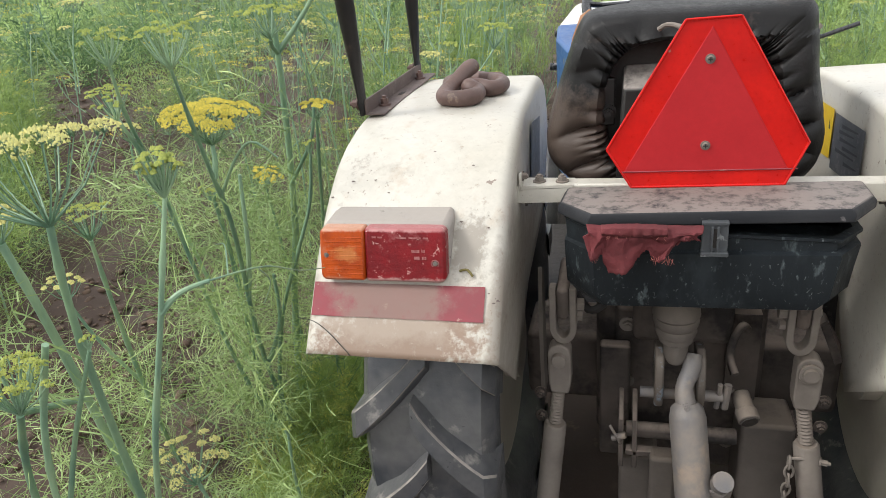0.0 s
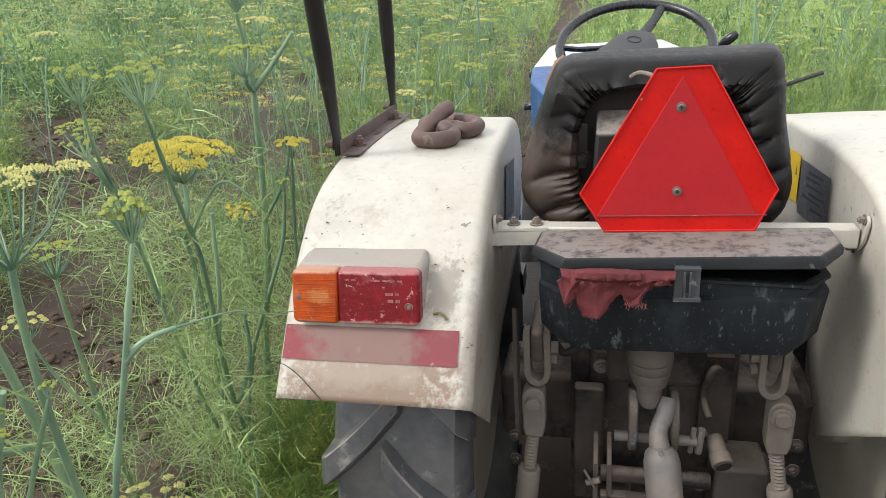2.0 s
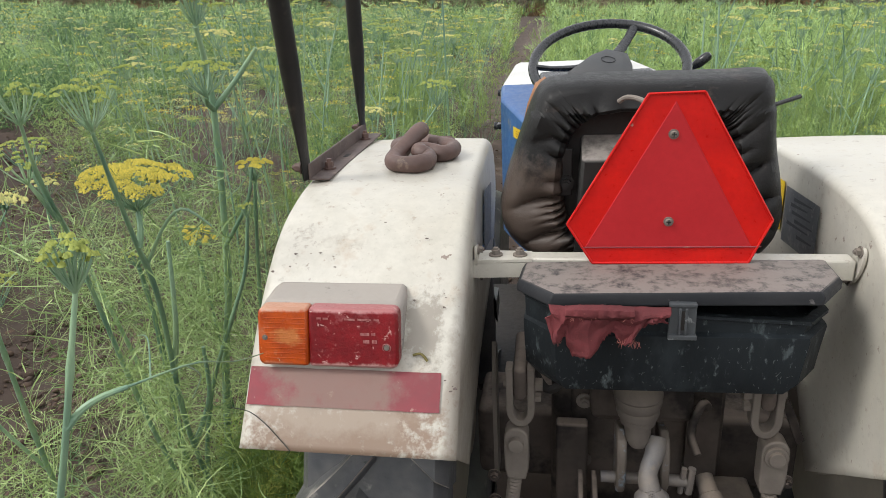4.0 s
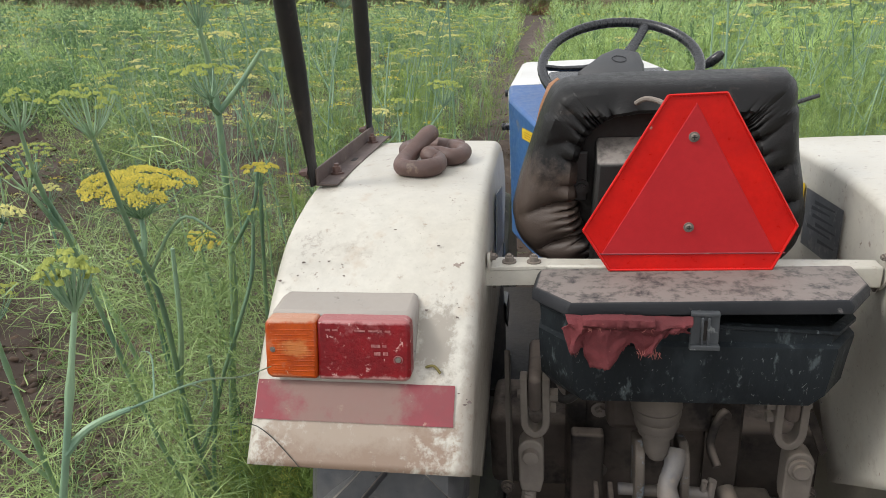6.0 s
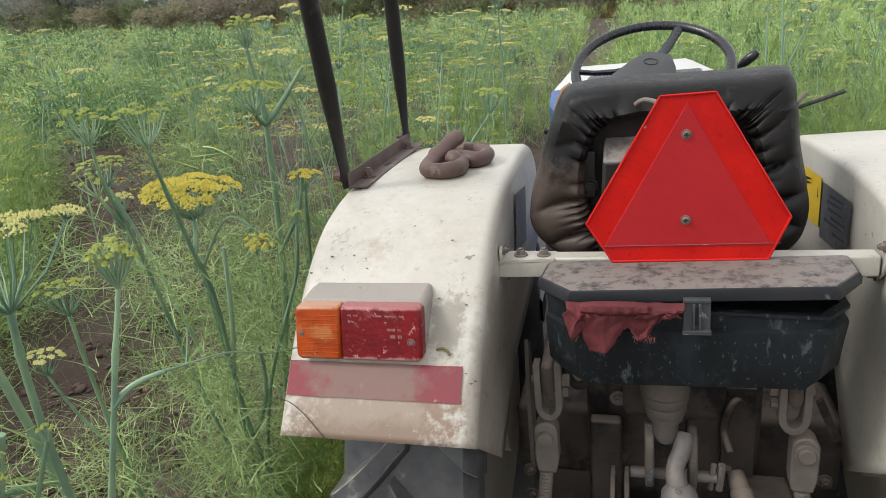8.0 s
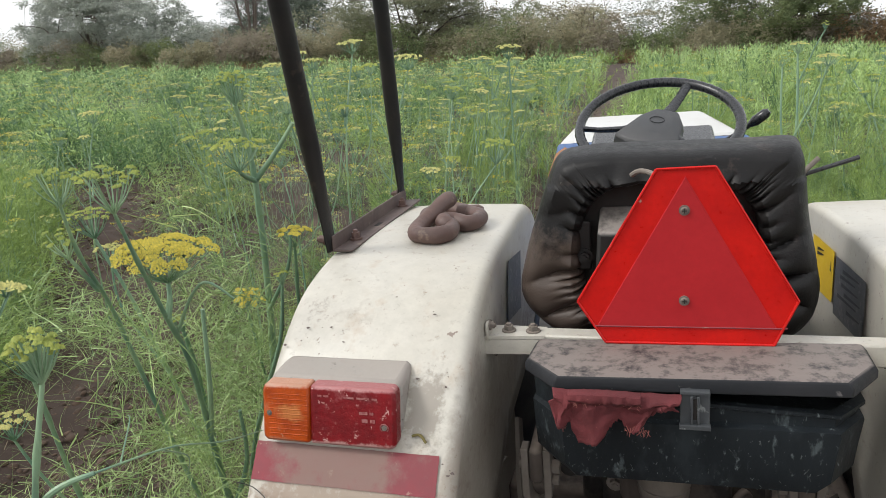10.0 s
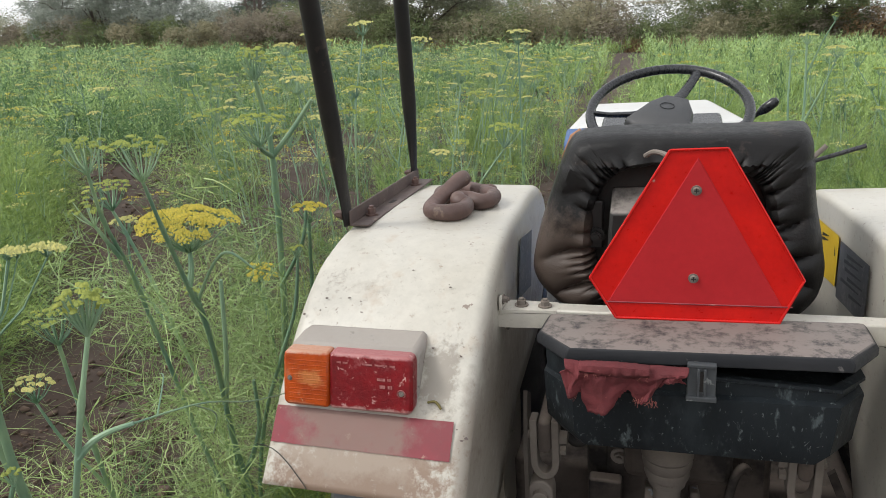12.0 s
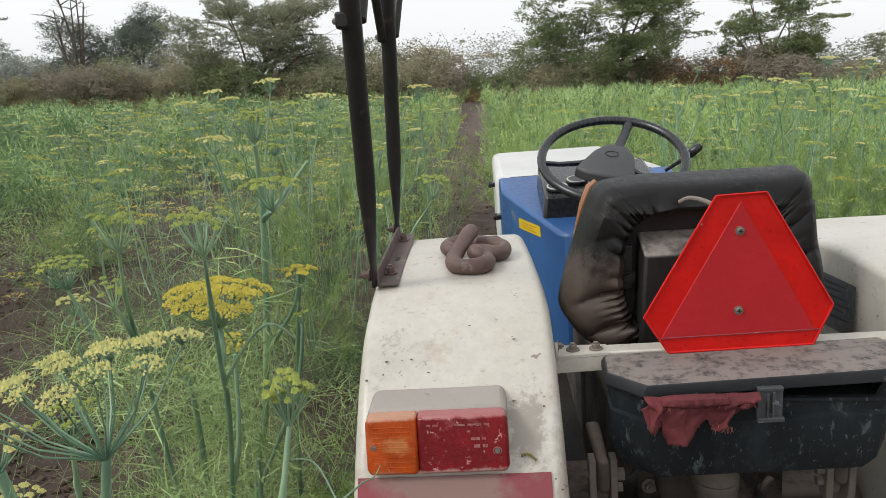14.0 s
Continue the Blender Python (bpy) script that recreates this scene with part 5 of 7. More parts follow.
for i in range(61):                                     # the upper edge is turned over, with a frayed lower border
    u = i / 60
    low = 1.0035 - 0.002 * math.sin(u * 3.1) + 0.0022 * noise.noise((u * 14, 1, 0)) + 0.0022 * noise.noise((u * 60, 2, 0)) + 0.008 * max(0, abs(u - 0.5) - 0.38)
    x = 0.018 + 0.097 * u
    flap.append([bm.verts.new((x + 0.002 * noise.noise((u * 9, q * 0.7, 5)) - 0.07, 1.0085 - 0.0045 * math.sin(q / 5 * math.pi) + 0.0025 * noise.noise((u * 12, q * 0.5, 7)) + 0.008 * (q == 0) - 1.03,
                               1.0165 + (low - 1.0165) * q / 5 + 0.002 * math.sin(u * math.pi) * (q < 2) - 1.0)) for q in range(6)])
for a, b in zip(flap, flap[1:]):
    for q in range(5):
        bm.faces.new((a[q], b[q], b[q + 1], a[q + 1]))
turned = part("turned_flap", bm, M_CLOTH, rag, "frayed edge of the cloth folded over")
md = turned.modifiers.new("cloth", "SOLIDIFY")
md.thickness = 0.0018
bm = bmesh.new()
r2 = random.Random(8)
for k in range(46):                                     # loose threads along the torn edges
    x, z, ln = ((r2.uniform(0.02, 0.113), 1.004, 0.006), (r2.uniform(0.092, 0.125), 0.962, 0.010), (r2.uniform(0.0, 0.012), 0.962, 0.011))[min(2, k // 20)]
    a = Vector((x - 0.07, (1.006 if k < 20 else 1.016) - 1.03, z - 1.0 + r2.uniform(-0.002, 0.006)))
    sweep(bm, [a, a + Vector((r2.gauss(0, 0.0015), -0.001, -ln * 0.5)), a + Vector((r2.gauss(0, 0.002), -0.001, -ln * r2.uniform(0.7, 1.2)))], [0.0005, 0.0004, 0.0003], 4)
tagged(part("loose_threads", bm, M_FRAY, rag, "loose pale threads along the torn edges"), "loose pale threads along the torn edges", kind="stuff")
md = rag.modifiers.new("cloth", "SOLIDIFY")
md.thickness = 0.002


# ---- the field ----
ROWWAY = -0.022                                        # the drill rows run a little to the left of the tractor's own line


def track_x(y):
    return -0.32 + ROWWAY * y


BARE = [(-4.8, 5.3, 0.72), (-5.2, 5.8, 0.5), (-3.6, 3.9, 0.42), (-2.2, 2.45, 0.30), (-2.0, 2.1, 0.36), (-1.85, 1.75, 0.30), (-1.45, 1.27, 0.28), (-4.2, 4.6, 0.45), (-1.65, 2.47, 0.16), (-3.4, 6.3, 0.4), (-8.0, 12.5, 0.9), (-11.5, 18.0, 1.2), (-8.7, 14.0, 1.0), (-2.4, 5.6, 0.4),
        (-3.6, 9.0, 0.5), (-9.6, 17.4, 0.8), (-3.0, 3.3, 0.25), (-1.6, 1.1, 0.2)]


def ground_z(x, y):
    x, y = np.asarray(x, float), np.asarray(y, float)
    near = np.exp(-((x - 0.18) / 2.2) ** 2 - ((y - 1.8) / 3.0) ** 2)
    z = 0.056 * np.clip(x - 0.18, -0.6, 0.6) * near
    z += 0.025 * np.sin((x - ROWWAY * y) * 2 * math.pi / 0.62) * (1 - 0.6 * near)
    z += 0.018 * np.sin(x * 2.3 + 1.7 * np.sin(y * 0.9)) * np.sin(y * 1.9 + 0.6 * np.sin(x * 1.3))
    z += 0.012 * np.sin(x * 7.1 + 2.0 * np.sin(y * 5.3)) * np.sin(y * 6.3 + 1.4 * np.sin(x * 4.4))
    z += -0.05 * np.exp(-((x - track_x(y)) / 0.25) ** 2) * (y > 3)
    return z


xs = np.unique(np.concatenate([np.linspace(-6, 3, 120), np.linspace(-60, -6, 60), np.linspace(3, 60, 56), [-1500, -600, -250, -120, 120, 250, 600, 1500]]))
ys = np.unique(np.concatenate([np.linspace(-1, 8, 120), np.linspace(8, 50, 80), np.linspace(-30, -1, 16), [-1500, -500, -120, 70, 120, 250, 600, 1500]]))
X, Y = np.meshgrid(xs, ys, indexing="ij")
Z = ground_z(X, Y)
fine = (X > -7) & (X < 3.5) & (Y > -1.2) & (Y < 9)
for i, j in zip(*np.nonzero(fine)):
    p = (X[i, j] * 6, Y[i, j] * 6, 0.3)
    Z[i, j] += 0.034 * noise.noise(p) + 0.024 * noise.noise((p[0] * 2.7, p[1] * 2.7, 5.0))
Z = np.where((np.abs(X) > 60) | (Y > 52) | (Y < -31), 0.0, Z)
idx = np.arange(X.size).reshape(X.shape)
quads = np.stack([idx[:-1, :-1], idx[1:, :-1], idx[1:, 1:], idx[:-1, 1:]], -1).reshape(-1, 4)
ground = mesh_of("ground", np.stack([X, Y, Z], -1).reshape(-1, 3), quads, [M_SOIL], smooth=True)
tagged(ground, "dry brown field soil with shallow furrows", "ground", kind="structure")

rng = np.random.default_rng(7)

# clods of soil where the ground lies bare
ico = bmesh.new()
bmesh.ops.create_icosphere(ico, subdivisions=1, radius=1)
IV = np.array([v.co[:] for v in ico.verts])
IF = np.array([[v.index for v in f.verts] for f in ico.faces])
ico.free()
cv, cf, base = [], [], 0
for k in range(5200):
    if k < 3300:
        bx, by, br = BARE[rng.integers(0, 8)]
        a, r = rng.random() * 6.28, br * 1.3 * math.sqrt(rng.random())
        x, y = bx + r * math.cos(a), by + r * math.sin(a)
    elif k < 4900:
        y = 3.5 + 24 * rng.random() ** 1.6
        x = track_x(y) + rng.normal(0, 0.24)
    else:
        x, y = rng.uniform(-2.4, -0.5), rng.uniform(0.3, 3.2)
    s = min(0.026, 0.004 + rng.exponential(0.006))
    v = IV * (s * rng.uniform(0.6, 1.3, 3) * (1, 1, 0.6)) * rng.uniform(0.5, 1.3, (len(IV), 1))
    cv.append(v + (x, y, float(ground_z(x, y)) + s * 0.3))
    cf.append(IF + base)
    base += len(IV)
tagged(mesh_of("soil_clods", np.concatenate(cv), np.concatenate(cf), [M_CLOD]), "loose crumbled brown soil clods", "soil", kind="stuff")


# feathery plants: every thread of a leaf is one narrow triangle
def thread_tris(o, d, length, width, g, out=None):
    """Triangles from origins o along unit ways d, turned at random or, with out, roughly outwards."""
    n = len(o)
    side = np.cross(d, g.normal(size=(n, 3)) if out is None else out + g.normal(0, 0.45, (n, 3)))
    side /= np.linalg.norm(side, axis=1, keepdims=True) + 1e-9
    w = np.asarray(width).reshape(-1, 1) * 0.5
    v = np.stack([o - side * w, o + side * w, o + d * np.asarray(length).reshape(-1, 1)], 1)
    return v.reshape(-1, 3)


def unit(v):
    return v / (np.linalg.norm(v, axis=-1, keepdims=True) + 1e-9)


def plume(g, root, way, length, n, tl, tw, droop=0.25):
    """A frond: threads all along a bowed midrib."""
    s = g.uniform(0.12, 1.0, n) ** 0.8
    way = unit(np.asarray(way, float))
    bow = np.array([0, 0, -droop]) * length
    rib = np.asarray(root) + way * (s * length)[:, None] + bow * (s ** 2)[:, None]
    rib = rib + g.normal(0, 0.030 * length, (n, 3)) * (0.4 + 0.8 * np.sin(np.pi * np.clip(s, 0, 1)))[:, None]
    d = unit(way * 0.75 + g.normal(0, 0.6, (n, 3)) + np.array([0, 0, 0.12]))
    return thread_tris(rib, d, tl * g.uniform(0.5, 1.25, n), tw * g.uniform(0.7, 1.2, n), g)


def bush(g, height, spread, fronds_n, per, tl, tw, tones, stem_w=0.0):
    """One feathery plant: fronds that arch out of the crown like foxtails, each a brush of fine threads. Vertices (three to a triangle) and material numbers."""
    out, mats = [], []
    for k in range(fronds_n):
        a = k * 2.39996 + g.normal(0, 0.35)
        f = math.sqrt((k + 0.5) / fronds_n)
        reach = spread * f * g.uniform(0.75, 1.2)
        top = height * (1.08 - 0.55 * f * f) * g.uniform(0.8, 1.12)
        s = g.uniform(0.22, 1.0, per) ** 0.75
        ux, uy = math.cos(a), math.sin(a)
        rib = np.stack([ux * reach * s ** 1.5, uy * reach * s ** 1.5, top * (1.25 * s - 0.25 * s ** 3)], 1)
        tan = unit(np.stack([ux * reach * 1.5 * s ** 0.5, uy * reach * 1.5 * s ** 0.5, top * (1.25 - 0.75 * s ** 2)], 1))
        d = unit(tan * 0.85 + g.normal(0, 0.48, (per, 3)))
        ln = tl * (1.15 - 0.55 * s) * g.uniform(0.55, 1.25, per)
        v = thread_tris(rib + g.normal(0, 0.012, (per, 3)), d, ln, tw * g.uniform(0.7, 1.25, per), g)
        out.append(v), mats.append(np.full(per, int(g.choice(tones))))
        if stem_w:
            v = thread_tris(np.array([[0, 0, 0.0]]), unit(np.array([[ux * reach * 0.5, uy * reach * 0.5, top]])), [math.hypot(reach, top) * 0.85], [stem_w], g)
            out.append(v), mats.append(np.full(1, 2))
    return np.concatenate(out), np.concatenate(mats)


def dome(g, height, spread, clumps, per, tl, tw, tones, stem_w=0.0):
    """A full rounded plant: soft brushes of fine threads that crowd over a dome, the threads facing outwards."""
    out, mats = [], []
    for k in range(clumps):
        a = k * 2.39996 + g.normal(0, 0.3)
        f = (k + 0.5) / clumps
        up = 1 - 0.92 * f
        q = math.sqrt(max(0.0, 1 - up * up))
        c = np.array([math.cos(a) * q * spread, math.sin(a) * q * spread, height * (0.28 + 0.72 * up)]) * g.uniform(0.72, 1.08)
        axis = unit(np.array([math.cos(a) * q, math.sin(a) * q, up + 0.55]))
        ln = spread * g.uniform(0.45, 0.7)
        t = g.uniform(-1.0, 0.25, per)
        fat = 0.20 * spread * np.sqrt(np.clip(1.0 - ((t + 0.3) / 0.75) ** 2, 0.08, 1))
        off = g.normal(0, 1, (per, 3)) * fat[:, None]
        o = c + axis * (t * ln)[:, None] + off
        o[:, 2] = np.maximum(o[:, 2], 0.03)
        face = unit(unit(off) + axis * 0.5 + unit(c) * 0.5)
        d = unit(axis * 0.45 + unit(off) * 0.6 + g.normal(0, 0.55, (per, 3)))
        v = thread_tris(o, d, tl * g.uniform(0.55, 1.25, per), tw * g.uniform(0.7, 1.25, per), g, face)
        out.append(v), mats.append(np.full(per, int(g.choice(tones))))
        if stem_w:
            out.append(thread_tris(np.zeros((1, 3)), unit(c[None]), [np.linalg.norm(c)], [stem_w], g)), mats.append(np.full(1, 2))
    return np.concatenate(out), np.concatenate(mats)


def flower_stalk(g, height, heads, r, fl, fs, stem_w):
    """A thin stalk that forks into a few flat flower heads, for plants too far off to show each ray."""
    out, mats = [], []
    fork = np.array([g.normal(0, 0.05), g.normal(0, 0.05), height * 0.62])
    out.append(thread_tris(np.zeros((1, 3)), unit(fork[None]), [height * 0.85], [stem_w * 1.5], g)), mats.append(np.full(1, 2))
    for k in range(heads):
        top = fork + (g.normal(0, 0.11), g.normal(0, 0.11), height * g.uniform(0.26, 0.46))
        hub = top - (0, 0, r * 0.8)
        out.append(thread_tris(fork[None], unit((hub - fork)[None]), [np.linalg.norm(hub - fork) * 1.15], [stem_w], g)), mats.append(np.full(1, 2))
        m = 9
        a = np.arange(m) * 2.39996
        q = r * np.sqrt((np.arange(m) + 0.5) / m)
        tips = top + np.stack([q * np.cos(a), q * np.sin(a), -0.25 * q * q / r], 1)
        out.append(thread_tris(np.repeat(hub[None], m, 0), unit(tips - hub), np.linalg.norm(tips - hub, axis=1), np.full(m, stem_w * 0.5), g)), mats.append(np.full(m, 2))
        c = tips[g.integers(0, m, fl)] + g.normal(0, r * 0.14, (fl, 3)) * (1, 1, 0.35)
        d = unit(g.normal(0, 1, (fl, 3)) * (1, 1, 0.3))
        out.append(thread_tris(c - d * fs * 0.5, d, np.full(fl, fs), np.full(fl, fs * 0.9), g))
        mats.append(np.full(fl, int(g.choice((3, 1, 3, 0, 1, 3)))))
    return np.concatenate(out), np.concatenate(mats)


def scatter(kinds, places, scales, turns, which_kind):
    vs, ms = [], []
    for k, (v, m) in enumerate(kinds):
        sel = np.nonzero(which_kind == k)[0]
        if not len(sel):
            continue
        c, s = np.cos(turns[sel]), np.sin(turns[sel])
        x = v[None, :, 0] * c[:, None] - v[None, :, 1] * s[:, None]
        y = v[None, :, 0] * s[:, None] + v[None, :, 1] * c[:, None]
        p = np.stack([x, y, np.broadcast_to(v[None, :, 2], x.shape)], -1) * scales[sel][:, None, None] + places[sel][:, None, :]
        vs.append(p.reshape(-1, 3))
        ms.append(np.tile(m, len(sel)))
    return np.concatenate(vs), np.concatenate(ms)


def off_bare(x, y, g, margin=0.0):
    """True away from the patches of bare soil."""
    ok = np.ones(len(x), bool)
    for bx, by, br in BARE:
        ok &= ~(np.hypot((x - bx), (y - by)) < margin + br * (0.95 + 0.2 * g.normal(size=len(x))))
    return ok


def keep_mask(x, y, g, bare=0.0):
    """Where a crop plant may stand: off the track, the tractor and the bare patches."""
    ok = np.abs(x - track_x(y)) > np.where(y < 10, 0.30, 0.46) + 0.07 * g.normal(size=len(x))
    ok &= ~((np.abs(x - 1.85 - ROWWAY * (y - 13)) < 0.22) & (y > 4) & (g.random(len(x)) < 0.8))
    ok &= ~((x > -0.62) & (x < 1.05) & (y > -3.5) & (y < 4.3))
    ok &= ~(np.hypot(x, y) < 0.95)
    ok &= ~((x > -0.95) & (y < 0.75) & (x < 1.0))
    ok &= off_bare(x, y, g, bare)
    return ok


def make_crop(name, count, xr, yr, inner, outer_r, kinds, scale, label, wedge=(-58, 40), thin=0.0, mats=None, margin=0.0, dense=(0.62, 0.36), outside=False):
    g = np.random.default_rng(abs(hash_name(name)))
    x, y = g.uniform(*xr, count), g.uniform(*yr, count)
    u = (x - ROWWAY * y)
    u = np.round(u / 0.45) * 0.45 + g.normal(0, 0.13, count)
    x = u + ROWWAY * y
    r = np.hypot(x, y - 0.5)
    ok = (r >= inner) & (r < outer_r) & keep_mask(x, y, g, margin)
    b = np.degrees(np.arctan2(x, y))
    ok &= ((b > wedge[0]) & (b < wedge[1])) | (g.random(count) < thin)
    if outside:
        ok &= ~((b > wedge[0] + 2) & (b < wedge[1] - 2))
    patchy = np.sin(x * 0.9 + 1.3 * np.sin(y * 0.55)) * np.sin(y * 0.7 + 1.1 * np.sin(x * 0.4))
    left = x < track_x(y)
    ok &= g.random(count) < np.where(left, dense[0] + dense[1] * patchy, 0.95)
    ok &= ~((x > -2.6) & (x < -0.5) & (y < 3.9) & (g.random(count) < 0.78))     # trampled and open beside the tractor
    x, y = x[ok], y[ok]
    s = scale * np.where(left[ok], g.uniform(0.42, 1.35, len(x)), g.uniform(0.55, 1.25, len(x))) * (1 + 0.15 * patchy[ok])
    half = len(kinds) // 2                              # the first half of the shapes grows left of the track, the rest right of it and along its edge
    pick = g.integers(0, half, len(x)) + np.where(left[ok] & (x < track_x(y) - 1.3 - 0.5 * g.random(len(x))), 0, half)
    v, m = scatter(kinds, np.stack([x, y, ground_z(x, y) - 0.02], 1), s, g.uniform(0, 6.28, len(x)), pick)
    f = np.arange(len(v)).reshape(-1, 3)
    ob = mesh_of(name, v, f, mats or [M_LEAF, M_BUD, M_STEM, M_LEAF_YELLOW, M_LEAF_SHADED], which=m)
    return tagged(ob, label, "crop", kind="stuff")


def hash_name(s):
    h = 0
    for c in s:
        h = (h * 31 + ord(c)) % 1000003
    return h


g = np.random.default_rng(3)
# fronds draw the lit, middle and shaded greens at random from these sets
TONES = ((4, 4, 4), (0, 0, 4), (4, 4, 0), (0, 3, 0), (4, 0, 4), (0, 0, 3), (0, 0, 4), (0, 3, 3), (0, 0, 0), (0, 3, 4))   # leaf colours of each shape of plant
SIZES = ((0.52, 0.34), (0.64, 0.38), (0.56, 0.42), (0.46, 0.36), (0.70, 0.36), (0.80, 0.30), (0.92, 0.30), (0.74, 0.34), (0.86, 0.28), (0.70, 0.30))
near_kinds = [dome(g, hh, sp, 20, 115, 0.055, 0.0050, TONES[k], 0.004) for k, (hh, sp) in enumerate(SIZES[:5])]
near_kinds += [bush(g, hh, sp, 14, 90, 0.085, 0.0031, TONES[k + 5], 0.005) for k, (hh, sp) in enumerate(SIZES[5:])]
mid_kinds = [dome(g, hh, sp * 1.08, 15, 40, 0.09, 0.0135, TONES[k]) for k, (hh, sp) in enumerate(SIZES[:5])]
mid_kinds += [bush(g, hh, sp, 12, 26, 0.115, 0.0095, TONES[k + 5], 0.006) for k, (hh, sp) in enumerate(SIZES[5:])]
far_kinds = [dome(g, hh, sp * 1.25, 9, 11, 0.15, 0.046, TONES[k]) for k, (hh, sp) in enumerate(SIZES[:5])]
far_kinds += [bush(g, hh, sp * 1.2, 8, 8, 0.20, 0.034, TONES[k + 5]) for k, (hh, sp) in enumerate(SIZES[5:])]
# low plants lean to the dark green: shade in the gaps as colour
low_kinds = [bush(g, g.uniform(0.16, 0.30), g.uniform(0.22, 0.32), 12, 70, 0.06, 0.0026, ((4, 4, 4), (4, 4, 0), (3, 3, 0))[k % 3], 0.003) for k in range(6)]
make_crop("fennel_crop_near", 2000, (-7.5, 6.5), (0.2, 7.5), 2.3, 7.2, near_kinds, 1.0, "feathery green fennel bushes with brown soil between them", margin=0.12, dense=(0.26, 0.36))
make_crop("fennel_crop", 6600, (-22, 16), (2, 19), 7.0, 18.5, mid_kinds, 1.0, "rounded feathery bushes of green fennel in rows", dense=(0.28, 0.30), mats=[M_MID, M_BUD, M_STEM, M_LEAF_YELLOW, M_LEAF_SHADED])
make_crop("fennel_crop_far", 14000, (-50, 40), (-12, 44), 18.3, 64, far_kinds, 1.0, "far rows of green fennel reaching to the hedge", thin=0.06, dense=(0.45, 0.36), mats=[M_FAR, M_BUD, M_STEM, M_LEAF_YELLOW, M_LEAF_SHADED])
make_crop("fennel_undergrowth", 640, (-4.2, 3.0), (0.4, 5.5), 2.0, 4.6, low_kinds, 1.0, "low feathery fennel seedlings between the tall plants", margin=0.16, dense=(0.4, 0.4), mats=[M_LEAF, M_LEAF_SHADED, M_STEM, M_LEAF_YELLOW, M_LEAF_SHADED])
make_crop("fennel_crop_behind", 1600, (-22, 22), (-22, 12), 2.0, 22, far_kinds, 0.95, "green fennel rows beside and behind the tractor", thin=1.0, outside=True, mats=[M_FAR, M_BUD, M_STEM, M_LEAF_YELLOW, M_LEAF])

# a few full soft bushes beyond the bare soil
bx, by = np.array((-3.5, -3.85, -3.3, -4.25, -4.65, -3.0, -5.0, -2.85, -5.4, -3.9, -4.5)), np.array((2.9, 3.25, 2.45, 3.65, 4.0, 2.05, 4.4, 1.7, 4.9, 2.7, 3.3))
soft_kinds = [dome(g, hh, 0.44, 30, 260, 0.052, 0.0042, tones, 0.003) for hh, tones in ((0.56, (0, 0, 3)), (0.64, (0, 3, 3)), (0.50, (0, 0, 4)))]
v, m = scatter(soft_kinds, np.stack([bx, by, ground_z(bx, by) - 0.02], 1), g.uniform(0.85, 1.15, len(bx)), g.uniform(0, 6.28, len(bx)), np.arange(len(bx)) % 3)
tagged(mesh_of("fennel_bushes", v, np.arange(len(v)).reshape(-1, 3), [M_LEAF, M_BUD, M_STEM, M_LEAF_YELLOW, M_LEAF_SHADED], which=m), "full soft green fennel bushes beside bare soil", "crop", kind="stuff")

# soft yellow-green seedlings close beside the tyre
fluff_kinds = [bush(g, g.uniform(0.16, 0.28), g.uniform(0.16, 0.24), 14, 80, 0.05, 0.0019, ((0, 0, 1), (0, 1, 1), (0, 0, 0))[k % 3], 0.0025) for k in range(5)]
n = 52
x, y = g.uniform(-0.95, -0.58, n), g.uniform(1.0, 2.1, n)
ok = (x < -0.60) & off_bare(x, y, g, 0.05)
x, y = x[ok], y[ok]
v, m = scatter(fluff_kinds, np.stack([x, y, ground_z(x, y) - 0.01], 1), g.uniform(0.7, 1.2, len(x)), g.uniform(0, 6.28, len(x)), g.integers(0, 5, len(x)))
tagged(mesh_of("fennel_seedlings", v, np.arange(len(v)).reshape(-1, 3), [M_LEAF_YELLOW, M_SEEDLING, M_STEM], which=m), "soft low yellow-green fennel seedlings beside the tyre", "seedlings", kind="stuff")

# many small flower heads on thin stalks over the field
stalk_near = [flower_stalk(g, hh, n, 0.055, 60, 0.0078, 0.0032) for hh, n in ((0.85, 3), (0.95, 2), (0.78, 4), (1.02, 3), (0.9, 2), (0.82, 3))]
stalk_mid = [flower_stalk(g, hh, n, 0.065, 16, 0.017, 0.006) for hh, n in ((0.85, 3), (0.95, 2), (0.78, 4), (1.02, 3), (0.9, 2), (0.82, 3))]


def make_stalks(name, count, xr, yr, inner, outer_r, kinds, share_right, label):
    g = np.random.default_rng(hash_name(name))
    x, y = g.uniform(*xr, count), g.uniform(*yr, count)
    r, b = np.hypot(x, y - 0.5), np.degrees(np.arctan2(x, y))
    ok = (r >= inner) & (r < outer_r) & (b > -58) & (b < 40) & keep_mask(x, y, g, 0.05)
    ok &= g.random(count) < np.where(x < track_x(y), 0.35 + 0.65 * (np.sin(x * 1.1 + 2) * np.sin(y * 0.8 + x * 0.3) > -0.2), share_right)
    x, y = x[ok], y[ok]
    v, m = scatter(kinds, np.stack([x, y, ground_z(x, y) - 0.02], 1), g.uniform(0.75, 1.15, len(x)), g.uniform(0, 6.28, len(x)), g.integers(0, len(kinds), len(x)))
    ob = mesh_of(name, v, np.arange(len(v)).reshape(-1, 3), [M_FLOWER, M_BUD, M_STEM, M_PALEFL], which=m)
    return tagged(ob, label, "flower heads", kind="stuff")


make_stalks("fennel_flower_heads", 1250, (-7.5, 6.5), (1.8, 7.5), 2.9, 7.2, stalk_near, 0.18, "thin fennel stalks with small flat yellowish umbels")
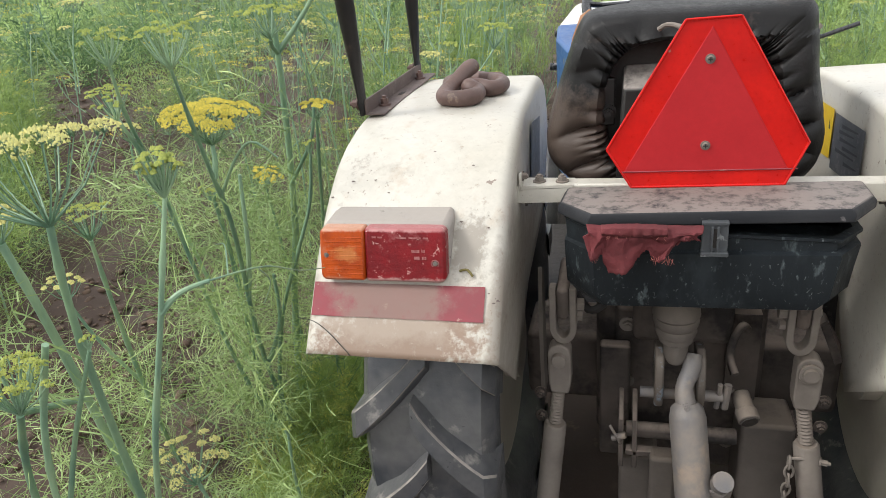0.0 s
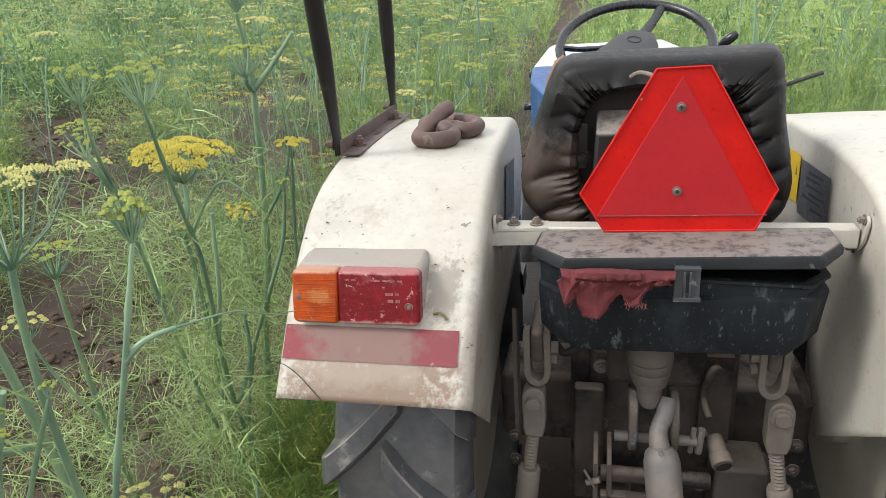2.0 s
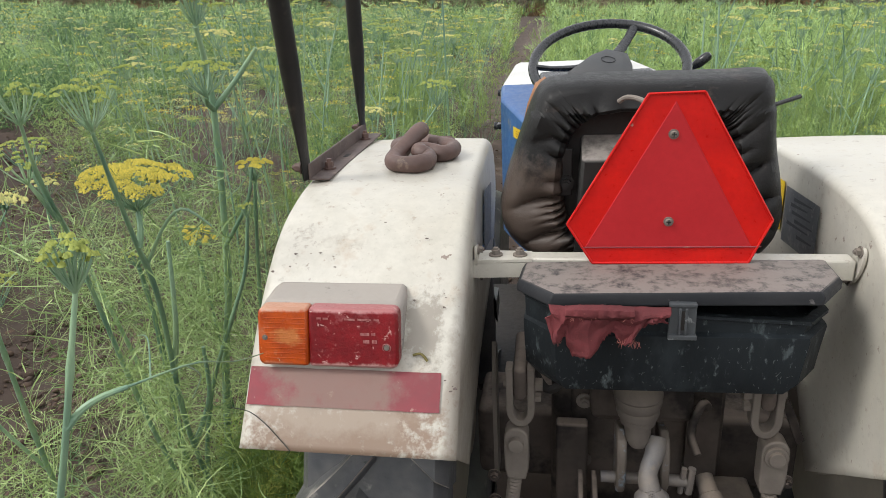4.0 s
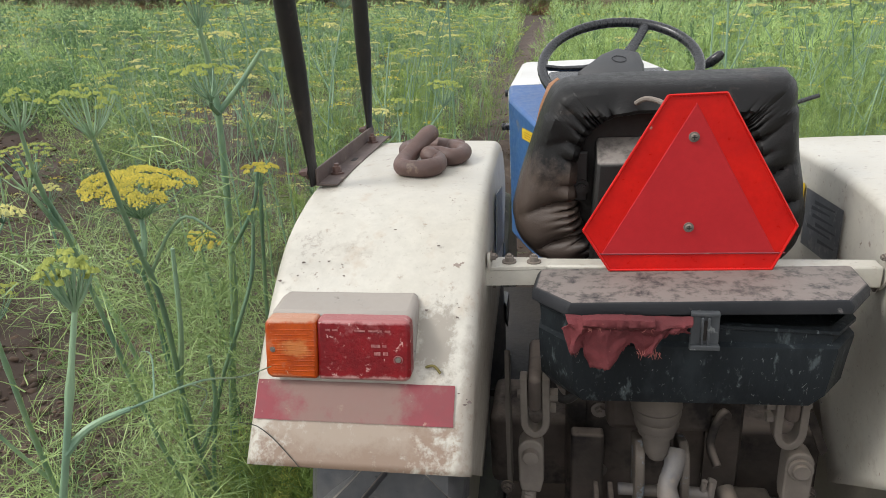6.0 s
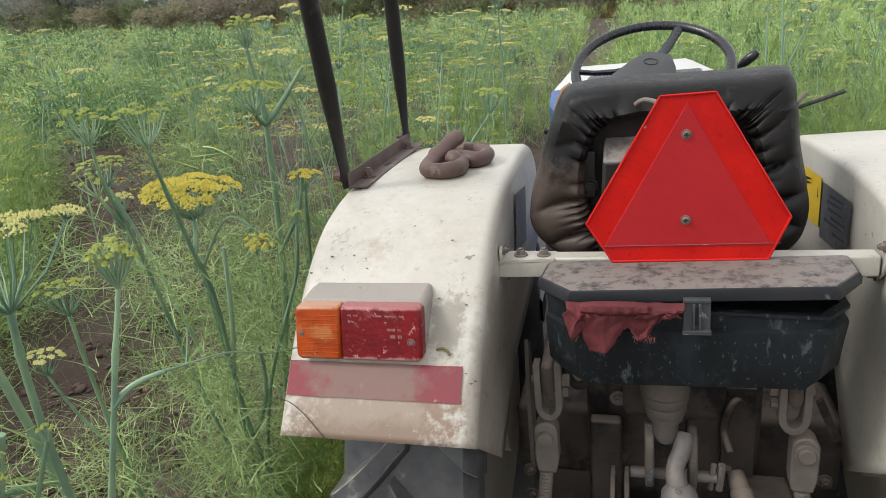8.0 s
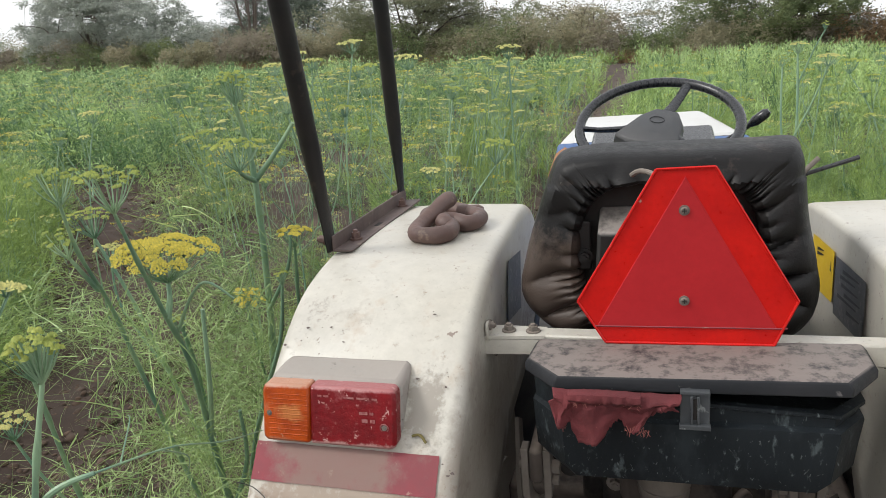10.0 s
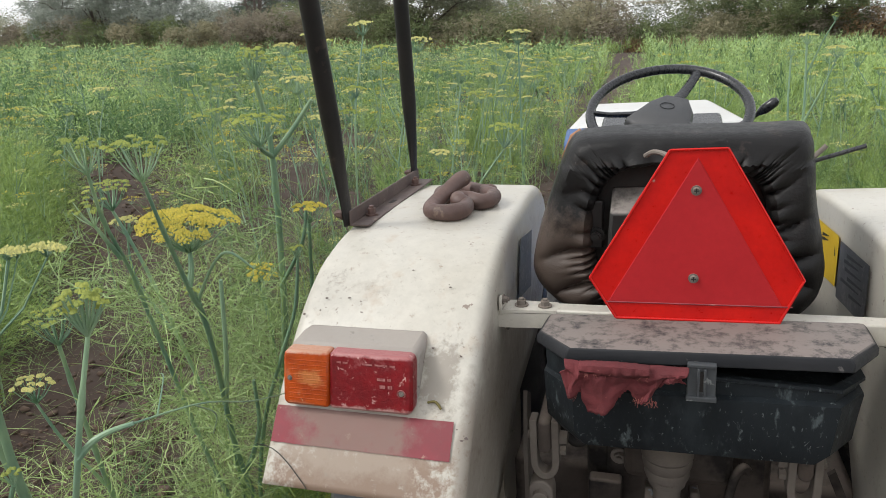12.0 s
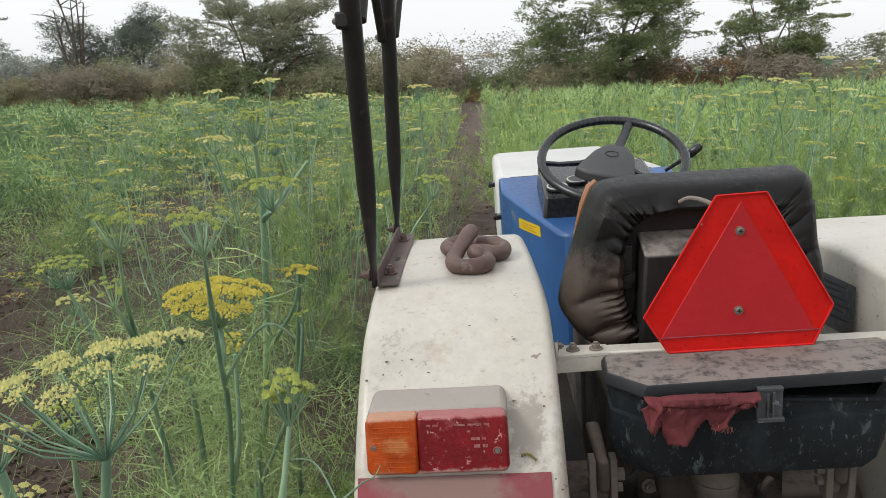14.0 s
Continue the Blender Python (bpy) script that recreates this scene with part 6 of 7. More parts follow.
make_stalks("far_fennel_flower_heads", 2700, (-22, 16), (2, 22), 7.0, 22, stalk_mid, 0.25, "distant small flat yellowish umbels above the fennel rows")


def clear_view(x, y, z, g, margin=0.0):
    """Keeps tall growth from leaning over the bare patches as well."""
    k = 1.43 / np.clip(1.43 - z, 0.3, None)
    return off_bare(x, y, g, margin) & off_bare(x * k, y * k, g, margin)


# thin curved leaf threads, some green and some dried, lying over the soil beside the tractor
n, seg = 5200, 9
g = np.random.default_rng(21)
tx, ty = g.uniform(-3.2, -0.5, n), g.uniform(0.35, 4.2, n)
lift = np.abs(g.normal(0.0, 0.16, n)) * (g.random(n) < 0.6)
sel = (clear_view(tx, ty, lift, g, 0.02) | (g.random(n) < 0.16)) & (tx < -0.55) & ~((tx > -0.75) & (ty < 1.0))
tx, ty, lift = tx[sel], ty[sel], lift[sel]
n = len(tx)
tz = ground_z(tx, ty) + lift
h = g.uniform(0, 6.28, n)
el = g.normal(0.25, 0.5, n)
d = np.stack([np.cos(h) * np.cos(el), np.sin(h) * np.cos(el), np.sin(el)], 1)
p = np.stack([tx, ty, tz], 1)
length = g.uniform(0.14, 0.55, n)
bend = g.normal(0, 0.72, (n, 3))
w = g.uniform(0.0009, 0.0021, n)
side = unit(np.cross(d, g.normal(size=(n, 3))))
rows = []
for k in range(seg + 1):
    ww = (w * (1 - 0.65 * k / seg))[:, None] * side
    rows.append(np.stack([p - ww, p + ww], 1))
    d = unit(d + bend * 0.5 + np.array([0, 0, -0.06]))
    p = p + d * (length / seg)[:, None]
rows = np.stack(rows, 1)                                # n, seg + 1, 2, 3
rows[..., 2] = np.maximum(rows[..., 2], 0.004 + ground_z(rows[..., 0], rows[..., 1]))
base = (np.arange(n) * (seg + 1) * 2)[:, None]
k = np.arange(seg)[None, :] * 2
q = np.stack([base + k, base + k + 1, base + k + 3, base + k + 2], -1).reshape(-1, 4)
tone = np.repeat(np.where(lift < 0.03, 1, 0) * (g.random(n) < 0.75), seg)
tagged(mesh_of("leaf_threads", rows.reshape(-1, 3), q, [M_THREAD, M_DRY], which=tone), "thin curved green and dried fennel leaf threads over the soil", "leaf threads", kind="stuff")


def ribbons(o, d, length, width, g, seg=3, bend=0.25):
    """Curved two-sided strips, tapering to a point: vertices three to a triangle."""
    n = len(o)
    side = unit(np.cross(d, g.normal(size=(n, 3))))
    turn = g.normal(0, bend, (n, 3))
    p, edge = o.copy(), []
    for k in range(seg + 1):
        w = (np.asarray(width) * 0.5 * (1 - k / (seg + 0.3)))[:, None] * side
        edge.append((p - w, p + w))
        d = unit(d + turn / seg + np.array([0, 0, -0.05]))
        p = p + d * (np.asarray(length) / seg)[:, None]
    tri = []
    for (a, b), (c, e) in zip(edge, edge[1:]):
        tri.append(np.stack([a, b, e], 1))
        tri.append(np.stack([a, e, c], 1))
    return np.concatenate(tri).reshape(-1, 3)


def thread_leaf(g, el, length):
    """A finely divided leaf at the origin: a wiry midrib, forked side ribs, and long curled threads along them."""
    way = np.array([math.cos(el), 0, math.sin(el)])
    out = [ribbons(np.zeros((1, 3)), way[None], [length], [0.0040], g, 9, 0.5)]
    s = np.repeat(np.linspace(0.25, 0.95, 6), 2)
    n = len(s)
    o = way * (s * length)[:, None] + np.array([0, 0, -0.05]) * (length * s ** 2)[:, None]
    d = unit(way * 0.55 + g.normal(0, 0.7, (n, 3)))
    ln = length * 0.55 * (1.2 - 0.7 * s) * g.uniform(0.7, 1.3, n)
    out.append(ribbons(o, d, ln, np.full(n, 0.0032), g, 6, 2.4))
    k = np.repeat(np.arange(n), 3)
    f = np.tile(np.linspace(0.3, 0.95, 3), n)
    o2 = o[k] + d[k] * (ln[k] * f)[:, None]
    d2 = unit(d[k] * 0.7 + g.normal(0, 0.6, (len(k), 3)))
    out.append(ribbons(o2, d2, 0.04 + ln[k] * 0.8 * g.uniform(0.4, 1.3, len(k)), np.full(len(k), 0.0028), g, 5, 2.6))
    return np.concatenate(out)


g = np.random.default_rng(31)
leaf_kinds = []
for k in range(18):
    v = thread_leaf(g, g.uniform(-0.1, 1.1), g.uniform(0.2, 0.36))
    # half the leaf shapes take the shaded green, for dark gaps
    leaf_kinds.append((v, np.full(len(v) // 3, (0, 2, 1, 2, 2, 0)[k % 6])))
n = 430
x, y = g.uniform(-3.2, -0.55, n), g.uniform(0.4, 4.0, n)
z = 0.03 + np.abs(g.normal(0, 0.17, n))
ok = clear_view(x, y, z, g, 0.08) & ~((x > -0.78) & (y < 1.0)) & (np.hypot(x, y) > 1.15)
ok &= g.random(n) < np.where(x + 0.5 * y > -0.6, 0.85, 0.5)
x, y, z = x[ok], y[ok], z[ok]
z = z + ground_z(x, y)
v, m = scatter(leaf_kinds, np.stack([x, y, z], 1), g.uniform(0.7, 1.25, len(x)), g.uniform(0, 6.28, len(x)), g.integers(0, 18, len(x)))
v[:, 2] = np.maximum(v[:, 2], 0.004 + ground_z(v[:, 0], v[:, 1]))
tagged(mesh_of("thread_leaves", v, np.arange(len(v)).reshape(-1, 3), [M_THREAD, M_LEAF_YELLOW, M_LEAF_SHADED], which=m), "finely divided light green fennel leaves beside the tractor", "leaves", kind="stuff")


# ---- single tall fennel plants ----
def umbel(plant, hub, way, radius, rays, mat, closed=0.0, florets=9, fsize=0.0034, seed=1, simple=False, cap=0.17):
    """Rays from a hub, each with a small cluster of florets at its end."""
    g = np.random.default_rng(seed)
    hub, way = Vector(hub), Vector(way).normalized()
    side = way.cross(Vector((0.2, 1, 0.1))).normalized()
    other = way.cross(side)
    bm = bmesh.new()
    fv, ff, nb = [], [], 0
    octa = np.array([(1, 0, -0.5), (-0.5, 0.87, -0.5), (-0.5, -0.87, -0.5), (0, 0, 1)], float)
    of = np.array([(0, 1, 3), (1, 2, 3), (2, 0, 3)])
    for k in range(rays):
        f = math.sqrt((k + 0.5) / rays)
        a = k * 2.39996 + g.normal(0, 0.12)
        r = radius * f * (1 - 0.55 * closed) * g.uniform(0.9, 1.08)
        rise = radius * (0.80 + 0.75 * closed) * (1.04 - 0.16 * f * f) * (g.uniform(0.95, 1.04) if closed < 0.4 else g.uniform(0.62, 1.05))
        out = side * math.cos(a) + other * math.sin(a)
        tip = hub + out * r + way * rise
        bend = hub + out * r * 0.55 + way * rise * (0.40 + 0.1 * closed)
        sweep(bm, [hub, bend, tip], [0.0017, 0.0012, 0.0009], 4, caps=False)
        m = max(3, int(florets * g.uniform(0.7, 1.2) * (1 if closed < 0.4 else 0.85)))
        cr = radius * cap * (1 - 0.45 * closed) * g.uniform(0.8, 1.2)
        rr, aa = cr * np.sqrt(g.random(m)), g.uniform(0, 6.283, m)
        lift = cr * 0.26 * (1 - (rr / cr) ** 2) + g.normal(0, cr * 0.07, m)
        axis = np.array((tip - bend).normalized() + way)
        axis = unit(axis)
        u1 = unit(np.cross(axis, (0.3, 0.9, 0.1)))
        u2 = np.cross(axis, u1)
        pts = np.array(tip) + u1 * (rr * np.cos(aa))[:, None] + u2 * (rr * np.sin(aa))[:, None] + axis * (lift + cr * 0.35)[:, None]
        for q in pts:
            fv.append(q + octa * fsize * g.uniform(0.7, 1.4) * g.uniform(0.7, 1.2, (1, 3)))
            ff.append(of + nb)
            nb += len(octa)
        if not simple:
            for q in pts[::3]:
                a0 = Vector(tip - (tip - bend).normalized() * cr * 0.25)
                s0 = (Vector(q) - a0).cross(way).normalized() * 0.0006
                if s0.length > 0:
                    bm.faces.new([bm.verts.new(a0 - s0), bm.verts.new(a0 + s0), bm.verts.new(Vector(q))])
    ob = part("umbel", bm, M_STEM, plant)
    tagged(mesh_of("blossom", np.concatenate(fv), np.concatenate(ff), [mat], ob), kind="stuff")
    return ob


def fronds(plant, spots, seed, per=90, tl=0.06, tw=0.0018, mat=None, fine_leaf=False):
    """One leaf at each spot: root, way and length; a thin midrib and its threads."""
    g = np.random.default_rng(seed)
    for root, way, ln in spots:
        v = plume(g, root, way, ln, per, tl, tw, 0.3)
        rib = np.array(root, float)
        wayu = unit(np.array(way, float))
        segs = []
        for s0 in np.linspace(0, 0.9, 7):
            o = rib + wayu * s0 * ln + np.array([0, 0, -0.3]) * ln * s0 ** 2
            e = rib + wayu * (s0 + 0.17) * ln + np.array([0, 0, -0.3]) * ln * (s0 + 0.17) ** 2
            segs.append(thread_tris(o[None], unit((e - o)[None]), [np.linalg.norm(e - o)], [0.005 * (1 - 0.7 * s0)], g))
        v = np.concatenate([v] + segs)
        if fine_leaf:
            a = math.atan2(way[1], way[0])
            q = thread_leaf(g, math.atan2(way[2], math.hypot(way[0], way[1])), ln * 1.25)
            v = np.stack([q[:, 0] * math.cos(a) - q[:, 1] * math.sin(a), q[:, 0] * math.sin(a) + q[:, 1] * math.cos(a), q[:, 2]], 1) + rib
        tagged(mesh_of("leaf", v, np.arange(len(v)).reshape(-1, 3), [mat or M_LEAF], plant), kind="stuff")


def fennel(spine, radii, label, seed, branches=(), heads=(), leaves=6, leaf_len=0.22, per=80, simple=False):
    """A tall plant. spine: points of the stem; branches: (along, points offset, radius); heads: (hub, way, radius, rays, material, closed)."""
    g = np.random.default_rng(seed)
    base = Vector(spine[0])
    plant = new("fennel_plant")
    plant.location = base
    tagged(plant, label, "fennel plant", "tall flowering fennel")
    loc = [Vector(p) - base for p in spine]
    pts = spline(loc, 26)
    rr = [0.78 * (radii[0] + (radii[1] - radii[0]) * i / 25) + (0.0012 if i % 6 == 3 else 0) for i in range(26)]
    bm = bmesh.new()
    sweep(bm, pts, rr, 10)
    part("stem", bm, M_STEM, plant)
    for pts_b, r in branches:
        bm = bmesh.new()
        b = spline([Vector(p) - base for p in pts_b], 12)
        sweep(bm, b, [r * (1.15 - 0.5 * i / 11) for i in range(12)], 8)
        part("branch", bm, M_STEM, plant)
    for k, (hub, way, radius, rays, mat, closed) in enumerate(heads):
        umbel(plant, Vector(hub) - base, way, radius, rays, mat, closed, 14 if simple else 105 if mat is M_FLOWER else 85 if mat is M_PALEFL else 36, 0.0036 if simple else 0.0021 if mat is M_FLOWER else 0.0019, seed * 10 + k, simple, 0.185 if mat is M_FLOWER else 0.15)
    spots = []
    for k in range(leaves if simple else leaves * 2):
        i = int(g.uniform(5, 23)) if simple else int(g.uniform(3, 15))
        a = g.random() * 6.28 if simple else g.uniform(1.8, 5.4)
        way = (math.cos(a), math.sin(a), g.uniform(0.1, 1.1))
        spots.append((tuple(pts[i]), way, leaf_len * g.uniform(0.6, 1.2)))
    fronds(plant, spots, seed + 50, per, mat=None if simple else M_THREAD, fine_leaf=not simple)
    return plant


UP = (0, 0, 1)
fennel([(-0.926, 1.544, -0.02), (-0.905, 1.45, 0.22), (-0.87, 1.33, 0.51), (-0.79, 1.183, 0.877), (-0.755, 1.09, 1.035), (-0.728, 1.02, 1.15), (-0.707, 0.965, 1.246)], (0.0095, 0.0034), "stout fennel with a green top umbel and a yellow umbel", 1,
       branches=[([(-0.757, 1.10, 1.02), (-0.757, 1.112, 1.05), (-0.765, 1.125, 1.078)], 0.006), ([(-0.765, 1.13, 0.98), (-0.71, 1.11, 1.06), (-0.665, 1.10, 1.095), (-0.63, 1.12, 1.06)], 0.0030),
                 ([(-0.84, 1.27, 0.66), (-0.80, 1.24, 0.80), (-0.79, 1.24, 0.98)], 0.006), ([(-0.885, 1.38, 0.4), (-0.82, 1.36, 0.55), (-0.80, 1.33, 0.70)], 0.006)],
       heads=[((-0.707, 0.965, 1.246), (-0.05, 0, 1), 0.062, 16, M_BUD, 0.40), ((-0.765, 1.125, 1.078), (0.05, -0.08, 1), 0.080, 36, M_FLOWER, 0.0)], leaves=6)
fennel([(-0.95, 1.56, -0.02), (-0.965, 1.42, 0.257), (-0.97, 1.33, 0.516), (-0.945, 1.21, 0.86), (-0.919, 1.14, 1.02), (-0.887, 1.06, 1.147), (-0.865, 1.02, 1.246)], (0.0082, 0.0034), "slender leaning fennel with two pale open umbels", 6,
       branches=[([(-0.91, 1.11, 1.06), (-0.90, 1.07, 1.11), (-0.905, 1.055, 1.14)], 0.0045)],
       heads=[((-0.865, 1.02, 1.240), (-0.05, 0, 1), 0.058, 14, M_BUD, 0.40), ((-0.905, 1.055, 1.137), (-0.15, 0, 1), 0.046, 10, M_BUD, 0.40)], leaves=3)
fennel([(-0.95, 1.57, 0.0), (-0.935, 1.5, 0.224), (-0.863, 1.45, 0.509), (-0.764, 1.4, 0.732), (-0.717, 1.4, 0.86), (-0.70, 1.40, 0.98)], (0.008, 0.0045), "thin green fennel shoot beside a stout stem", 16,
       heads=[((-0.70, 1.40, 0.98), UP, 0.025, 9, M_BUD, 0.7)], leaves=4)
fennel([(-0.86, 0.66, 0.0), (-0.84, 0.63, 0.40), (-0.813, 0.60, 0.707), (-0.722, 0.55, 0.897)], (0.0085, 0.006), "fennel with a dense cluster of green buds", 17,
       heads=[((-0.722, 0.55, 0.897), UP, 0.062, 26, M_BUD, 0.45)], leaves=0)
fennel([(-0.84, 0.70, 0.0), (-0.81, 0.63, 0.55), (-0.775, 0.61, 0.78), (-0.705, 0.60, 0.971)], (0.0068, 0.0058), "cut fennel stem with thin side shoots", 18,
       branches=[([(-0.80, 0.625, 0.62), (-0.73, 0.62, 0.80), (-0.66, 0.62, 0.955)], 0.0042)],
       heads=[((-0.66, 0.62, 0.955), UP, 0.016, 8, M_BUD, 0.8)], leaves=0)
fennel([(-1.02, 1.75, -0.02), (-0.93, 1.65, 0.45), (-0.87, 1.60, 0.70), (-0.83, 1.55, 0.96), (-0.80, 1.50, 1.19), (-0.786, 1.46, 1.29), (-0.776, 1.419, 1.365)], (0.014, 0.006), "stout fennel with a bud on top and a side umbel", 2,
       branches=[([(-0.80, 1.50, 1.19), (-0.76, 1.40, 1.22), (-0.715, 1.315, 1.245)], 0.0055), ([(-0.80, 1.50, 1.19), (-0.745, 1.50, 1.25), (-0.69, 1.50, 1.32)], 0.006),
                 ([(-0.85, 1.57, 0.84), (-0.76, 1.53, 0.97), (-0.735, 1.52, 1.06)], 0.005)],
       heads=[((-0.776, 1.419, 1.365), UP, 0.05, 26, M_BUD, 0.62), ((-0.715, 1.315, 1.245), (0, 0, 1), 0.062, 20, M_BUD, 0.15)], leaves=9, leaf_len=0.26)
fennel([(-0.80, 0.80, 0.0), (-0.683, 0.677, 0.5), (-0.593, 0.607, 0.79), (-0.503, 0.577, 1.05), (-0.481, 0.597, 1.181)], (0.0074, 0.0030), "fennel with a half-closed green bud", 3,
       branches=[([(-0.503, 0.577, 1.05), (-0.490, 0.587, 1.066), (-0.476, 0.598, 1.074), (-0.458, 0.612, 1.078)], 0.0038),
                 ([(-0.458, 0.612, 1.078), (-0.440, 0.70, 1.055), (-0.445, 0.80, 1.0), (-0.455, 0.90, 0.955)], 0.0011), ([(-0.452, 0.64, 1.072), (-0.49, 0.70, 1.08), (-0.53, 0.74, 1.06)], 0.0009),
                 ([(-0.442, 0.69, 1.057), (-0.47, 0.76, 1.0), (-0.51, 0.80, 0.94)], 0.0009)],
       heads=[((-0.481, 0.597, 1.181), UP, 0.036, 26, M_BUD, 0.72)], leaves=0)
fennel([(-0.96, 0.97, 0.0), (-0.83, 0.81, 0.42), (-0.755, 0.705, 0.82), (-0.722, 0.668, 1.0), (-0.694, 0.648, 1.114)], (0.0095, 0.006), "fennel with a wide pale yellow umbel", 4,
       heads=[((-0.694, 0.648, 1.112), (-0.30, 0.06, 1), 0.120, 22, M_PALEFL, 0.06)], leaves=1)
fennel([(-1.15, 1.75, 0.0), (-1.21, 1.60, 0.62), (-1.25, 1.55, 0.86), (-1.28, 1.50, 1.03)], (0.009, 0.005), "fennel with a small open umbel", 5,
       branches=[([(-1.21, 1.60, 0.62), (-1.33, 1.6, 0.80), (-1.34, 1.6, 0.93)], 0.004)],
       heads=[((-1.28, 1.50, 1.03), UP, 0.07, 20, M_BUD, 0.25), ((-1.34, 1.6, 0.93), UP, 0.045, 14, M_PALEFL, 0.3)], leaves=5)
fennel([(-1.06, 1.62, 0.0), (-1.0, 1.5, 0.35), (-0.965, 1.42, 0.7), (-0.95, 1.37, 0.86)], (0.0105, 0.006), "blue-green leaning fennel stem with a small bud", 13,
       heads=[((-0.95, 1.37, 0.86), (-0.2, 0, 1), 0.035, 12, M_BUD, 0.6)], leaves=7)
fennel([(-0.86, 1.75, 0.0), (-0.82, 1.66, 0.4), (-0.78, 1.6, 0.8), (-0.745, 1.55, 1.02)], (0.008, 0.0045), "thin fennel stem with a small yellow umbel", 14,
       heads=[((-0.745, 1.55, 1.02), UP, 0.045, 14, M_FLOWER, 0.2)], leaves=7)
fennel([(-1.22, 1.36, 0.0), (-1.12, 1.2, 0.35), (-1.04, 1.08, 0.68), (-0.98, 1.0, 0.92)], (0.009, 0.005), "fennel stem with several small green umbels", 15,
       branches=[([(-1.10, 1.17, 0.45), (-1.13, 1.1, 0.62), (-1.14, 1.06, 0.74)], 0.004)],
       heads=[((-0.98, 1.0, 0.92), UP, 0.06, 16, M_BUD, 0.3), ((-1.14, 1.06, 0.74), UP, 0.05, 14, M_PALEFL, 0.25)], leaves=6)
fennel([(-1.12, 1.12, 0.0), (-0.99, 0.95, 0.34), (-0.91, 0.80, 0.83), (-0.90, 0.75, 1.03)], (0.013, 0.008), "thick leaning fennel stem with small flower heads", 7,
       branches=[([(-0.93, 0.84, 0.68), (-0.90, 0.70, 0.76), (-0.80, 0.61, 0.84)], 0.006)],
       heads=[((-0.80, 0.61, 0.84), UP, 0.06, 18, M_BUD, 0.35), ((-0.90, 0.75, 1.03), UP, 0.05, 12, M_PALEFL, 0.2)], leaves=6)
fennel([(-0.74, 0.98, 0.0), (-0.77, 0.93, 0.3), (-0.79, 0.90, 0.47)], (0.006, 0.004), "low fennel shoot with small yellow flowers", 8,
       heads=[((-0.79, 0.90, 0.445), UP, 0.085, 15, M_PALEFL, 0.2)], leaves=4, leaf_len=0.14)
fennel([(-0.70, 1.18, 0.0), (-0.70, 1.12, 0.25), (-0.69, 1.10, 0.42)], (0.006, 0.004), "young fennel shoot with a closed bud", 9,
       heads=[((-0.69, 1.10, 0.42), UP, 0.02, 9, M_BUD, 0.9)], leaves=7, leaf_len=0.2)
fennel([(-1.05, 1.9, 0.0), (-1.0, 1.75, 0.55), (-1.0, 1.70, 0.79)], (0.006, 0.004), "fennel with a small drooping yellow umbel", 10,
       heads=[((-1.0, 1.70, 0.79), (0.4, -0.2, 1), 0.045, 16, M_FLOWER, 0.1)], leaves=6)
fennel([(0.70, 4.05, 0.0), (0.73, 4.0, 0.6), (0.76, 4.0, 0.97), (0.73, 4.0, 1.36)], (0.011, 0.006), "tall branching fennel stalk beyond the tractor", 11,
       branches=[([(0.755, 4.0, 0.75), (0.69, 4.0, 1.0), (0.67, 4.02, 1.30)], 0.006), ([(0.75, 4.0, 0.95), (0.82, 3.97, 1.15), (0.86, 3.95, 1.30)], 0.005), ([(0.74, 4.0, 1.2), (0.8, 4.0, 1.38), (0.84, 4, 1.47)], 0.004)],
       heads=[((0.73, 4.0, 1.36), UP, 0.05, 14, M_PALEFL, 0.3), ((0.86, 3.95, 1.30), UP, 0.06, 18, M_PALEFL, 0.1), ((0.67, 4.02, 1.30), UP, 0.05, 12, M_BUD, 0.4), ((0.84, 4, 1.47), UP, 0.03, 9, M_BUD, 0.6)], leaves=4)
fennel([(-0.62, 3.95, 0.0), (-0.65, 3.9, 0.7), (-0.68, 3.85, 1.38)], (0.009, 0.005), "tall slender fennel stalk with a pale umbel", 12,
       heads=[((-0.68, 3.85, 1.38), UP, 0.075, 20, M_PALEFL, 0.1)], leaves=5)

# more flowering stalks through the near field: a few shapes, copied
models = []
for k in range(5):
    g = np.random.default_rng(100 + k)
    hh = (1.05, 1.15, 0.95, 1.25, 1.1)[k]
    lean = g.normal(0, 0.06, 2)
    top = (30 + lean[0] * 2, -40 + lean[1] * 2, hh)
    br = []
    heads = [(top, UP, 0.055 + 0.012 * (k % 3), 18, M_PALEFL if k % 2 else M_BUD, 0.15 if k % 2 else 0.35)]
    for q in range(2 + k % 2):
        a = g.random() * 6.28
        z0 = hh * g.uniform(0.5, 0.75)
        e = (30 + lean[0] + 0.16 * math.cos(a), -40 + lean[1] + 0.16 * math.sin(a), hh * g.uniform(0.85, 1.02))
        br.append(([(30 + lean[0] * 0.9, -40 + lean[1] * 0.9, z0), (30 + lean[0] + 0.1 * math.cos(a), -40 + lean[1] + 0.1 * math.sin(a), z0 + 0.12), e], 0.003))
        heads.append((e, UP, 0.042, 13, M_PALEFL if q == 0 else M_BUD, 0.25))
    models.append(fennel([(30, -40, 0), (30 + lean[0] * 0.3, -40 + lean[1] * 0.3, hh * 0.4), (30 + lean[0], -40 + lean[1], hh * 0.75), top], (0.0062, 0.0036),
                         "tall flowering fennel with several pale umbels", 30 + k, branches=br, heads=heads, leaves=6, leaf_len=0.26, per=44, simple=True))
g = np.random.default_rng(77)
done = 0
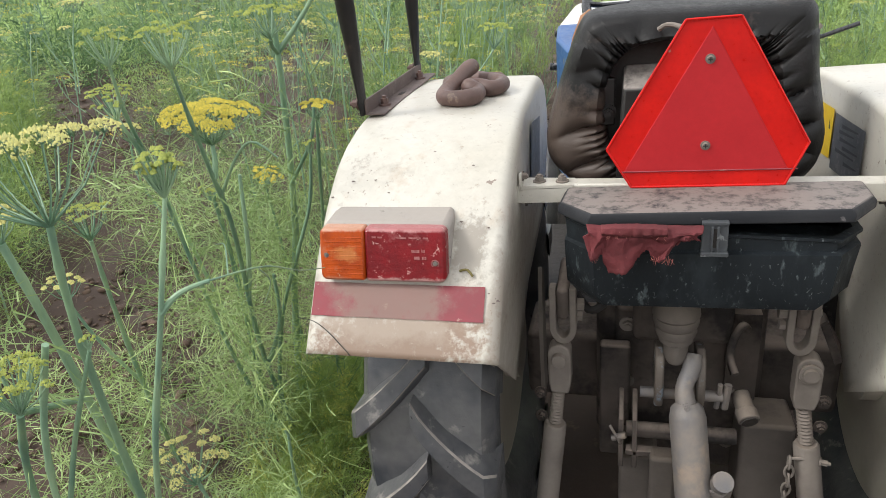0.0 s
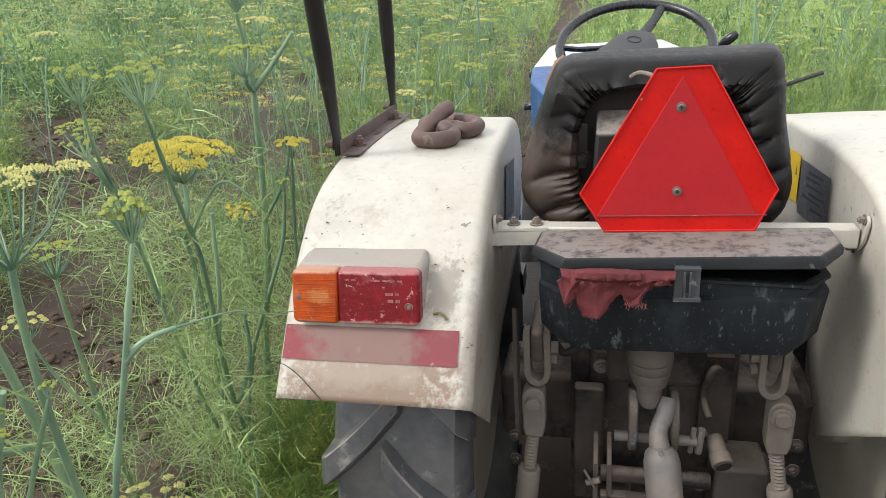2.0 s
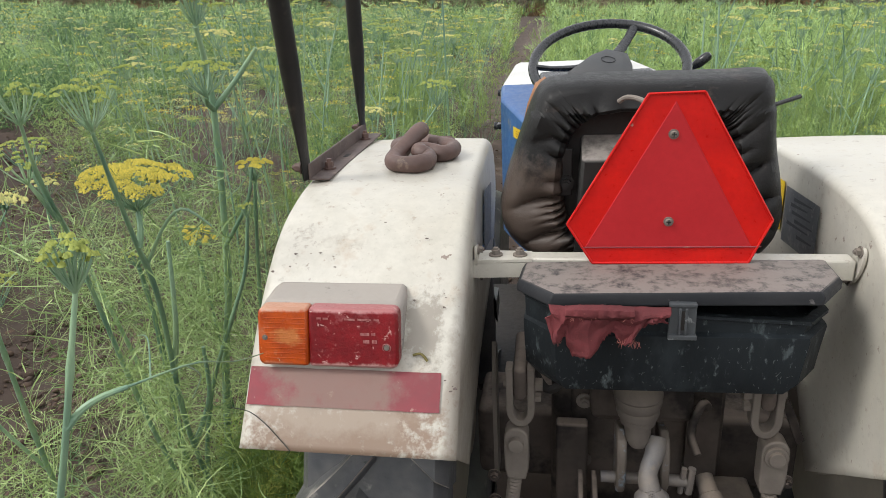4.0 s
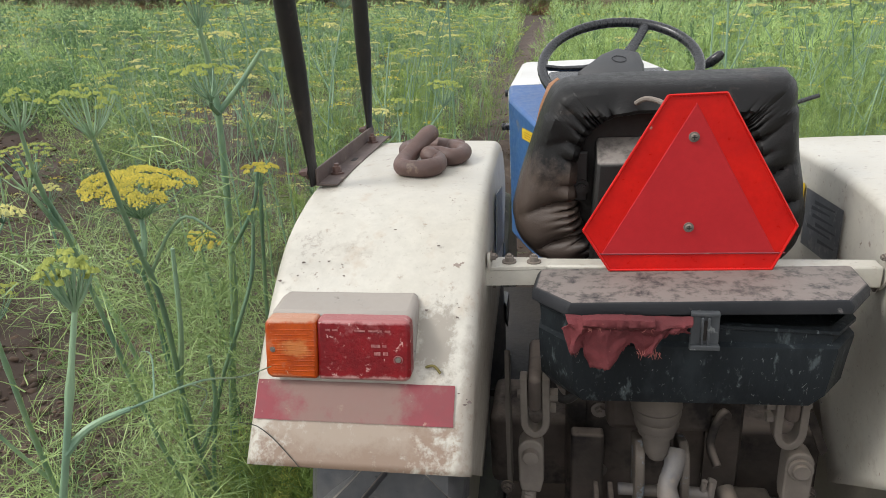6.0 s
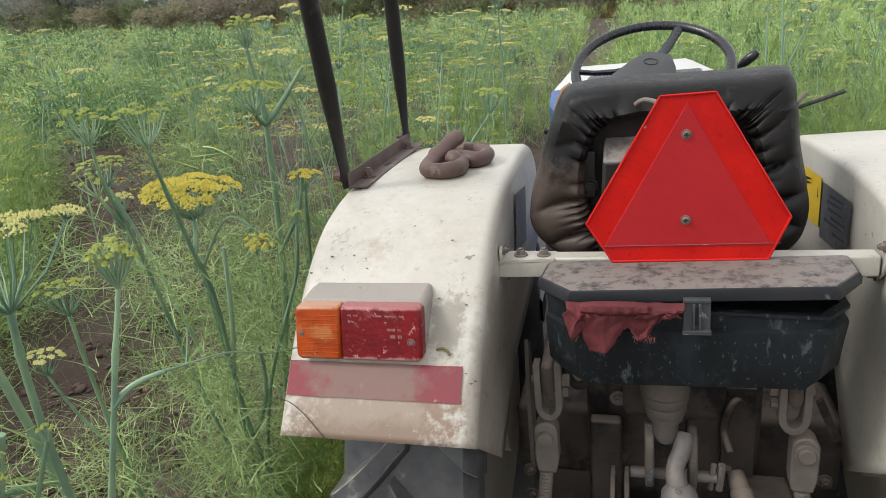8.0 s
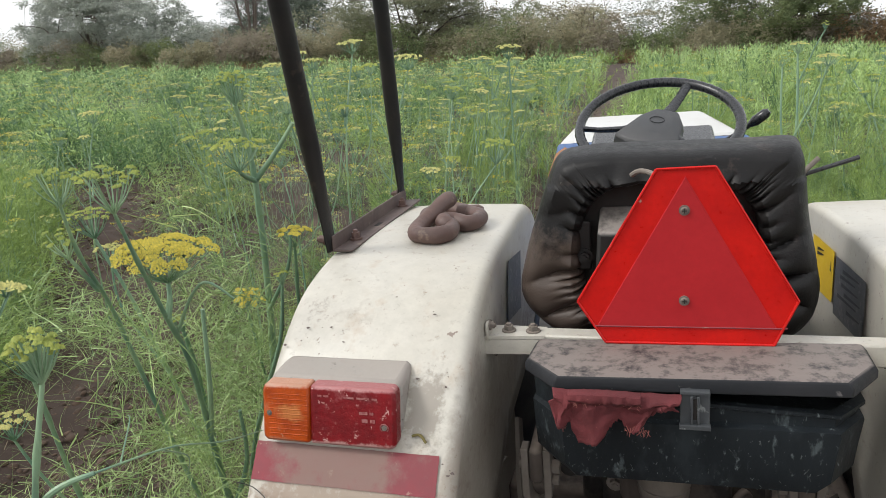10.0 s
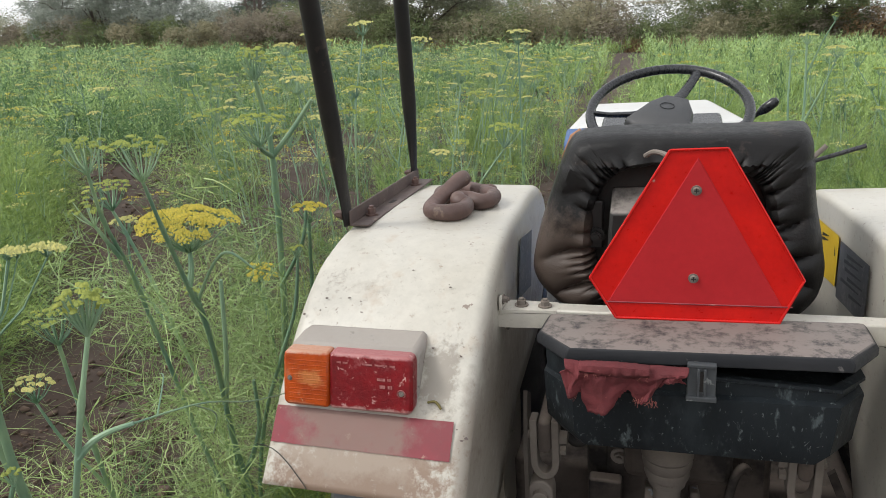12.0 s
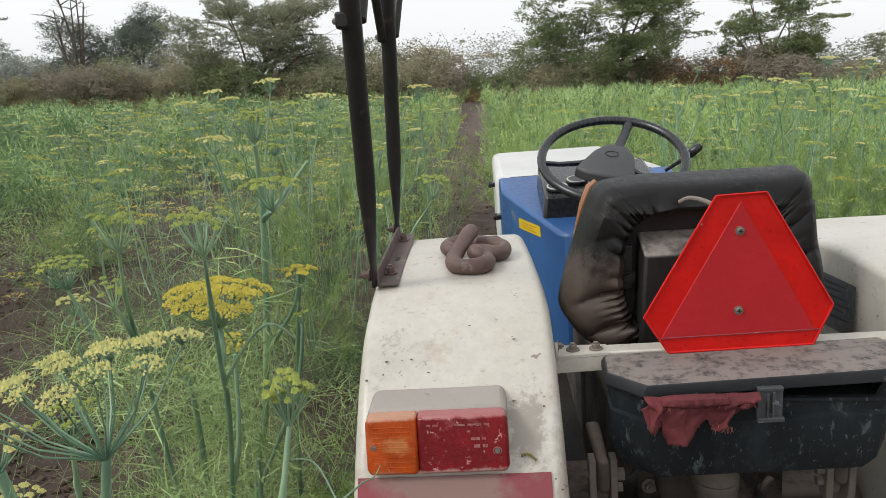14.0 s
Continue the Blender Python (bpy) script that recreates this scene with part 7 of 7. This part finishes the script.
for _ in range(900):
    x, y = g.uniform(-6.5, 4.5), g.uniform(1.6, 9.5)
    if x > -0.62 and y < 4.5 and x < 1.2:
        continue
    if abs(math.degrees(math.atan2(x, y))) > 55 or not keep_mask(np.array([x]), np.array([y]), g)[0] or (x > -1.25 and y < 2.0):
        continue
    if x > 1 and g.random() < 0.5:
        continue
    s = g.uniform(0.78, 1.12)
    ob = copy_thing(models[done % 5], pose(x, y, float(ground_z(x, y)) - 0.01, g.normal(0, 5), g.normal(0, 5), g.uniform(0, 360)))
    ob.scale = (s, s, s)
    done += 1
    if done >= 64:
        break
for k in range(30):
    y = g.uniform(2.3, 8.5)
    x = track_x(y) - g.uniform(0.45, 1.5)
    s = g.uniform(0.9, 1.2)
    ob = copy_thing(models[k % 5], pose(x, y, float(ground_z(x, y)) - 0.01, g.normal(0, 4), g.normal(0, 4), g.uniform(0, 360)))
    ob.scale = (s, s, s)
for k in range(26):
    y = g.uniform(4.3, 9.5)
    x = g.uniform(0.25, 0.55) * y
    s = g.uniform(0.95, 1.25)
    ob = copy_thing(models[k % 5], pose(x, y, float(ground_z(x, y)) - 0.01, g.normal(0, 4), g.normal(0, 4), g.uniform(0, 360)))
    ob.scale = (s, s, s)
for m in models:                                        # the first of each stands in the field too
    x, y = g.uniform(-5, -1.5), g.uniform(6, 9)
    m.matrix_basis = pose(x, y, float(ground_z(x, y)) - 0.01, 0, 0, 0)


# ---- hedge and trees at the field's end ----
def leaf_cloud(g, blobs, count, size, flat=0.5):
    """Small leaf triangles gathered in clumps inside flattened ellipsoids (x, y, z, rx, ry, rz)."""
    out = []
    wsum = sum(b[3] * b[4] * b[5] for b in blobs) ** 1.0
    for x, y, z, rx, ry, rz in blobs:
        n = max(20, int(1.25 * count * rx * ry * rz / wsum))
        clumps = max(6, n // 22)
        c = unit(g.normal(size=(clumps, 3))) * (g.uniform(0.35, 1.0, (clumps, 1)) ** 0.5)
        c = c[g.integers(0, clumps, n)] + g.normal(0, 0.13, (n, 3))
        o = c * (rx, ry, rz) + (x, y, z)
        d = unit(g.normal(size=(n, 3)) * (1, 1, flat))
        out.append(thread_tris(o, d, size * g.uniform(0.6, 1.5, n), size * g.uniform(0.35, 0.8, n), g))
    return np.concatenate(out)


def tree(name, x, y, height, spread, blobs, count, size, mat, label, seed, trunks=3, category="tree", trunk_r=0.12, bare=False):
    """A thing with forked limbs from the ground and a crown of leaf clumps. blobs are relative to the foot."""
    g = np.random.default_rng(seed)
    th = new(name)
    th.location = (x, y, float(ground_z(x, y)) - 0.05 if abs(x) < 60 and y < 52 else 0)
    tagged(th, label, category, "trees and bushes at the field's end")
    bm = bmesh.new()
    for k in range(trunks):
        a = g.random() * 6.28
        foot = Vector((g.normal(0, 0.15), g.normal(0, 0.15), 0))
        if blobs:
            bx = blobs[k % len(blobs)]
            end = Vector((bx[0], bx[1], bx[2]))
        else:
            end = Vector((math.cos(a) * spread, math.sin(a) * spread, height))
        midp = foot.lerp(end, 0.45) + Vector((g.normal(0, 0.25), g.normal(0, 0.25), height * 0.06))
        pts = spline([foot, midp, end], 9)
        sweep(bm, pts, [trunk_r * (1 - 0.8 * i / 8) for i in range(9)], 6)
        for q in range(7 if bare else 4):
            i = int(g.integers(3, 8))
            d = Vector((g.normal(0, 1), g.normal(0, 1), abs(g.normal(0.4, 0.5)))).normalized() * spread * g.uniform(0.3, 0.7)
            sub = spline([pts[i], pts[i] + d * 0.5 + Vector((0, 0, 0.1)), pts[i] + d], 5)
            sweep(bm, sub, [trunk_r * 0.35 * (1 - 0.18 * j) for j in range(5)], 5)
            for w in range(3 if bare else 1):
                e = sub[-2] + Vector((g.normal(0, 1), g.normal(0, 1), abs(g.normal(0.3, 0.6)))).normalized() * spread * 0.3
                sweep(bm, [sub[-2], e], [trunk_r * 0.12, trunk_r * 0.05], 4)
    part("trunk", bm, M_BARK, th)
    if blobs and count:
        v = leaf_cloud(g, blobs, count, size)
        mesh_of("crown", v, np.arange(len(v)).reshape(-1, 3), [mat], th)
    return th


def rough_blobs(g, n, spread, lo, hi, r, squash=0.6):
    out = []
    for k in range(n):
        a, q = g.random() * 6.28, math.sqrt(g.random())
        z = g.uniform(lo, hi)
        s = r * g.uniform(0.7, 1.3)
        out.append((spread * q * math.cos(a), spread * 0.7 * q * math.sin(a), z, s, s, s * squash))
    return out


def layered(g, n, spread, lo, hi, r, squash):
    """Flat tiers of foliage, wider apart towards the outside."""
    return [(b[0], b[1], b[2], b[3] * 1.35, b[4] * 1.1, b[5]) for b in rough_blobs(g, n, spread, lo, hi, r, squash)]


def crown(g, n, wide, lo, hi, r, squash, shelves=0):
    """Clumps filling a rounded crown, with a few flat shelves that stick out of it."""
    out = []
    for k in range(n):
        u = g.normal(size=3)
        u = u / np.linalg.norm(u) * g.uniform(0.25, 1.0) ** 0.45
        z = lo + (hi - lo) * (0.42 + (0.58 if u[2] > 0 else 0.42) * u[2])
        s = r * g.uniform(0.65, 1.25)
        out.append((wide * u[0], wide * 0.75 * u[1], z, s * 1.2, s, s * squash))
    for k in range(shelves):
        a, z = g.random() * 6.28, lo + (hi - lo) * g.uniform(0.35, 0.85)
        out.append((wide * 1.02 * math.cos(a), wide * 0.75 * math.sin(a), z, r * 1.4, r * 0.9, r * 0.22))
    return out


g = np.random.default_rng(55)
HY = 46.0
# large thorn tree right of the track, its pair further right
tree("thorn_tree", 7.1, HY, 8.0, 4.6, crown(g, 110, 5.3, -0.6, 8.7, 0.92, 0.7, 9), 76000, 0.13, M_TREE, "wide many-stemmed thorn tree with feathery green crown", 1, trunks=12, trunk_r=0.14)
tree("thorn_tree", 17.6, HY + 1, 6.4, 3.0, crown(g, 36, 3.2, 1.2, 6.6, 0.85, 0.6, 5), 26000, 0.125, M_TREE, "open thorn tree with a light green crown", 2, trunks=9, trunk_r=0.11)
tree("thorn_tree", 25.5, HY + 2, 3.6, 2.4, crown(g, 20, 3.2, 0.4, 3.4, 0.7, 0.6), 9000, 0.12, M_THORN, "low thorn tree with a thin dull green crown", 3, trunks=5)
tree("thorn_tree", -43.0, HY + 2, 8.0, 5.0, crown(g, 70, 6.4, -0.4, 7.9, 1.3, 0.7, 9), 60000, 0.17, M_TREE_HAZED, "broad hazy thorn tree with a rounded crown", 4, trunks=12, trunk_r=0.17)
tree("thorn_tree", -35.6, HY + 1, 5.0, 3.0, crown(g, 32, 3.4, -0.3, 6.0, 1.0, 0.75, 5), 24000, 0.15, M_TREE_HAZED, "lower hazy thorn tree with a rounded crown", 14, trunks=7, trunk_r=0.12)
tree("dark_tree", -36.6, HY + 14, 7.0, 3.0, crown(g, 24, 2.9, 1.2, 7.2, 1.5, 0.8), 26000, 0.15, M_DARKTREE, "dense dark tree behind the hedge", 5, trunks=4, trunk_r=0.2)
tree("dark_tree", -30.8, HY + 15, 6.6, 3.0, crown(g, 22, 2.7, 1.2, 7.6, 1.4, 0.8), 24000, 0.15, M_DARKTREE, "dense dark tree behind the hedge", 6, trunks=4, trunk_r=0.2)
tree("dead_tree", -34.0, HY + 10, 8.2, 2.6, [(-1.5, 0.3, 7.6, 1, 1, 1), (-0.6, -0.4, 8.6, 1, 1, 1), (0.5, 0.4, 8.9, 1, 1, 1), (1.4, -0.2, 8.0, 1, 1, 1), (0.1, 0.2, 8.3, 1, 1, 1)], 0, 0.2, M_TREE_HAZED, "bare grey-brown dead tree", 7, trunks=5, trunk_r=0.17, bare=True)
tree("flat_thorn_tree", -16.2, HY, 6.2, 5.0, layered(g, 48, 4.4, 1.4, 6.6, 1.1, 0.45), 42000, 0.13, M_THORN, "flat-topped thorn tree with spreading branches", 8, trunks=12, trunk_r=0.11)
tree("thorn_tree", -10.0, HY + 1, 4.6, 2.6, crown(g, 18, 2.8, 0.8, 4.6, 0.95, 0.7), 19000, 0.115, M_THORN, "round bushy thorn tree", 9, trunks=5)
tree("flat_thorn_tree", -4.0, HY + 2, 4.4, 3.6, layered(g, 20, 4.0, 1.9, 3.9, 0.6, 0.3), 8000, 0.07, M_BUSH, "low flat thorn tree with sparse twigs", 10, trunks=10, trunk_r=0.08)
# a continuous run of bushes
x = -52.0
k = 0
while x < 42:
    wide = g.uniform(1.6, 3.0)
    tall = g.uniform(1.5, 2.6) * (1.5 if -25 < x < -9 else 1.2 if x < 0 else 1.0) * (0.9 if x > 8 else 1)
    mat = (M_BUSH, M_BUSHB, M_BUSH, M_TREE, M_BUSHB)[int(g.integers(0, 5))] if x < 9 else (M_BUSHB, M_STRAW, M_BUSH)[int(g.integers(0, 3))]
    yy = HY - 1.2 + g.normal(0, 0.7)
    tree("thorn_bush", x, yy, tall, wide * 0.6, rough_blobs(g, 7, wide * 0.8, 0.3, tall * 0.8, wide * 0.5, 0.8), 5000, 0.14, mat,
         "tangled dry thorn bush at the field's edge", 200 + k, trunks=4, category="bush", trunk_r=0.05)
    x += wide * 0.85
    k += 1
x = -60.0
while x < 50:
    wide = g.uniform(2.4, 4.2)
    tall = g.uniform(2.2, 3.4) * (0.85 if x < -25 else 1.45 if x < 2 else 0.95)
    tree("thorn_bush", x, HY + 3.5 + g.normal(0, 0.8), tall, wide * 0.6, rough_blobs(g, 8, wide * 0.8, 0.3, tall * 0.8, wide * 0.55, 0.8), 4600, 0.15, (M_TREE_HAZED, M_THORN, M_BUSH)[k % 3],
         "dense haze-paled green bush behind the hedge", 400 + k, trunks=3, category="bush", trunk_r=0.06)
    x += wide * 0.8
    k += 1
# straw-coloured dry grass along the foot of the hedge
n = 14000
gx, gy = g.uniform(-54, 44, n), HY - 2.6 + g.normal(0, 0.7, n)
d = unit(np.stack([g.normal(0, 0.35, n), g.normal(0, 0.35, n), np.ones(n)], 1))
v = thread_tris(np.stack([gx, gy, np.zeros(n)], 1), d, g.uniform(0.35, 1.05, n), g.uniform(0.03, 0.07, n), g)
tagged(mesh_of("dry_grass", v, np.arange(len(v)).reshape(-1, 3), [M_STRAW]), "dry straw-coloured grass along the hedge", "grass", kind="stuff")
